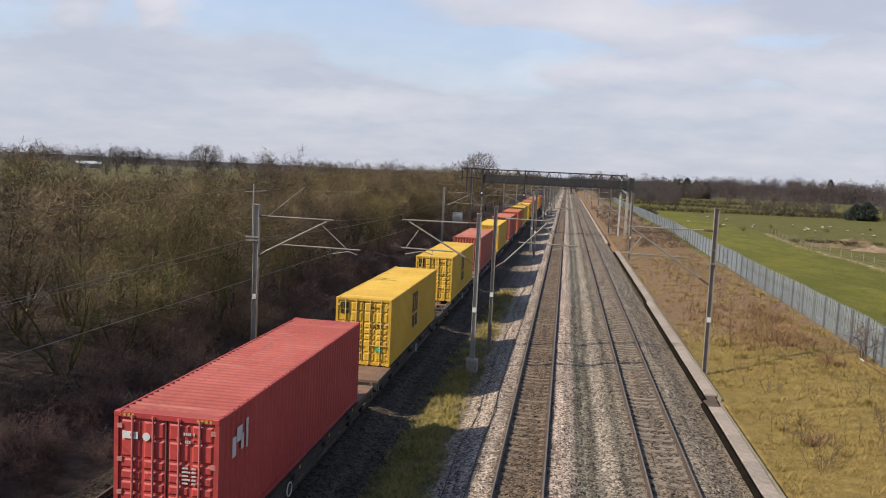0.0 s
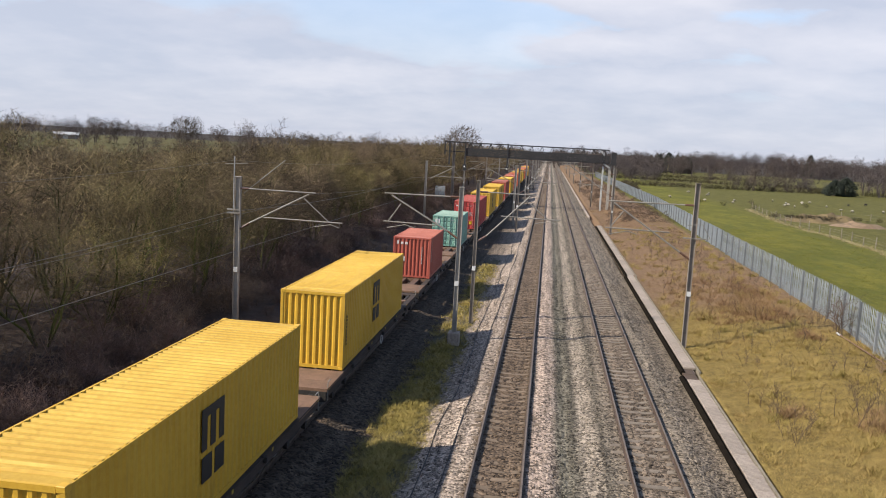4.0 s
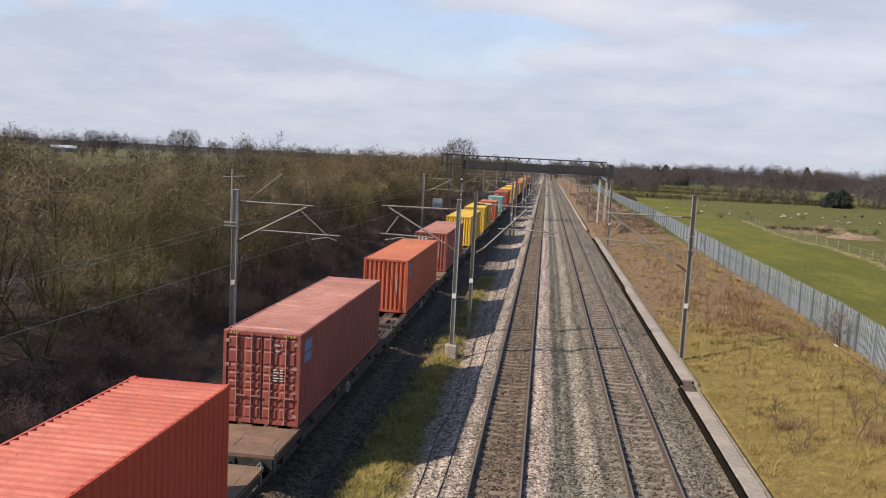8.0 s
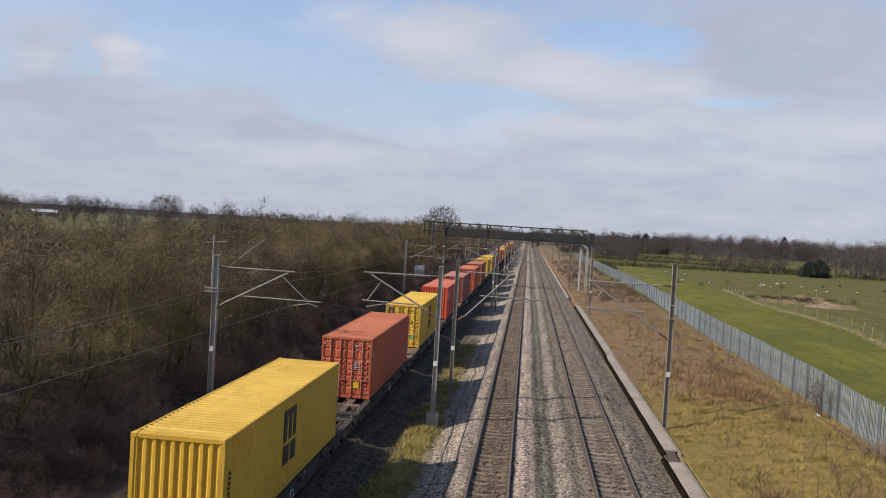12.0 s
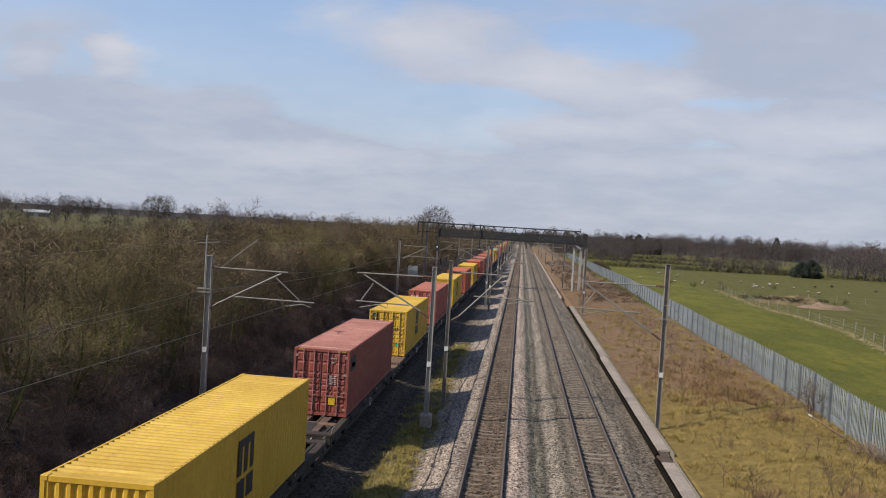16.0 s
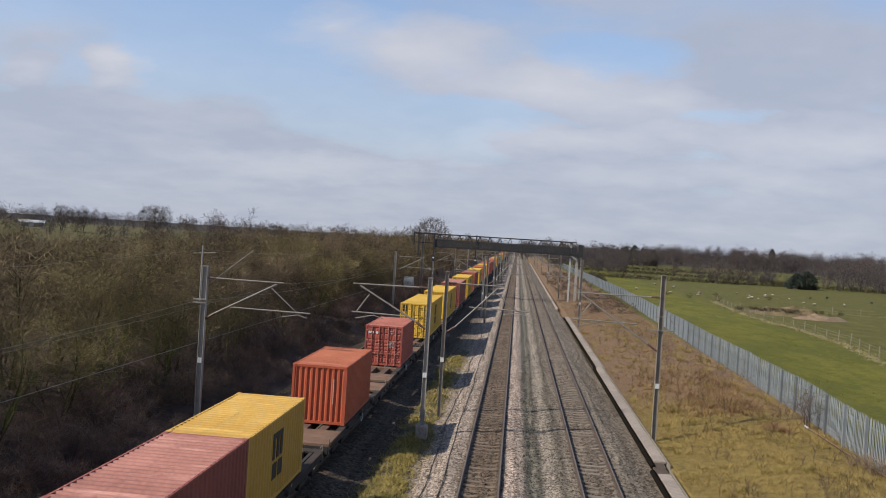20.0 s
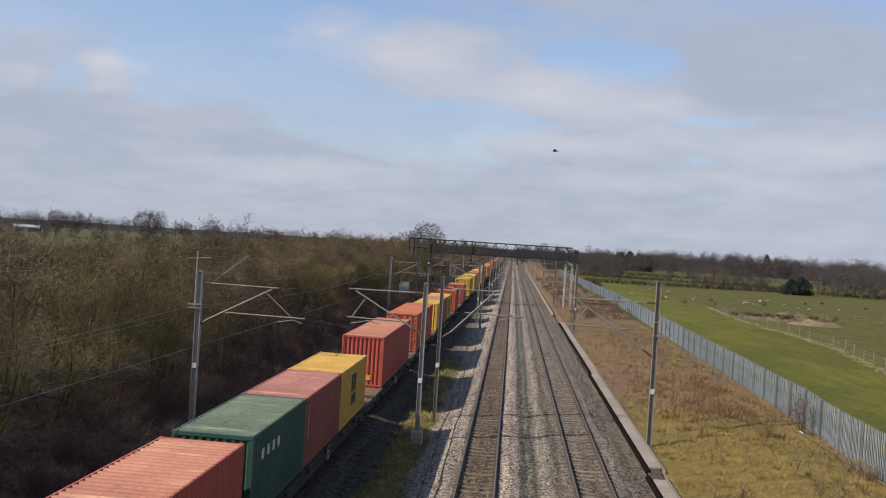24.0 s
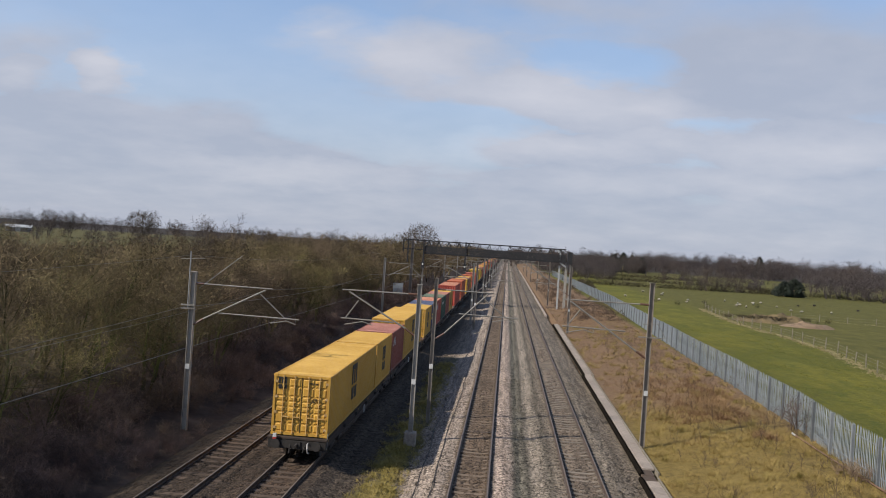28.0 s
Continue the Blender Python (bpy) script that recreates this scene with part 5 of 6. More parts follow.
def make_fence():
    fence = anchor("palisade_fence", pose(0, 0, 0), "galvanised steel palisade security fence along the bank", "fence")
    def fx(y):
        return float(np.interp(y, [25, 37, 41, 47, 60], [15.3, 15.6, 15.8, 16.2, 16.6])) + max(0.0, (y - 70)) * 0.028 - max(0.0, (y - 150)) * 0.032
    pale = None
    bm = bmesh.new()
    strip_p = [(-0.035, 0.0), (-0.012, 0.022), (0.012, 0.022), (0.035, 0.0), (0.012, 0.012), (-0.012, 0.012)]
    a = [bm.verts.new((d, x, 0.05)) for x, d in strip_p]
    b = [bm.verts.new((d, x, 1.95)) for x, d in strip_p]
    tip = bm.verts.new((0.01, 0, 2.07))
    for k in range(6):
        bm.faces.new((a[k], a[(k + 1) % 6], b[(k + 1) % 6], b[k]))
        bm.faces.new((b[k], b[(k + 1) % 6], tip))
    pale = mesh_of("pale", bm, M["palisade"])
    post = mesh_of("post", made(box, -0.11, -0.005, -0.06, 0.06, -0.4, 2.0), M["fence_post"])
    base = [v.co.copy() for v in pale.vertices]
    polys = [tuple(p.vertices) for p in pale.polygons]
    verts, faces = [], []
    y = 18.0
    count = 0
    while y < 330:
        x = fx(y)
        x2 = fx(y + 2.75)
        z, z2 = ground_z(x, y), ground_z(x2, y + 2.75)
        so = new("post", post)
        so.parent = fence
        so.location = (x, y, z)
        for h in (0.4, 1.6):
            part("rail", made(lambda q: rod(q, (x + 0.04, y, z + h), (x2 + 0.04, y + 2.75, z2 + h), 0.028, 4)), M["palisade"], fence)
        for k in range(17):
            u = (k + 0.5) / 17
            px, py, pz = x + (x2 - x) * u, y + 2.75 * u, z + (z2 - z) * u
            if 34 < py < 82 and count < 300:
                po = new("pale", pale)
                po.parent = fence
                po.location = (px, py, pz)
                po.rotation_euler = (random.uniform(-0.01, 0.01), random.uniform(-0.01, 0.01), 0)
                count += 1
            else:
                k0 = len(verts)
                verts += [(c.x + px, c.y + py, c.z + pz) for c in base]
                faces += [tuple(i + k0 for i in p) for p in polys]
        y += 2.75
    far = part("paling", pydata("paling", verts, faces, M["palisade"]), M["palisade"], fence)
    far["kind"] = "stuff"


make_fence()

# ---- trees, scrub and grass ----


def grow(seed, height, spread, stems, levels, counts, radius, droop=0.1, twig=0.008, start=0.25, joints=(4, 3, 2, 1, 1)):
    """Limbs of a bare tree as straight pieces: lists of (from, to, radius, end radius), one list for each level."""
    rnd = np.random.default_rng(seed)
    out = [[] for _ in range(levels)]

    def limb(p, d, length, r, level):
        n = joints[level]
        pts = [p]
        for k in range(n):
            bend = rnd.normal(0, 0.16 + 0.05 * level, 3)
            d = d + bend + np.array([0, 0, 0.06 if level < 2 else -droop * 0.3])
            d = d / np.linalg.norm(d)
            p = p + d * length / n
            pts.append(p)
        end = max(twig * 0.7, r * 0.35)
        for k in range(n):
            out[level].append((pts[k], pts[k + 1], r + (end - r) * k / n, r + (end - r) * (k + 1) / n))
        if level + 1 < levels:
            for k in range(counts[level]):
                u = start + (1 - start) * (k + rnd.random()) / counts[level]
                i = min(n - 1, int(u * n))
                q = pts[i] + (pts[i + 1] - pts[i]) * (u * n - i)
                side = rnd.normal(0, 1, 3)
                side = side - d * side.dot(d)
                side = side / (np.linalg.norm(side) + 1e-6)
                e = d * 0.55 + side * (0.75 + 0.2 * rnd.random()) + np.array([0, 0, 0.25 if level == 0 else 0.05])
                e = e / np.linalg.norm(e)
                limb(q, e, length * (0.62 - 0.25 * u) * (0.75 + 0.5 * rnd.random()), max(twig, r * 0.45 * (1 - 0.5 * u)), level + 1)

    for k in range(stems):
        a = rnd.random() * math.tau
        lean = spread * (0.3 + 0.7 * rnd.random()) if stems > 1 else 0.08
        d = np.array([math.cos(a) * lean, math.sin(a) * lean, 1.0])
        limb(np.array([math.cos(a), math.sin(a), 0.0]) * 0.3 * (stems > 1), d / np.linalg.norm(d), height * (0.75 + 0.35 * rnd.random()), radius * (0.7 + 0.5 * rnd.random()), 0)
    # the tree is brought to its height
    top = np.percentile([s[1][2] for level in out for s in level], 97)
    k = height / top
    return [[(p * k, q * k, r * k ** 0.5, e * k ** 0.5) for p, q, r, e in level] for level in out]


def prisms(segs, sides=3):
    """Three-sided tapering rods for all pieces at once: points and faces as arrays."""
    p = np.array([s[0] for s in segs])
    q = np.array([s[1] for s in segs])
    r0 = np.array([s[2] for s in segs])[:, None]
    r1 = np.array([s[3] for s in segs])[:, None]
    d = q - p
    d /= np.linalg.norm(d, axis=1)[:, None] + 1e-9
    ref = np.where(np.abs(d[:, 2:3]) > 0.9, np.array([[1.0, 0, 0]]), np.array([[0, 0, 1.0]]))
    a = np.cross(d, ref)
    a /= np.linalg.norm(a, axis=1)[:, None] + 1e-9
    b = np.cross(d, a)
    rings = []
    for c, r in ((p, r0), (q, r1)):
        for k in range(sides):
            t = k * math.tau / sides
            rings.append(c + (a * math.cos(t) + b * math.sin(t)) * r)
    v = np.stack(rings, 1).reshape(-1, 3)
    base = np.arange(len(segs))[:, None] * 2 * sides
    f = np.concatenate([base + np.array([[k, (k + 1) % sides, sides + (k + 1) % sides, sides + k]]) for k in range(sides)], 0)
    return v, f


def sprays(seed, n, mid, rx, rz, length, width, shell=0.5, clumps=0, puff=0.20):
    """Fine twigs as slim diamonds, standing outwards through a rounded crown with gaps."""
    rnd = np.random.default_rng(seed)
    d = rnd.normal(0, 1, (n, 3))
    d /= np.linalg.norm(d, axis=1)[:, None]
    lobes = rnd.normal(0, 1, (9, 3))
    lobes /= np.linalg.norm(lobes, axis=1)[:, None]
    reach = 0.78 + 0.3 * np.max(d @ lobes.T, axis=1) ** 3
    r = (shell + (1 - shell) * rnd.random(n) ** 0.6) * reach
    if clumps:
        # twigs gather in rounded clumps with hollows between
        pick = rnd.integers(0, clumps, n)
        c = d[:clumps] * r[:clumps, None]
        d = rnd.normal(0, 1, (n, 3))
        d /= np.linalg.norm(d, axis=1)[:, None]
        ball = c[pick] + d * (puff * rnd.random(n) ** 0.5 + 0.03)[:, None]
        p = ball * np.array([rx, rx, rz]) + np.array([0, 0, mid])
        d = d + 0.6 * c[pick]
    else:
        p = d * r[:, None] * np.array([rx, rx, rz]) + np.array([0, 0, mid])
    a = d * 0.7 + rnd.normal(0, 0.7, (n, 3)) + np.array([0, 0, 0.1])
    a /= np.linalg.norm(a, axis=1)[:, None]
    b = np.cross(a, rnd.normal(0, 1, (n, 3)))
    b /= np.linalg.norm(b, axis=1)[:, None] + 1e-9
    size = (length * (0.6 + 0.8 * rnd.random(n)))[:, None]
    v = np.stack([p, p + a * size * 0.4 + b * width, p + a * size, p + a * size * 0.45 - b * width], 1).reshape(-1, 3)
    return v, np.arange(n * 4).reshape(-1, 4)


def joined(*pieces):
    """Several (points, faces) as one."""
    k, vs, fs = 0, [], []
    for v, f in pieces:
        vs.append(v)
        fs.append(f + k)
        k += len(v)
    return np.concatenate(vs), np.concatenate(fs)


def fast_mesh(name, v, f, mat):
    """A mesh from arrays of points and of faces with the same number of corners."""
    me = bpy.data.meshes.new(name)
    n, c = f.shape
    me.vertices.add(len(v))
    me.vertices.foreach_set("co", v.astype(np.float32).ravel())
    me.loops.add(n * c)
    me.loops.foreach_set("vertex_index", f.astype(np.int32).ravel())
    me.polygons.add(n)
    me.polygons.foreach_set("loop_start", np.arange(0, n * c, c, dtype=np.int32))
    me.update(calc_edges=True)
    me.materials.append(mat)
    return me


def scattered(name, kinds, places, mat):
    """One joined mesh: kinds are (points, faces), places (kind, x, y, z, turn, size)."""
    vs, fs, k = [], [], 0
    for i, x, y, z, a, s in places:
        v, f = kinds[i]
        c, sn = math.cos(a) * s, math.sin(a) * s
        w = np.stack([v[:, 0] * c - v[:, 1] * sn + x, v[:, 0] * sn + v[:, 1] * c + y, v[:, 2] * s + z], 1)
        vs.append(w)
        fs.append(f + k)
        k += len(v)
    return fast_mesh(name, np.concatenate(vs), np.concatenate(fs), mat)


def tree_thing(limbs, split, label, mat="bark", fine=None):
    ob = anchor("bare_tree", pose(0, 0, 0), label, "tree", "trees of the wood")
    v, f = prisms(sum(limbs[:split], []), 5)
    part("trunk", fast_mesh("trunk", v, f, M["mossy_bark" if mat == "bark" else mat]), None, ob)
    v, f = prisms(sum(limbs[split:], []))
    if fine:
        v, f = joined((v, f), fine)
    part("crown", fast_mesh("crown", v, f, M[mat]), None, ob)
    return ob


def wood_height(y):
    return float(np.interp(y, [0, 35, 57, 72, 91, 124, 170, 300], [7.6, 7.6, 7.4, 7.6, 8.6, 9.8, 9.8, 9.2]))


def wood_top(x, y):
    """The wood falls away towards the field behind it, and rises along the line."""
    slope = float(np.interp(math.degrees(math.atan2(x, y)), [-60, -36, -34.7, -32, -30.6, -25.5, -21, -17.4, -12, -5], [-0.6, -0.08, -0.12, -0.27, -0.34, -0.15, 0.08, 0.3, 0.5, 0.65]))
    return EYE_Z + math.hypot(x, y) * math.tan(radians(slope))


def make_wood():
    rnd = random.Random(11)
    kinds = [grow(100 + k, 7.4, 0.5, 3 + k % 3, 4, (8, 6, 3), 0.09, twig=0.010, start=0.25) for k in range(5)]
    labels = "leafless multi-stemmed tree with dense olive-brown twigs in the wood"
    firsts = [tree_thing(g, 2, labels, "bark", sprays(150 + k, 6800, 4.9, 2.95, 2.95, 0.29, 0.0092, 0.35, 68, 0.18)) for k, g in enumerate(kinds)]
    used = set()
    far_kinds = []
    for k in range(4):
        g = grow(200 + k, 7.4, 0.45, 3, 3, (5, 3), 0.08, twig=0.016, joints=(3, 2, 1))
        far_kinds.append(joined(prisms(sum(g, [])), sprays(230 + k, 1300, 5.0, 3.0, 2.8, 0.42, 0.020, 0.4, 36, 0.18)))
    for k in range(4):
        far_kinds.append(joined(prisms(sum(grow(240 + k, 7.2, 0.5, 3, 2, (4,), 0.1, twig=0.035, joints=(2, 1)), [])), sprays(260 + k, 760, 4.5, 3.1, 3.3, 0.55, 0.024, 0.4, 26)))
    places = []
    y = 14.0
    while y < 190:
        for row, x in enumerate((-20.5, -23.8, -27.5, -32.0, -38.0, -44.0, -50.0)):
            if row > 2 and rnd.random() < 0.2:
                continue
            px, py = x + rnd.uniform(-1.3, 1.3), y + rnd.uniform(-1.5, 1.5)
            s = wood_height(py) / 8.0 * rnd.uniform(0.84, 1.04) * (0.82 if row == 0 else (0.93 if row > 4 else 1.0))
            z = ground_z(px, py) - 0.1
            s = min(s, (wood_top(px, py) - z) / 8.6 * rnd.uniform(0.9, 1.05))
            if row < 2 and py < 118:
                i = rnd.randrange(5)
                m = pose(px, py, z, 0, 0, rnd.uniform(0, 360)) @ Matrix.Scale(s, 4)
                if i not in used:
                    used.add(i)
                    firsts[i].matrix_basis = m
                else:
                    t = copy_thing(firsts[i], pose(0, 0, 0))
                    t.matrix_basis = m
            else:
                places.append((rnd.randrange(4) + (4 if py > 130 else 0), px, py, z, rnd.uniform(0, 6.3), s))
        y += 3.3 if y < 70 else 4.0
    # the wood runs on beside the line, and closes behind the eye
    y = 190
    while y < 700:
        for x in (-20, -24, -29, -36):
            places.append((4 + rnd.randrange(4), x + rnd.uniform(-1.5, 1.5), y + rnd.uniform(-2, 2), 0.4, rnd.uniform(0, 6.3), wood_height(y) / 8.0 * rnd.uniform(0.85, 1.15)))
        y += 6
    for k in range(40):
        places.append((4 + rnd.randrange(4), -22 - rnd.random() * 12, 12 - k * 1.8, 0.5, rnd.uniform(0, 6.3), rnd.uniform(0.85, 1.1)))
    tagged(new("wood", scattered("wood", far_kinds, places, M["bark"])), "dense leafless brown woodland beside the railway", "woodland", kind="stuff")


make_wood()


def make_scrub():
    rnd = random.Random(12)
    kinds = [joined(prisms(sum(grow(300 + k, 1.8, 1.1, 6, 3, (5, 3), 0.018, 0.5, 0.008, 0.1, (2, 2, 1)), [])), sprays(310 + k, 420, 0.55, 1.25, 0.75, 0.34, 0.0075, 0.25, 16, 0.26)) for k in range(5)]
    places = []
    for k in range(330):
        y = 16 + 165 * (k / 330) ** 1.15 + rnd.uniform(-2, 2)
        x = -14.4 - rnd.random() ** 1.1 * 7.0
        s = (0.35 + min(1.0, (-14.2 - x) / 4.5) * 0.75) * rnd.uniform(0.7, 1.25)
        places.append((rnd.randrange(5), x, y, ground_z(x, y) - 0.1, rnd.uniform(0, 6.3), s))
    for k in range(170):
        y, x = 15 + 55 * rnd.random() ** 1.2, -14.3 - 4.0 * rnd.random()
        places.append((rnd.randrange(5), x, y, ground_z(x, y) - 0.1, rnd.uniform(0, 6.3), (0.3 + 0.09 * (-14.3 - x)) * rnd.uniform(0.8, 1.3)))
    tagged(new("scrub", scattered("scrub", kinds, places, M["scrub"])), "dark tangled brambles and dead stems below the wood", "scrub", kind="stuff")


make_scrub()


def blades(seed, n, height, spread, width, lean=0.6):
    """A tuft: flat tapering blades, bent over once."""
    rnd = np.random.default_rng(seed)
    v, f = [], []
    for k in range(n):
        a = rnd.random() * math.tau
        b = rnd.random() * math.tau
        base = np.array([math.cos(a), math.sin(a), 0]) * spread * rnd.random()
        out = np.array([math.cos(b), math.sin(b), 0])
        side = np.array([-math.sin(b), math.cos(b), 0]) * width
        h = height * (0.6 + 0.6 * rnd.random())
        top = base + out * h * lean * (0.6 + 0.8 * rnd.random()) + np.array([0, 0, h * (0.7 + 0.4 * rnd.random())])
        i = len(v)
        v += [base - side, base + side, top + side * 0.15, top - side * 0.15]
        f += [(i, i + 1, i + 2, i + 3)]
    return np.array(v), np.array(f)


def grass_material(name, stops, scale=0.25, beyond=None):
    """Blade colours change from clump to clump and in drifts over the ground."""
    m = bpy.data.materials.new(name)
    m.use_nodes = True
    nt = m.node_tree
    n, link = nt.nodes.new, nt.links.new
    bsdf = nt.nodes["Principled BSDF"]
    bsdf.inputs["Roughness"].default_value = 0.8
    bsdf.inputs["Specular IOR Level"].default_value = 0.2
    geo, coord, tex = n("ShaderNodeNewGeometry"), n("ShaderNodeTexCoord"), n("ShaderNodeTexNoise")
    tex.inputs["Scale"].default_value, tex.inputs["Detail"].default_value = scale, 4.0
    link(coord.outputs["Object"], tex.inputs["Vector"])
    add = n("ShaderNodeMath")
    add.operation = "MULTIPLY_ADD"
    link(geo.outputs["Random Per Island"], add.inputs[0])
    add.inputs[1].default_value = 0.45
    off = n("ShaderNodeMath")
    off.operation = "MULTIPLY_ADD"
    link(tex.outputs["Fac"], off.inputs[0])
    off.inputs[1].default_value, off.inputs[2].default_value = 1.5, -0.48
    link(off.outputs[0], add.inputs[2])

    def ramp(stops):
        r = n("ShaderNodeValToRGB")
        while len(r.color_ramp.elements) < len(stops):
            r.color_ramp.elements.new(0.5)
        for e, (p, c) in zip(r.color_ramp.elements, stops):
            e.position, e.color = p, (*[v * TONE for v in c], 1)
        link(add.outputs[0], r.inputs[0])
        return r.outputs[0]
    colour = ramp(stops)
    if beyond:
        # further along the bank other plants take over
        sep, wide = n("ShaderNodeSeparateXYZ"), n("ShaderNodeTexNoise")
        wide.inputs["Scale"].default_value = 0.16
        link(coord.outputs["Object"], sep.inputs[0])
        link(coord.outputs["Object"], wide.inputs["Vector"])
        push = n("ShaderNodeMath")
        push.operation = "MULTIPLY_ADD"
        link(wide.outputs["Fac"], push.inputs[0])
        push.inputs[1].default_value = 30.0
        link(sep.outputs["Y"], push.inputs[2])
        rise = n("ShaderNodeMapRange")
        rise.inputs["From Min"].default_value, rise.inputs["From Max"].default_value = 60.0, 72.0
        link(push.outputs[0], rise.inputs["Value"])
        k = n("ShaderNodeMix")
        k.data_type = "RGBA"
        link(rise.outputs[0], k.inputs["Factor"])
        link(colour, k.inputs["A"])
        link(ramp(beyond), k.inputs["B"])
        colour = k.outputs["Result"]
    link(colour, bsdf.inputs["Base Color"])
    return m


M["dry"] = grass_material("dry_bank_grass", ((0.1, (0.31, 0.20, 0.078)), (0.4, (0.40, 0.28, 0.10)), (0.65, (0.355, 0.258, 0.082)), (0.95, (0.255, 0.19, 0.058))), 0.45,
                          ((0.1, (0.24, 0.14, 0.085)), (0.4, (0.315, 0.20, 0.12)), (0.65, (0.34, 0.235, 0.13)), (0.95, (0.29, 0.225, 0.10))))
M["strip"] = grass_material("rough_green_grass", ((0.15, (0.46, 0.355, 0.125)), (0.5, (0.35, 0.272, 0.075)), (0.9, (0.21, 0.172, 0.044))), 0.6)
M["turf"] = grass_material("field_turf", ((0.15, (0.27, 0.235, 0.046)), (0.5, (0.19, 0.188, 0.032)), (0.9, (0.105, 0.135, 0.022))), 0.16)
M["straw"] = grass_material("pale_straw", ((0.2, (0.34, 0.28, 0.14)), (0.8, (0.46, 0.39, 0.22))))
M["bracken"] = grass_material("russet_dead_growth", ((0.2, (0.23, 0.13, 0.065)), (0.8, (0.34, 0.215, 0.105))))
M["tussock"] = grass_material("tussock_grass", ((0.1, (0.29, 0.195, 0.07)), (0.45, (0.42, 0.31, 0.105)), (0.7, (0.29, 0.225, 0.06)), (0.95, (0.18, 0.155, 0.038))), 0.6)
M["stem"] = material("dead_weed_stem", (0.07, 0.045, 0.032), (0.15, 0.10, 0.07), 0.95, 2, 20, 0, 0)


def make_grass():
    rnd = random.Random(13)
    kinds = [blades(400 + k, 14, 0.16, 0.27, 0.0062, 1.1) for k in range(8)]
    places = []
    for k in range(16500):
        y = 20 + 125 * rnd.random() ** 1.5
        x = 7.42 + 8.7 * rnd.random()
        drift = noise.noise((x * 0.35, y * 0.25, 7)) + 0.5 * noise.noise((x * 1.1, y * 0.9, 4))
        s = (0.55 + 0.6 * rnd.random()) * (1.0 + 0.8 * drift)
        places.append((rnd.randrange(8), x, y, ground_z(x, y) - 0.03, rnd.uniform(0, 6.3), s))
    tagged(new("bank_grass", scattered("bank_grass", kinds, places, M["dry"])), "dry straw-coloured and brown grass on the railway bank", "grass", kind="stuff")
    # tussocks stand out of the sward in drifts
    kinds = [blades(480 + k, 50, 0.32, 0.20, 0.0062, 0.95) for k in range(6)]
    places = []
    for k in range(1500):
        y = 21 + 85 * rnd.random() ** 1.5
        x = 7.6 + 8.4 * rnd.random()
        if noise.noise((x * 0.5, y * 0.35, 12)) > -0.08:
            places.append((rnd.randrange(6), x, y, ground_z(x, y) - 0.04, rnd.uniform(0, 6.3), rnd.uniform(0.6, 1.25)))
    tagged(new("bank_tussocks", scattered("bank_tussocks", kinds, places, M["tussock"])), "pale and olive grass tussocks on the railway bank", "grass", kind="stuff")
    # russet drifts of dead bracken lie on the bank
    kinds = [blades(410 + k, 42, 0.40, 0.34, 0.009, 0.9) for k in range(5)]
    places = []
    for cx, cy, wx, wy, count in ((12.2, 49.5, 1.9, 2.6, 190), (13.6, 55.0, 1.3, 4.5, 120), (10.6, 58.0, 1.6, 5.0, 90), (12.3, 28.5, 0.8, 1.5, 60), (13.4, 42.6, 0.5, 0.7, 26), (9.6, 31.5, 0.4, 0.6, 14)):
        for k in range(count):
            x, y = rnd.gauss(cx, wx * 0.6), rnd.gauss(cy, wy * 0.6)
            if 7.6 < x < 15.6:
                places.append((rnd.randrange(5), x, y, ground_z(x, y) - 0.03, rnd.uniform(0, 6.3), rnd.uniform(0.6, 1.15)))
    tagged(new("bank_bracken", scattered("bank_bracken", kinds, places, M["bracken"])), "russet dead bracken drifts on the railway bank", "bracken", kind="stuff")
    kinds = [prisms(sum(grow(430 + k, 0.85, 0.35, 2, 2, (6,), 0.009, 0.1, 0.005, 0.35, (3, 2)), [])) for k in range(5)]
    places = []
    for k in range(330):
        y = 28 + 70 * rnd.random() ** 1.4
        x = rnd.uniform(8.6, 15.7)
        places.append((rnd.randrange(5), x, y, ground_z(x, y) - 0.03, rnd.uniform(0, 6.3), rnd.uniform(0.5, 1.35)))
    low = [sprays(470 + k, 70, 0.35, 0.8, 0.45, 0.5, 0.03, 0.2) for k in range(4)]
    bushes = []
    for k in range(260):
        y = 112 + 160 * rnd.random() ** 1.2
        x = rnd.uniform(8.4, 17.5)
        bushes.append((rnd.randrange(4), x, y, ground_z(x, y) - 0.05, rnd.uniform(0, 6.3), rnd.uniform(0.5, 1.0)))
    tagged(new("bank_scrub", scattered("bank_scrub", low, bushes, M["stem"])), "low grey-brown scrub along the far bank", "scrub", kind="stuff")
    tagged(new("dead_weeds", scattered("dead_weeds", kinds, places, M["stem"])), "thin dead weed stems on the railway bank", "weeds", kind="stuff")
    for x, y, h in ((15.55, 43.6, 2.1), (15.2, 35.2, 0.9), (14.9, 36.4, 0.7)):
        g = grow(int(y * 10), h, 0.35, 7, 3, (7, 4), 0.022, 0.1, 0.007, 0.2, (4, 2, 1))
        v, f = prisms(sum(g, []), 4)
        ob = new("bare_shrub", fast_mesh("bare_shrub", v, f, M["scrub"]))
        ob.location = (x, y, ground_z(x, y) - 0.05)
        tagged(ob, "dark leafless shrub against the palisade fence", "shrub", "shrubs on the bank")
    pole = anchor("fallen_rail", pose(0, 0, 0), "long pale rusty rail lying on the bank grass", "pole")
    ends = [(15.1, 42.9), (15.22, 39.0), (15.3, 33.0)]
    pts = [(x, y, ground_z(x, y) + 0.16) for x, y in ends]
    part("rod", made(lambda b: tube(b, pts, 0.035, 6)), M["deck"], pole)
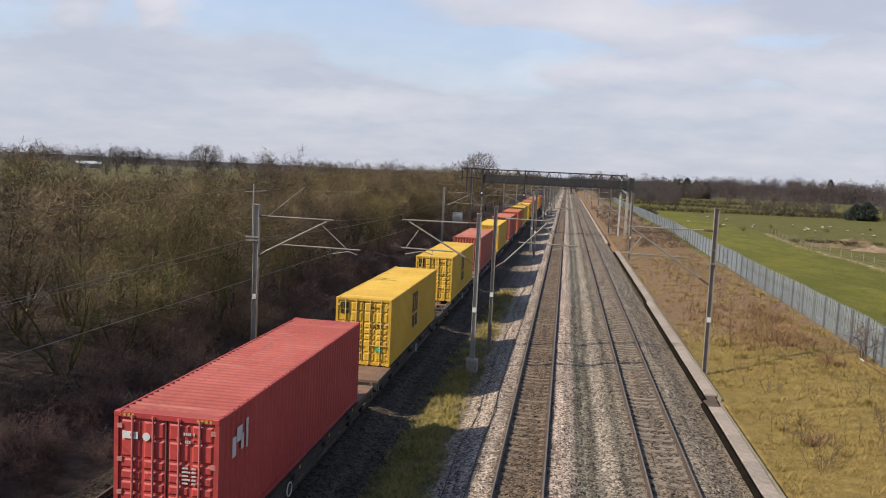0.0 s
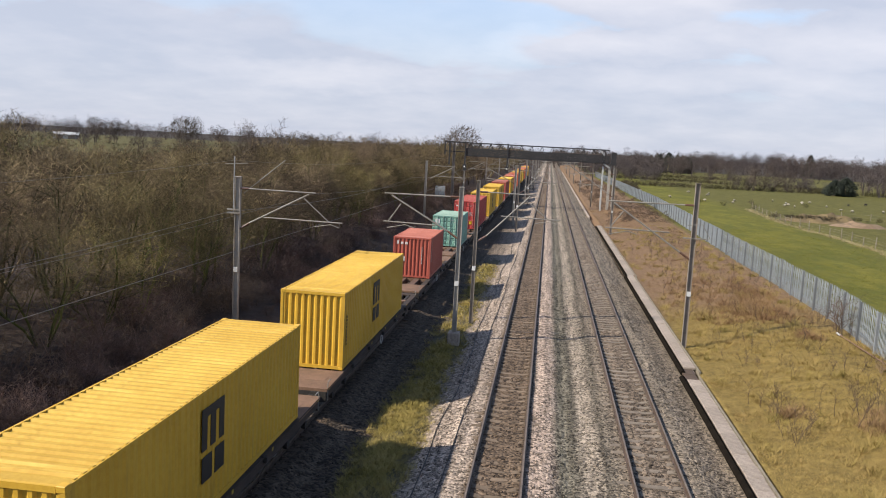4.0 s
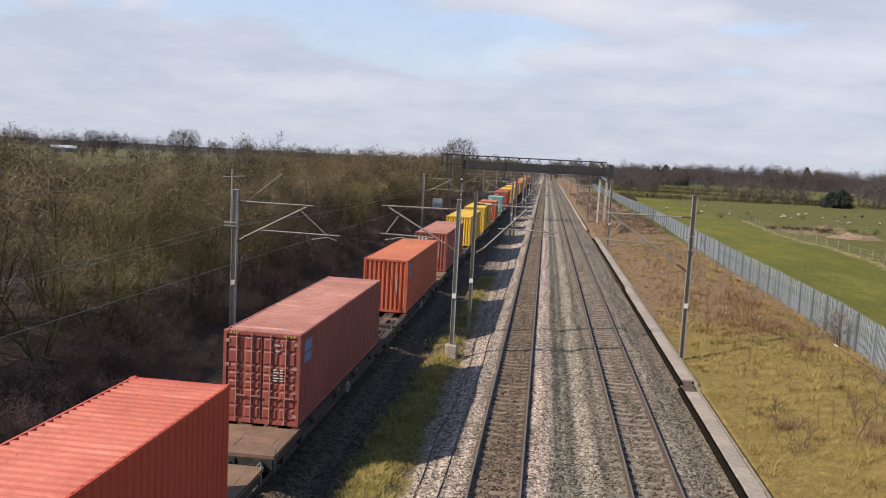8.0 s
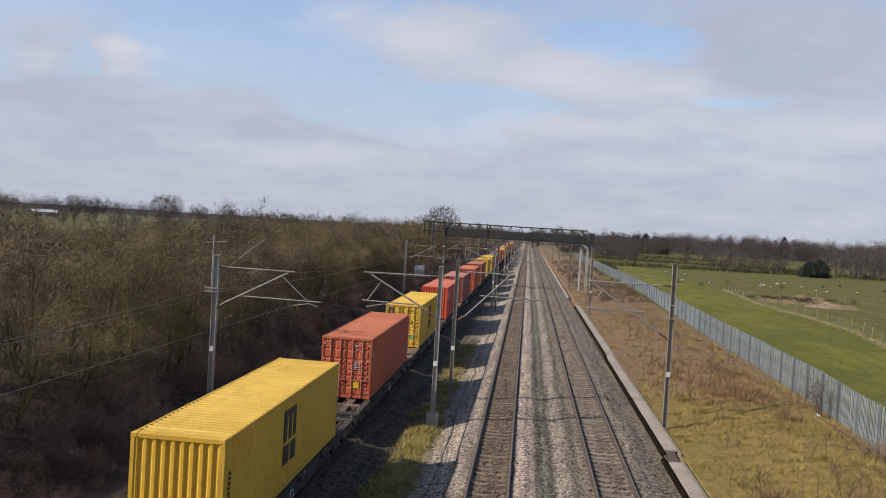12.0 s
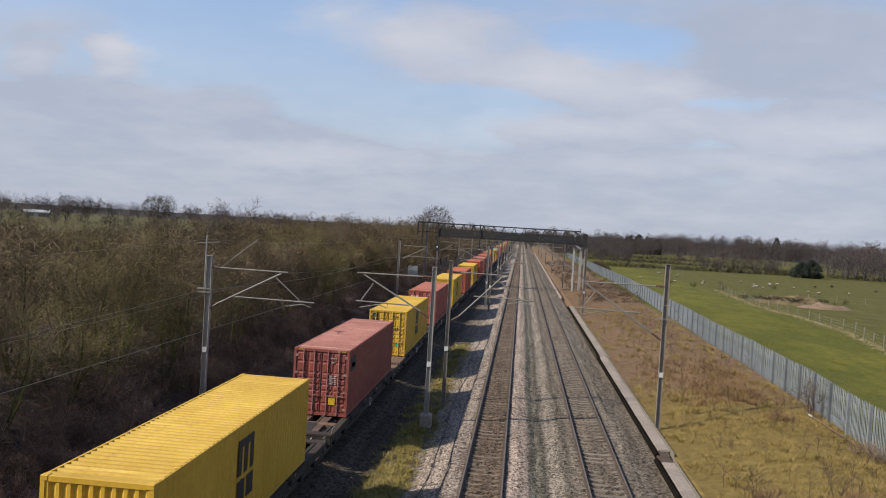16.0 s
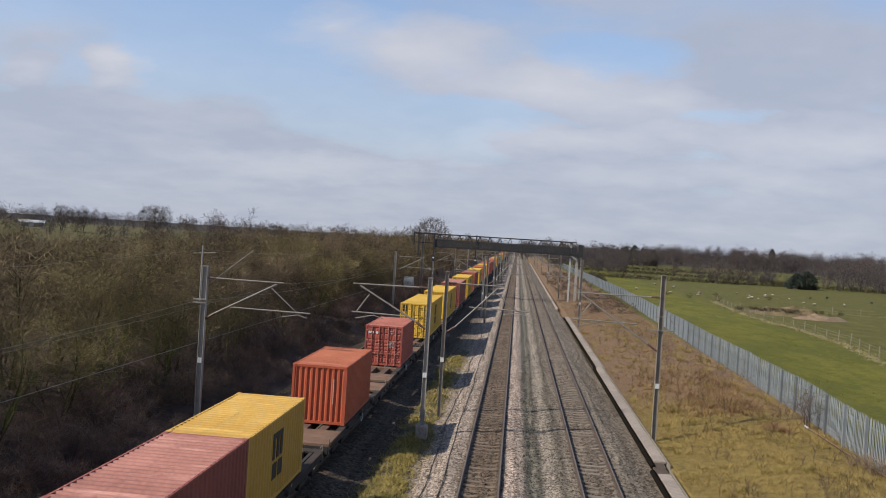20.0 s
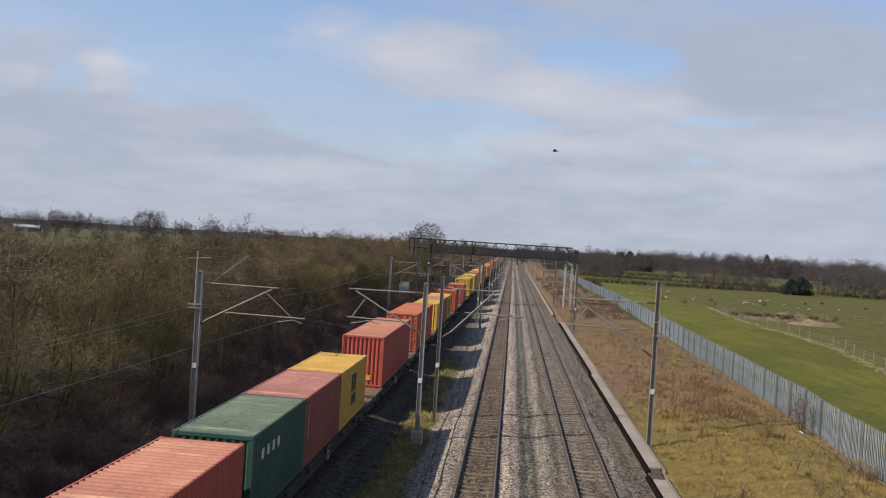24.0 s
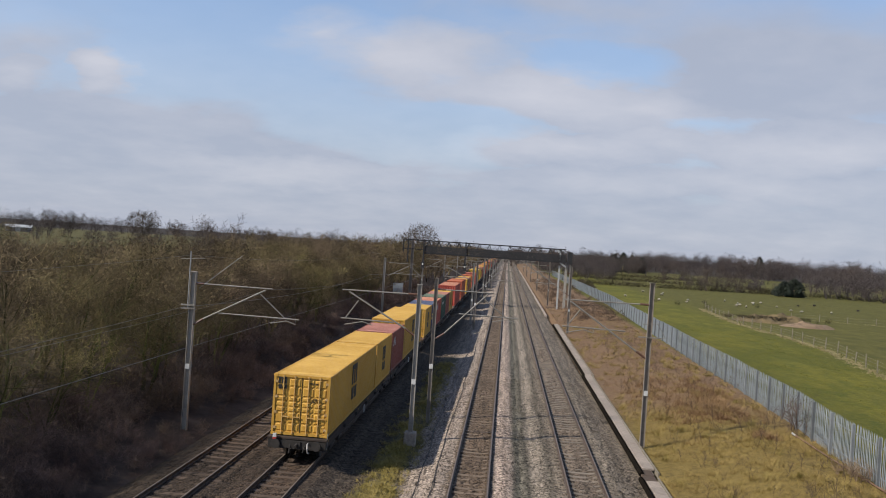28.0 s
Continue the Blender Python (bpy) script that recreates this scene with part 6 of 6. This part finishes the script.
    part("end_cap", made(lambda b: rod(b, (15.09, 43.3, pts[0][2] + 0.02), (15.1, 42.85, pts[0][2]), 0.05, 8)), M["white_steel"], pole, "pale metal end")
    # rough turf of the field
    kinds = [blades(450 + k, 9, 0.085, 0.4, 0.018, 1.3) for k in range(6)]
    places = []
    for k in range(9000):
        y = 38 + 80 * rnd.random() ** 1.2
        x = 17.2 + 22 * rnd.random() ** 1.1
        if noise.noise((x * 0.3, y * 0.2, 6)) > -0.15:
            places.append((rnd.randrange(6), x, y, ground_z(x, y) - 0.02, rnd.uniform(0, 6.3), rnd.uniform(0.5, 1.2)))
    tagged(new("field_turf", scattered("field_turf", kinds, places, M["turf"])), "tufty yellow-green pasture grass", "grass", kind="stuff")
    kinds = [blades(420 + k, 16, 0.21, 0.17, 0.009, 1.1) for k in range(6)]
    places = []
    for k in range(9000):
        y = 10 + 60 * rnd.random() ** 1.3
        x = rnd.gauss(-4.55, 0.55)
        keep = 1.0 if y < 33 else (0.8 if 36 < y < 43 else 0.35)
        if abs(x + 4.55) > 1.2 or rnd.random() > keep * (0.75 + 0.9 * noise.noise((x * 0.8, y * 0.35, 3))):
            continue
        hump = 0.16 * math.exp(-((x + 4.55) / 0.6) ** 2)
        places.append((rnd.randrange(6), x, y, ballast_z(x) - 0.06 + hump, rnd.uniform(0, 6.3), 0.5 + 0.6 * rnd.random()))
    tagged(new("cess_grass", scattered("cess_grass", kinds, places, M["strip"])), "rough olive-green grass strip between the tracks", "grass", kind="stuff")
    bm = bmesh.new()
    ys = np.arange(8, 75, 0.5)
    prof = np.linspace(-5.6, -3.5, 9)
    grid = []
    for y in ys:
        w = 1.0 if y < 33 or 36 < y < 43 else 0.45
        grid.append([bm.verts.new((x, y, ballast_z(x) - 0.05 + w * (0.05 + 0.17 * math.exp(-((x + 4.55) / 0.62) ** 2)) * (0.75 + 0.6 * noise.noise((x * 1.2, y * 0.6, 1))) - (0.1 if i in (0, 8) else 0))) for i, x in enumerate(prof)])
    for j in range(len(ys) - 1):
        for i in range(8):
            bm.faces.new((grid[j][i], grid[j][i + 1], grid[j + 1][i + 1], grid[j + 1][i]))
    verge = new("verge", mesh_of("verge", bm, material("mossy_earth", (0.045, 0.036, 0.018), (0.13, 0.105, 0.045), 0.95, 1.0, 14, 0, 0.8, 0.05)))
    tagged(verge, "mossy earth hump between the tracks", "ground", kind="structure")


make_grass()

# ---- fields and distance ----


def make_field_fence():
    fence = anchor("field_fence", pose(0, 0, 0), "pale wooden post and wire field fence", "fence")
    pts = [(34.0, 74), (37.2, 95), (37.3, 110), (36.4, 129), (38.9, 165)]
    post = mesh_of("post", made(lambda b: rod(b, (0, 0, -0.3), (0, 0, 1.25), 0.06, 6)), M["wood_post"])
    y = 60.0
    rnd = random.Random(3)
    prev = None
    tufts = []
    while y < 166:
        x = float(np.interp(y, [p[1] for p in pts], [p[0] for p in pts]))
        z = ground_z(x, y)
        so = new("post", post)
        so.parent = fence
        so.location = (x, y, z)
        so.rotation_euler = (rnd.uniform(-0.05, 0.05), rnd.uniform(-0.05, 0.05), 0)
        so.scale = (1.0, 1.0, rnd.uniform(0.85, 1.25))
        if prev:
            for h in (0.45, 0.8, 1.1):
                part("wire", made(lambda b: rod(b, (*prev[:2], prev[2] + h), (x, y, z + h), 0.012, 4)), M["galv_dark"], fence)
        prev = (x, y, z)
        for k in range(46):
            tx, ty = x + rnd.gauss(0, 0.42), y + rnd.uniform(0, 3.8)
            tufts.append((rnd.randrange(3), tx, ty, ground_z(tx, ty) - 0.02, rnd.uniform(0, 6.3), rnd.uniform(0.7, 1.3)))
        y += 3.8
    prev = None
    for k in range(9):
        x, y = 52.0 + k * 4.7, 153.6 - k * 0.6
        so = new("post", post)
        so.parent = fence
        so.location = (x, y, ground_z(x, y))
        so.rotation_euler = (rnd.uniform(-0.05, 0.05), rnd.uniform(-0.05, 0.05), 0)
        z = ground_z(x, y)
        if prev:
            for h in (0.5, 1.0):
                part("wire", made(lambda b: rod(b, (*prev[:2], prev[2] + h), (x, y, z + h), 0.012, 4)), M["galv_dark"], fence)
        prev = (x, y, z)
        for q in range(14):
            tx, ty = x + rnd.uniform(0, 4.7), y + rnd.gauss(0, 0.4)
            tufts.append((rnd.randrange(3), tx, ty, ground_z(tx, ty) - 0.02, rnd.uniform(0, 6.3), rnd.uniform(0.7, 1.3)))
    kinds = [blades(440 + k, 10, 0.20, 0.28, 0.014, 1.0) for k in range(3)]
    tagged(new("straw_grass", scattered("straw_grass", kinds, tufts, M["straw"])), "pale straw grass along the field fence", "grass", kind="stuff")


make_field_fence()


def make_spoil():
    rnd = random.Random(5)
    for x, y, w, h, label, mat in ((45.6, 142, 5.8, 2.0, "brown overgrown earth heap in the field", ((0.10, 0.072, 0.036), (0.21, 0.155, 0.075))), (48.2, 135, 3.4, 1.15, "bare sandy spoil heap in the field", ((0.18, 0.12, 0.075), (0.31, 0.22, 0.14)))):
        bm = bmesh.new()
        n, rings = 40, 10
        rows = []
        for j in range(rings):
            r = w * j / (rings - 1)
            row = []
            for k in range(n):
                ca, sa = math.cos(k * math.tau / n), math.sin(k * math.tau / n)
                px, py = x + ca * r * 1.35, y + sa * r * 0.8
                lump = 0.62 + 0.55 * noise.noise((px * 0.45, py * 0.5, x)) + 0.30 * noise.noise((px * 1.3, py * 1.3, 2))
                row.append(bm.verts.new((px, py, ground_z(x, y) - 0.15 + h * max(0.0, math.cos(j / (rings - 1) * 1.57)) ** 0.7 * lump)))
            rows.append(row)
        for j in range(rings - 1):
            for k in range(n):
                bm.faces.new((rows[j][k], rows[j][(k + 1) % n], rows[j + 1][(k + 1) % n], rows[j + 1][k]))
        bmesh.ops.remove_doubles(bm, verts=bm.verts, dist=0.001)
        tagged(new("earth_mound", mesh_of("earth_mound", bm, material("spoil_earth", *mat, 0.95, 0.8, 9, 0, 0.8, 0.08))), label, "earth heap")


make_spoil()


def make_sheep():
    rnd = random.Random(8)
    wool = material("sheep_wool", (0.32, 0.29, 0.23), (0.46, 0.43, 0.35), 0.95, 4, 30)
    dark = material("dark_fleece", (0.025, 0.022, 0.02), (0.06, 0.05, 0.045), 0.95, 4, 30)

    def body(bm):
        bmesh.ops.create_icosphere(bm, subdivisions=2, radius=1.0)
        for v in bm.verts:
            v.co = Vector((v.co.x * 0.52, v.co.y * 0.27, v.co.z * 0.28 + 0.62)) * (1 + 0.06 * noise.noise(v.co * 3))
    firsts = {}
    for key, mat, label in (("white", wool, "cream-white sheep grazing in the field"), ("dark", dark, "dark brown sheep grazing in the field")):
        ob = anchor("sheep", pose(0, 0, 0), label, "sheep", "sheep in the field")
        part("body", made(body), mat, ob)
        part("head", made(lambda b: rod(b, (0.45, 0, 0.66), (0.78, 0, 0.50), 0.13, 8, 0.07)), mat, ob)
        for x in (-0.3, 0.3):
            for y in (-0.13, 0.13):
                part("leg", made(lambda b: rod(b, (x, y, 0), (x, y, 0.5), 0.045, 6)), dark, ob)
        firsts[key] = ob
    used = set()
    for k in range(28):
        t = rnd.random()
        y = rnd.uniform(185, 235) - t * 25
        x = 28 + t * 75 + rnd.uniform(-6, 6)
        key = "dark" if t > 0.45 and rnd.random() < 0.5 else "white"
        m = pose(x, y, ground_z(x, y) - 0.02, 0, 0, rnd.uniform(0, 360)) @ Matrix.Scale(rnd.uniform(0.55, 0.75), 4)
        if key in used:
            copy_thing(firsts[key], pose(0, 0, 0)).matrix_basis = m
        else:
            used.add(key)
            firsts[key].matrix_basis = m


make_sheep()

M["farwood"] = twig_material("far_bare_wood", (0.052, 0.045, 0.045), (0.088, 0.075, 0.074), (0.15, 0.125, 0.118), (1.12, 1.02, 0.88), 0.03)
M["hedge"] = twig_material("hedge_twigs", (0.045, 0.038, 0.026), (0.08, 0.066, 0.042), (0.12, 0.10, 0.06), (1.0, 1.15, 0.8), 0.05)
M["evergreen"] = material("dark_evergreen", (0.010, 0.016, 0.012), (0.03, 0.042, 0.026), 0.9, 0.6, 6, 0, 0)


def make_distance():
    rnd = random.Random(21)
    kinds = [joined(prisms(sum(grow(500 + k, 8.0, 0.35, 2, 2, (3,), 0.16, twig=0.04, joints=(2, 1)), [])), sprays(540 + k, 600, 5.3, 4.6 - 0.3 * (k % 3), 4.5, 0.40, 0.105, 0.3, 34, 0.23)) for k in range(6)]
    places = []

    def belt(az0, az1, d0, d1, count, s0, s1):
        s0, s1 = s0 * 1.16, s1 * 1.16
        for k in range(count):
            a = radians(az0 + (az1 - az0) * rnd.random())
            d = d0 + (d1 - d0) * rnd.random()
            x, y = d * math.sin(a), d * math.cos(a)
            places.append((rnd.randrange(6), x, y, ground_z(x, y) - 0.5, rnd.uniform(0, 6.3), rnd.uniform(s0, s1)))
    belt(2.0, 9.5, 440, 620, 90, 0.9, 1.2)
    belt(9.0, 22, 570, 760, 190, 1.1, 1.42)
    belt(21, 42, 420, 640, 130, 1.05, 1.35)
    belt(19.6, 42, 300, 400, 130, 0.75, 1.1)
    belt(2.0, 7.4, 320, 420, 60, 0.5, 0.85)
    belt(9.4, 19, 338, 352, 16, 0.4, 0.62)
    belt(9.4, 19, 400, 560, 12, 0.4, 0.7)
    belt(11, 18, 286, 300, 9, 0.35, 0.55)
    belt(-4, 2, 500, 900, 70, 0.8, 1.2)
    belt(-45, -4, 430, 700, 190, 0.65, 0.95)
    belt(-42, -12, 110, 190, 120, 0.26, 0.40)
    belt(-42, -12, 230, 320, 90, 0.30, 0.48)
    tagged(new("far_woods", scattered("far_woods", kinds, places, M["farwood"])), "distant leafless woods along the horizon", "woodland", kind="stuff")
    # low hedges across the fields
    hk = [joined(prisms(sum(grow(520 + k, 1.6, 0.9, 4, 2, (4,), 0.05, twig=0.035, joints=(1, 1)), [])), sprays(530 + k, 60, 0.8, 1.0, 0.8, 0.6, 0.06, 0.2)) for k in range(3)]
    rows = []
    for x0, y0, x1, y1 in ((19, 266, 66, 281), (66, 281, 100, 290), (100, 290, 170, 284), (24, 342, 80, 334), (80, 334, 112, 318), (36, 402, 96, 398), (22, 213, 24, 266)):
        n = int(math.hypot(x1 - x0, y1 - y0) / 0.9)
        for k in range(n):
            x, y = x0 + (x1 - x0) * k / n + rnd.uniform(-0.4, 0.4), y0 + (y1 - y0) * k / n + rnd.uniform(-0.4, 0.4)
            rows.append((rnd.randrange(3), x, y, ground_z(x, y) - 0.1, rnd.uniform(0, 6.3), rnd.uniform(0.7, 1.15)))
    for x, y in ((36, 175), (41, 171), (45, 190), (33, 183), (56, 188)):
        rows.append((rnd.randrange(3), x, y, ground_z(x, y) - 0.1, rnd.uniform(0, 6.3), 0.6))
    for k in range(90):
        x, y = rnd.gauss(45.0, 3.6), rnd.gauss(141.0, 1.5)
        rows.append((rnd.randrange(3), x, y, ground_z(x, y) + 0.45, rnd.uniform(0, 6.3), rnd.uniform(0.25, 0.42)))
    tagged(new("hedges", scattered("hedges", hk, rows, M["hedge"])), "low brown hedges between the fields", "hedge", kind="stuff")
    # single trees that stand out against the sky: way, distance, height, crown radius, fine twigs
    for n, (az, d, h, r, fine, mat) in enumerate(((-6.2, 205, 13.6, 5.2, 2600, "dark_bark"), (-24.6, 270, 11.0, 5.2, 2400, "dark_bark"), (-30.1, 280, 8.2, 3.1, 1800, "dark_bark"), (-28.9, 285, 7.4, 3.6, 1900, "dark_bark"), (-20.6, 120, 10.6, 2.1, 1500, "dark_bark"),
                                                (-34.1, 85, 9.4, 4.6, 2600, "bark"), (-35.8, 80, 8.8, 4.2, 2400, "bark"), (-32.7, 88, 7.4, 3.2, 1500, "bark"), (-7.6, 215, 11.0, 4.2, 1000, "dark_bark"), (13.4, 288, 8.6, 4.2, 900, "dark_bark"), (14.5, 302, 6.8, 3.2, 700, "dark_bark"), (12.0, 344, 6.4, 3.2, 600, "dark_bark"), (15.4, 340, 7.2, 3.6, 700, "dark_bark"), (10.6, 346, 5.6, 2.8, 500, "dark_bark"))):
        g = grow(600 + n, h * 0.93, 0.5 * r / h * 2, 3, 4, (8, 6, 4), 0.16, twig=0.022, joints=(4, 3, 2, 1), start=0.35)
        ob = tree_thing(g, 2, "tall leafless tree with a rounded crown against the sky", mat, sprays(640 + n, fine, h * 0.62, r, h * 0.40, (0.08 if d > 150 else 0.05) * h, (0.0038 if d > 150 else 0.0017) * h, 0.4))
        x, y = d * math.sin(radians(az)), d * math.cos(radians(az))
        ob["group"] = "single trees"
        ob.matrix_basis = pose(x, y, ground_z(x, y) - 0.2, 0, 0, 40 * n)
    for az, d, h, w in ((7.3, 505, 11.5, 5.0), (7.9, 520, 12.5, 5.5), (8.5, 512, 11.5, 5.5), (9.15, 520, 10.5, 4.0), (16.6, 640, 16.5, 5.0), (18.15, 290, 5.2, 3.6), (18.75, 293, 6.2, 4.2)):
        x, y = d * math.sin(radians(az)), d * math.cos(radians(az))
        ob = anchor("evergreen_tree", pose(x, y, ground_z(x, y) - 0.2), "dark green conifer at the edge of the field", "tree", "single trees")
        part("trunk", made(lambda b: rod(b, (0, 0, 0), (0, 0, h * 0.8), 0.3, 7, 0.08)), M["bark"], ob)
        r2 = np.random.default_rng(int(az * 10))
        segs = []
        for k in range(1100):
            u = r2.random() * (0.86 + 0.14 * r2.random())
            a = r2.random() * math.tau
            lobe = 0.72 + 0.28 * math.sin(a * 3 + az) * math.sin(u * 7 + az) + 0.22 * math.sin(a * 7 + u * 11)
            rr = w * (1 - u ** 2.2) * lobe * (0.35 + 0.65 * r2.random() ** 0.5)
            c = np.array([math.cos(a) * rr, math.sin(a) * rr, 0.4 + u * (h - 0.4)])
            e = c + np.array([math.cos(a) * 0.7, math.sin(a) * 0.7, r2.normal(-0.1, 0.3)])
            segs.append((c, e, 0.22, 0.05))
        v, f = prisms(segs)
        part("crown", fast_mesh("crown", v, f, M["evergreen"]), None, ob)


make_distance()


def make_bird():
    """A dark bird that crosses the sky."""
    feather = material("dark_feathers", (0.015, 0.014, 0.014), (0.04, 0.038, 0.036), 0.8, 4, 30)
    ob = anchor("bird", pose(0, 80, 25), "small dark bird flying across the sky", "bird")
    def body(bm):
        bmesh.ops.create_icosphere(bm, subdivisions=2, radius=1.0)
        for v in bm.verts:
            v.co = Vector((v.co.x * 0.24 * (1.0 if v.co.x < 0 else 1.15), v.co.y * 0.075, v.co.z * 0.08))
    part("body", made(body), feather, ob)
    part("tail", made(lambda q: rod(q, (0.18, 0, 0), (0.36, 0, 0.01), 0.03, 5, 0.055)), feather, ob)
    for s in (-1, 1):
        bm = bmesh.new()
        v = [bm.verts.new(p) for p in ((-0.12, s * 0.04, 0.03), (0.08, s * 0.04, 0.03), (0.09, s * 0.25, 0.12), (0.10, s * 0.44, 0.10), (-0.06, s * 0.26, 0.13))]
        w = [bm.verts.new(q.co + Vector((0, 0, 0.012))) for q in v]
        bm.faces.new(v[::-1])
        bm.faces.new(w)
        for k in range(5):
            bm.faces.new((v[k], v[(k + 1) % 5], w[(k + 1) % 5], w[k]))
        part("wing", bm, feather, ob)
    return ob


BIRD = make_bird()


def make_farm():
    """White farm sheds in the field beyond the wood."""
    for az, d, w in ((-31.8, 330, 8.0),):
        x, y = d * math.sin(radians(az)), d * math.cos(radians(az))
        ob = anchor("farm_shed", pose(x, y, ground_z(x, y) - 0.2, 0, 0, 28), "low white farm shed in a distant field", "farm building", "farm sheds")
        part("wall", made(box, -w / 2, w / 2, -4, 4, 0, 1.7), M["white_steel"], ob)
        bm = bmesh.new()
        strip(bm, [(-4.3, 1.7), (4.3, 1.7), (0, 2.6)], -w / 2 - 0.3, w / 2 + 0.3)
        bmesh.ops.rotate(bm, verts=bm.verts, matrix=Matrix.Rotation(radians(90), 3, "Z"))
        part("roof", bm, M["white_steel"], ob)
        for k in (-1, 1):
            part("door", made(box, k * w / 4 - 1.2, k * w / 4 + 1.2, -4.06, -4.0, 0, 1.5), M["galv_dark"], ob)


make_farm()


def motions():
    """The train runs away along its track, slowly gaining speed."""
    times = [0.0, 4.0, 8.0, 12.0, 16.0, 20.0, 24.0, 28.0]
    for ob, y, z in MOVING:
        walk(ob, [(t, pose(TRACK_X["c"], y + 17.15 * t + 0.01 * t * t, z)) for t in times])

    # the bird crosses the sky from beyond the field to beyond the wood
    flight = [(0.0, 330.0, 12.0), (12.0, 170.0, 15.0), (21.5, 37.0, 17.8), (23.5, 10.2, 18.56), (24.1, 2.0, 19.3), (25.0, -9.3, 20.1), (25.9, -21.4, 20.2), (27.1, -38.9, 19.95), (28.0, -53.0, 20.2)]
    walk(BIRD, [(t, pose(x, 80.0, z)) for t, x, z in flight])


motions()
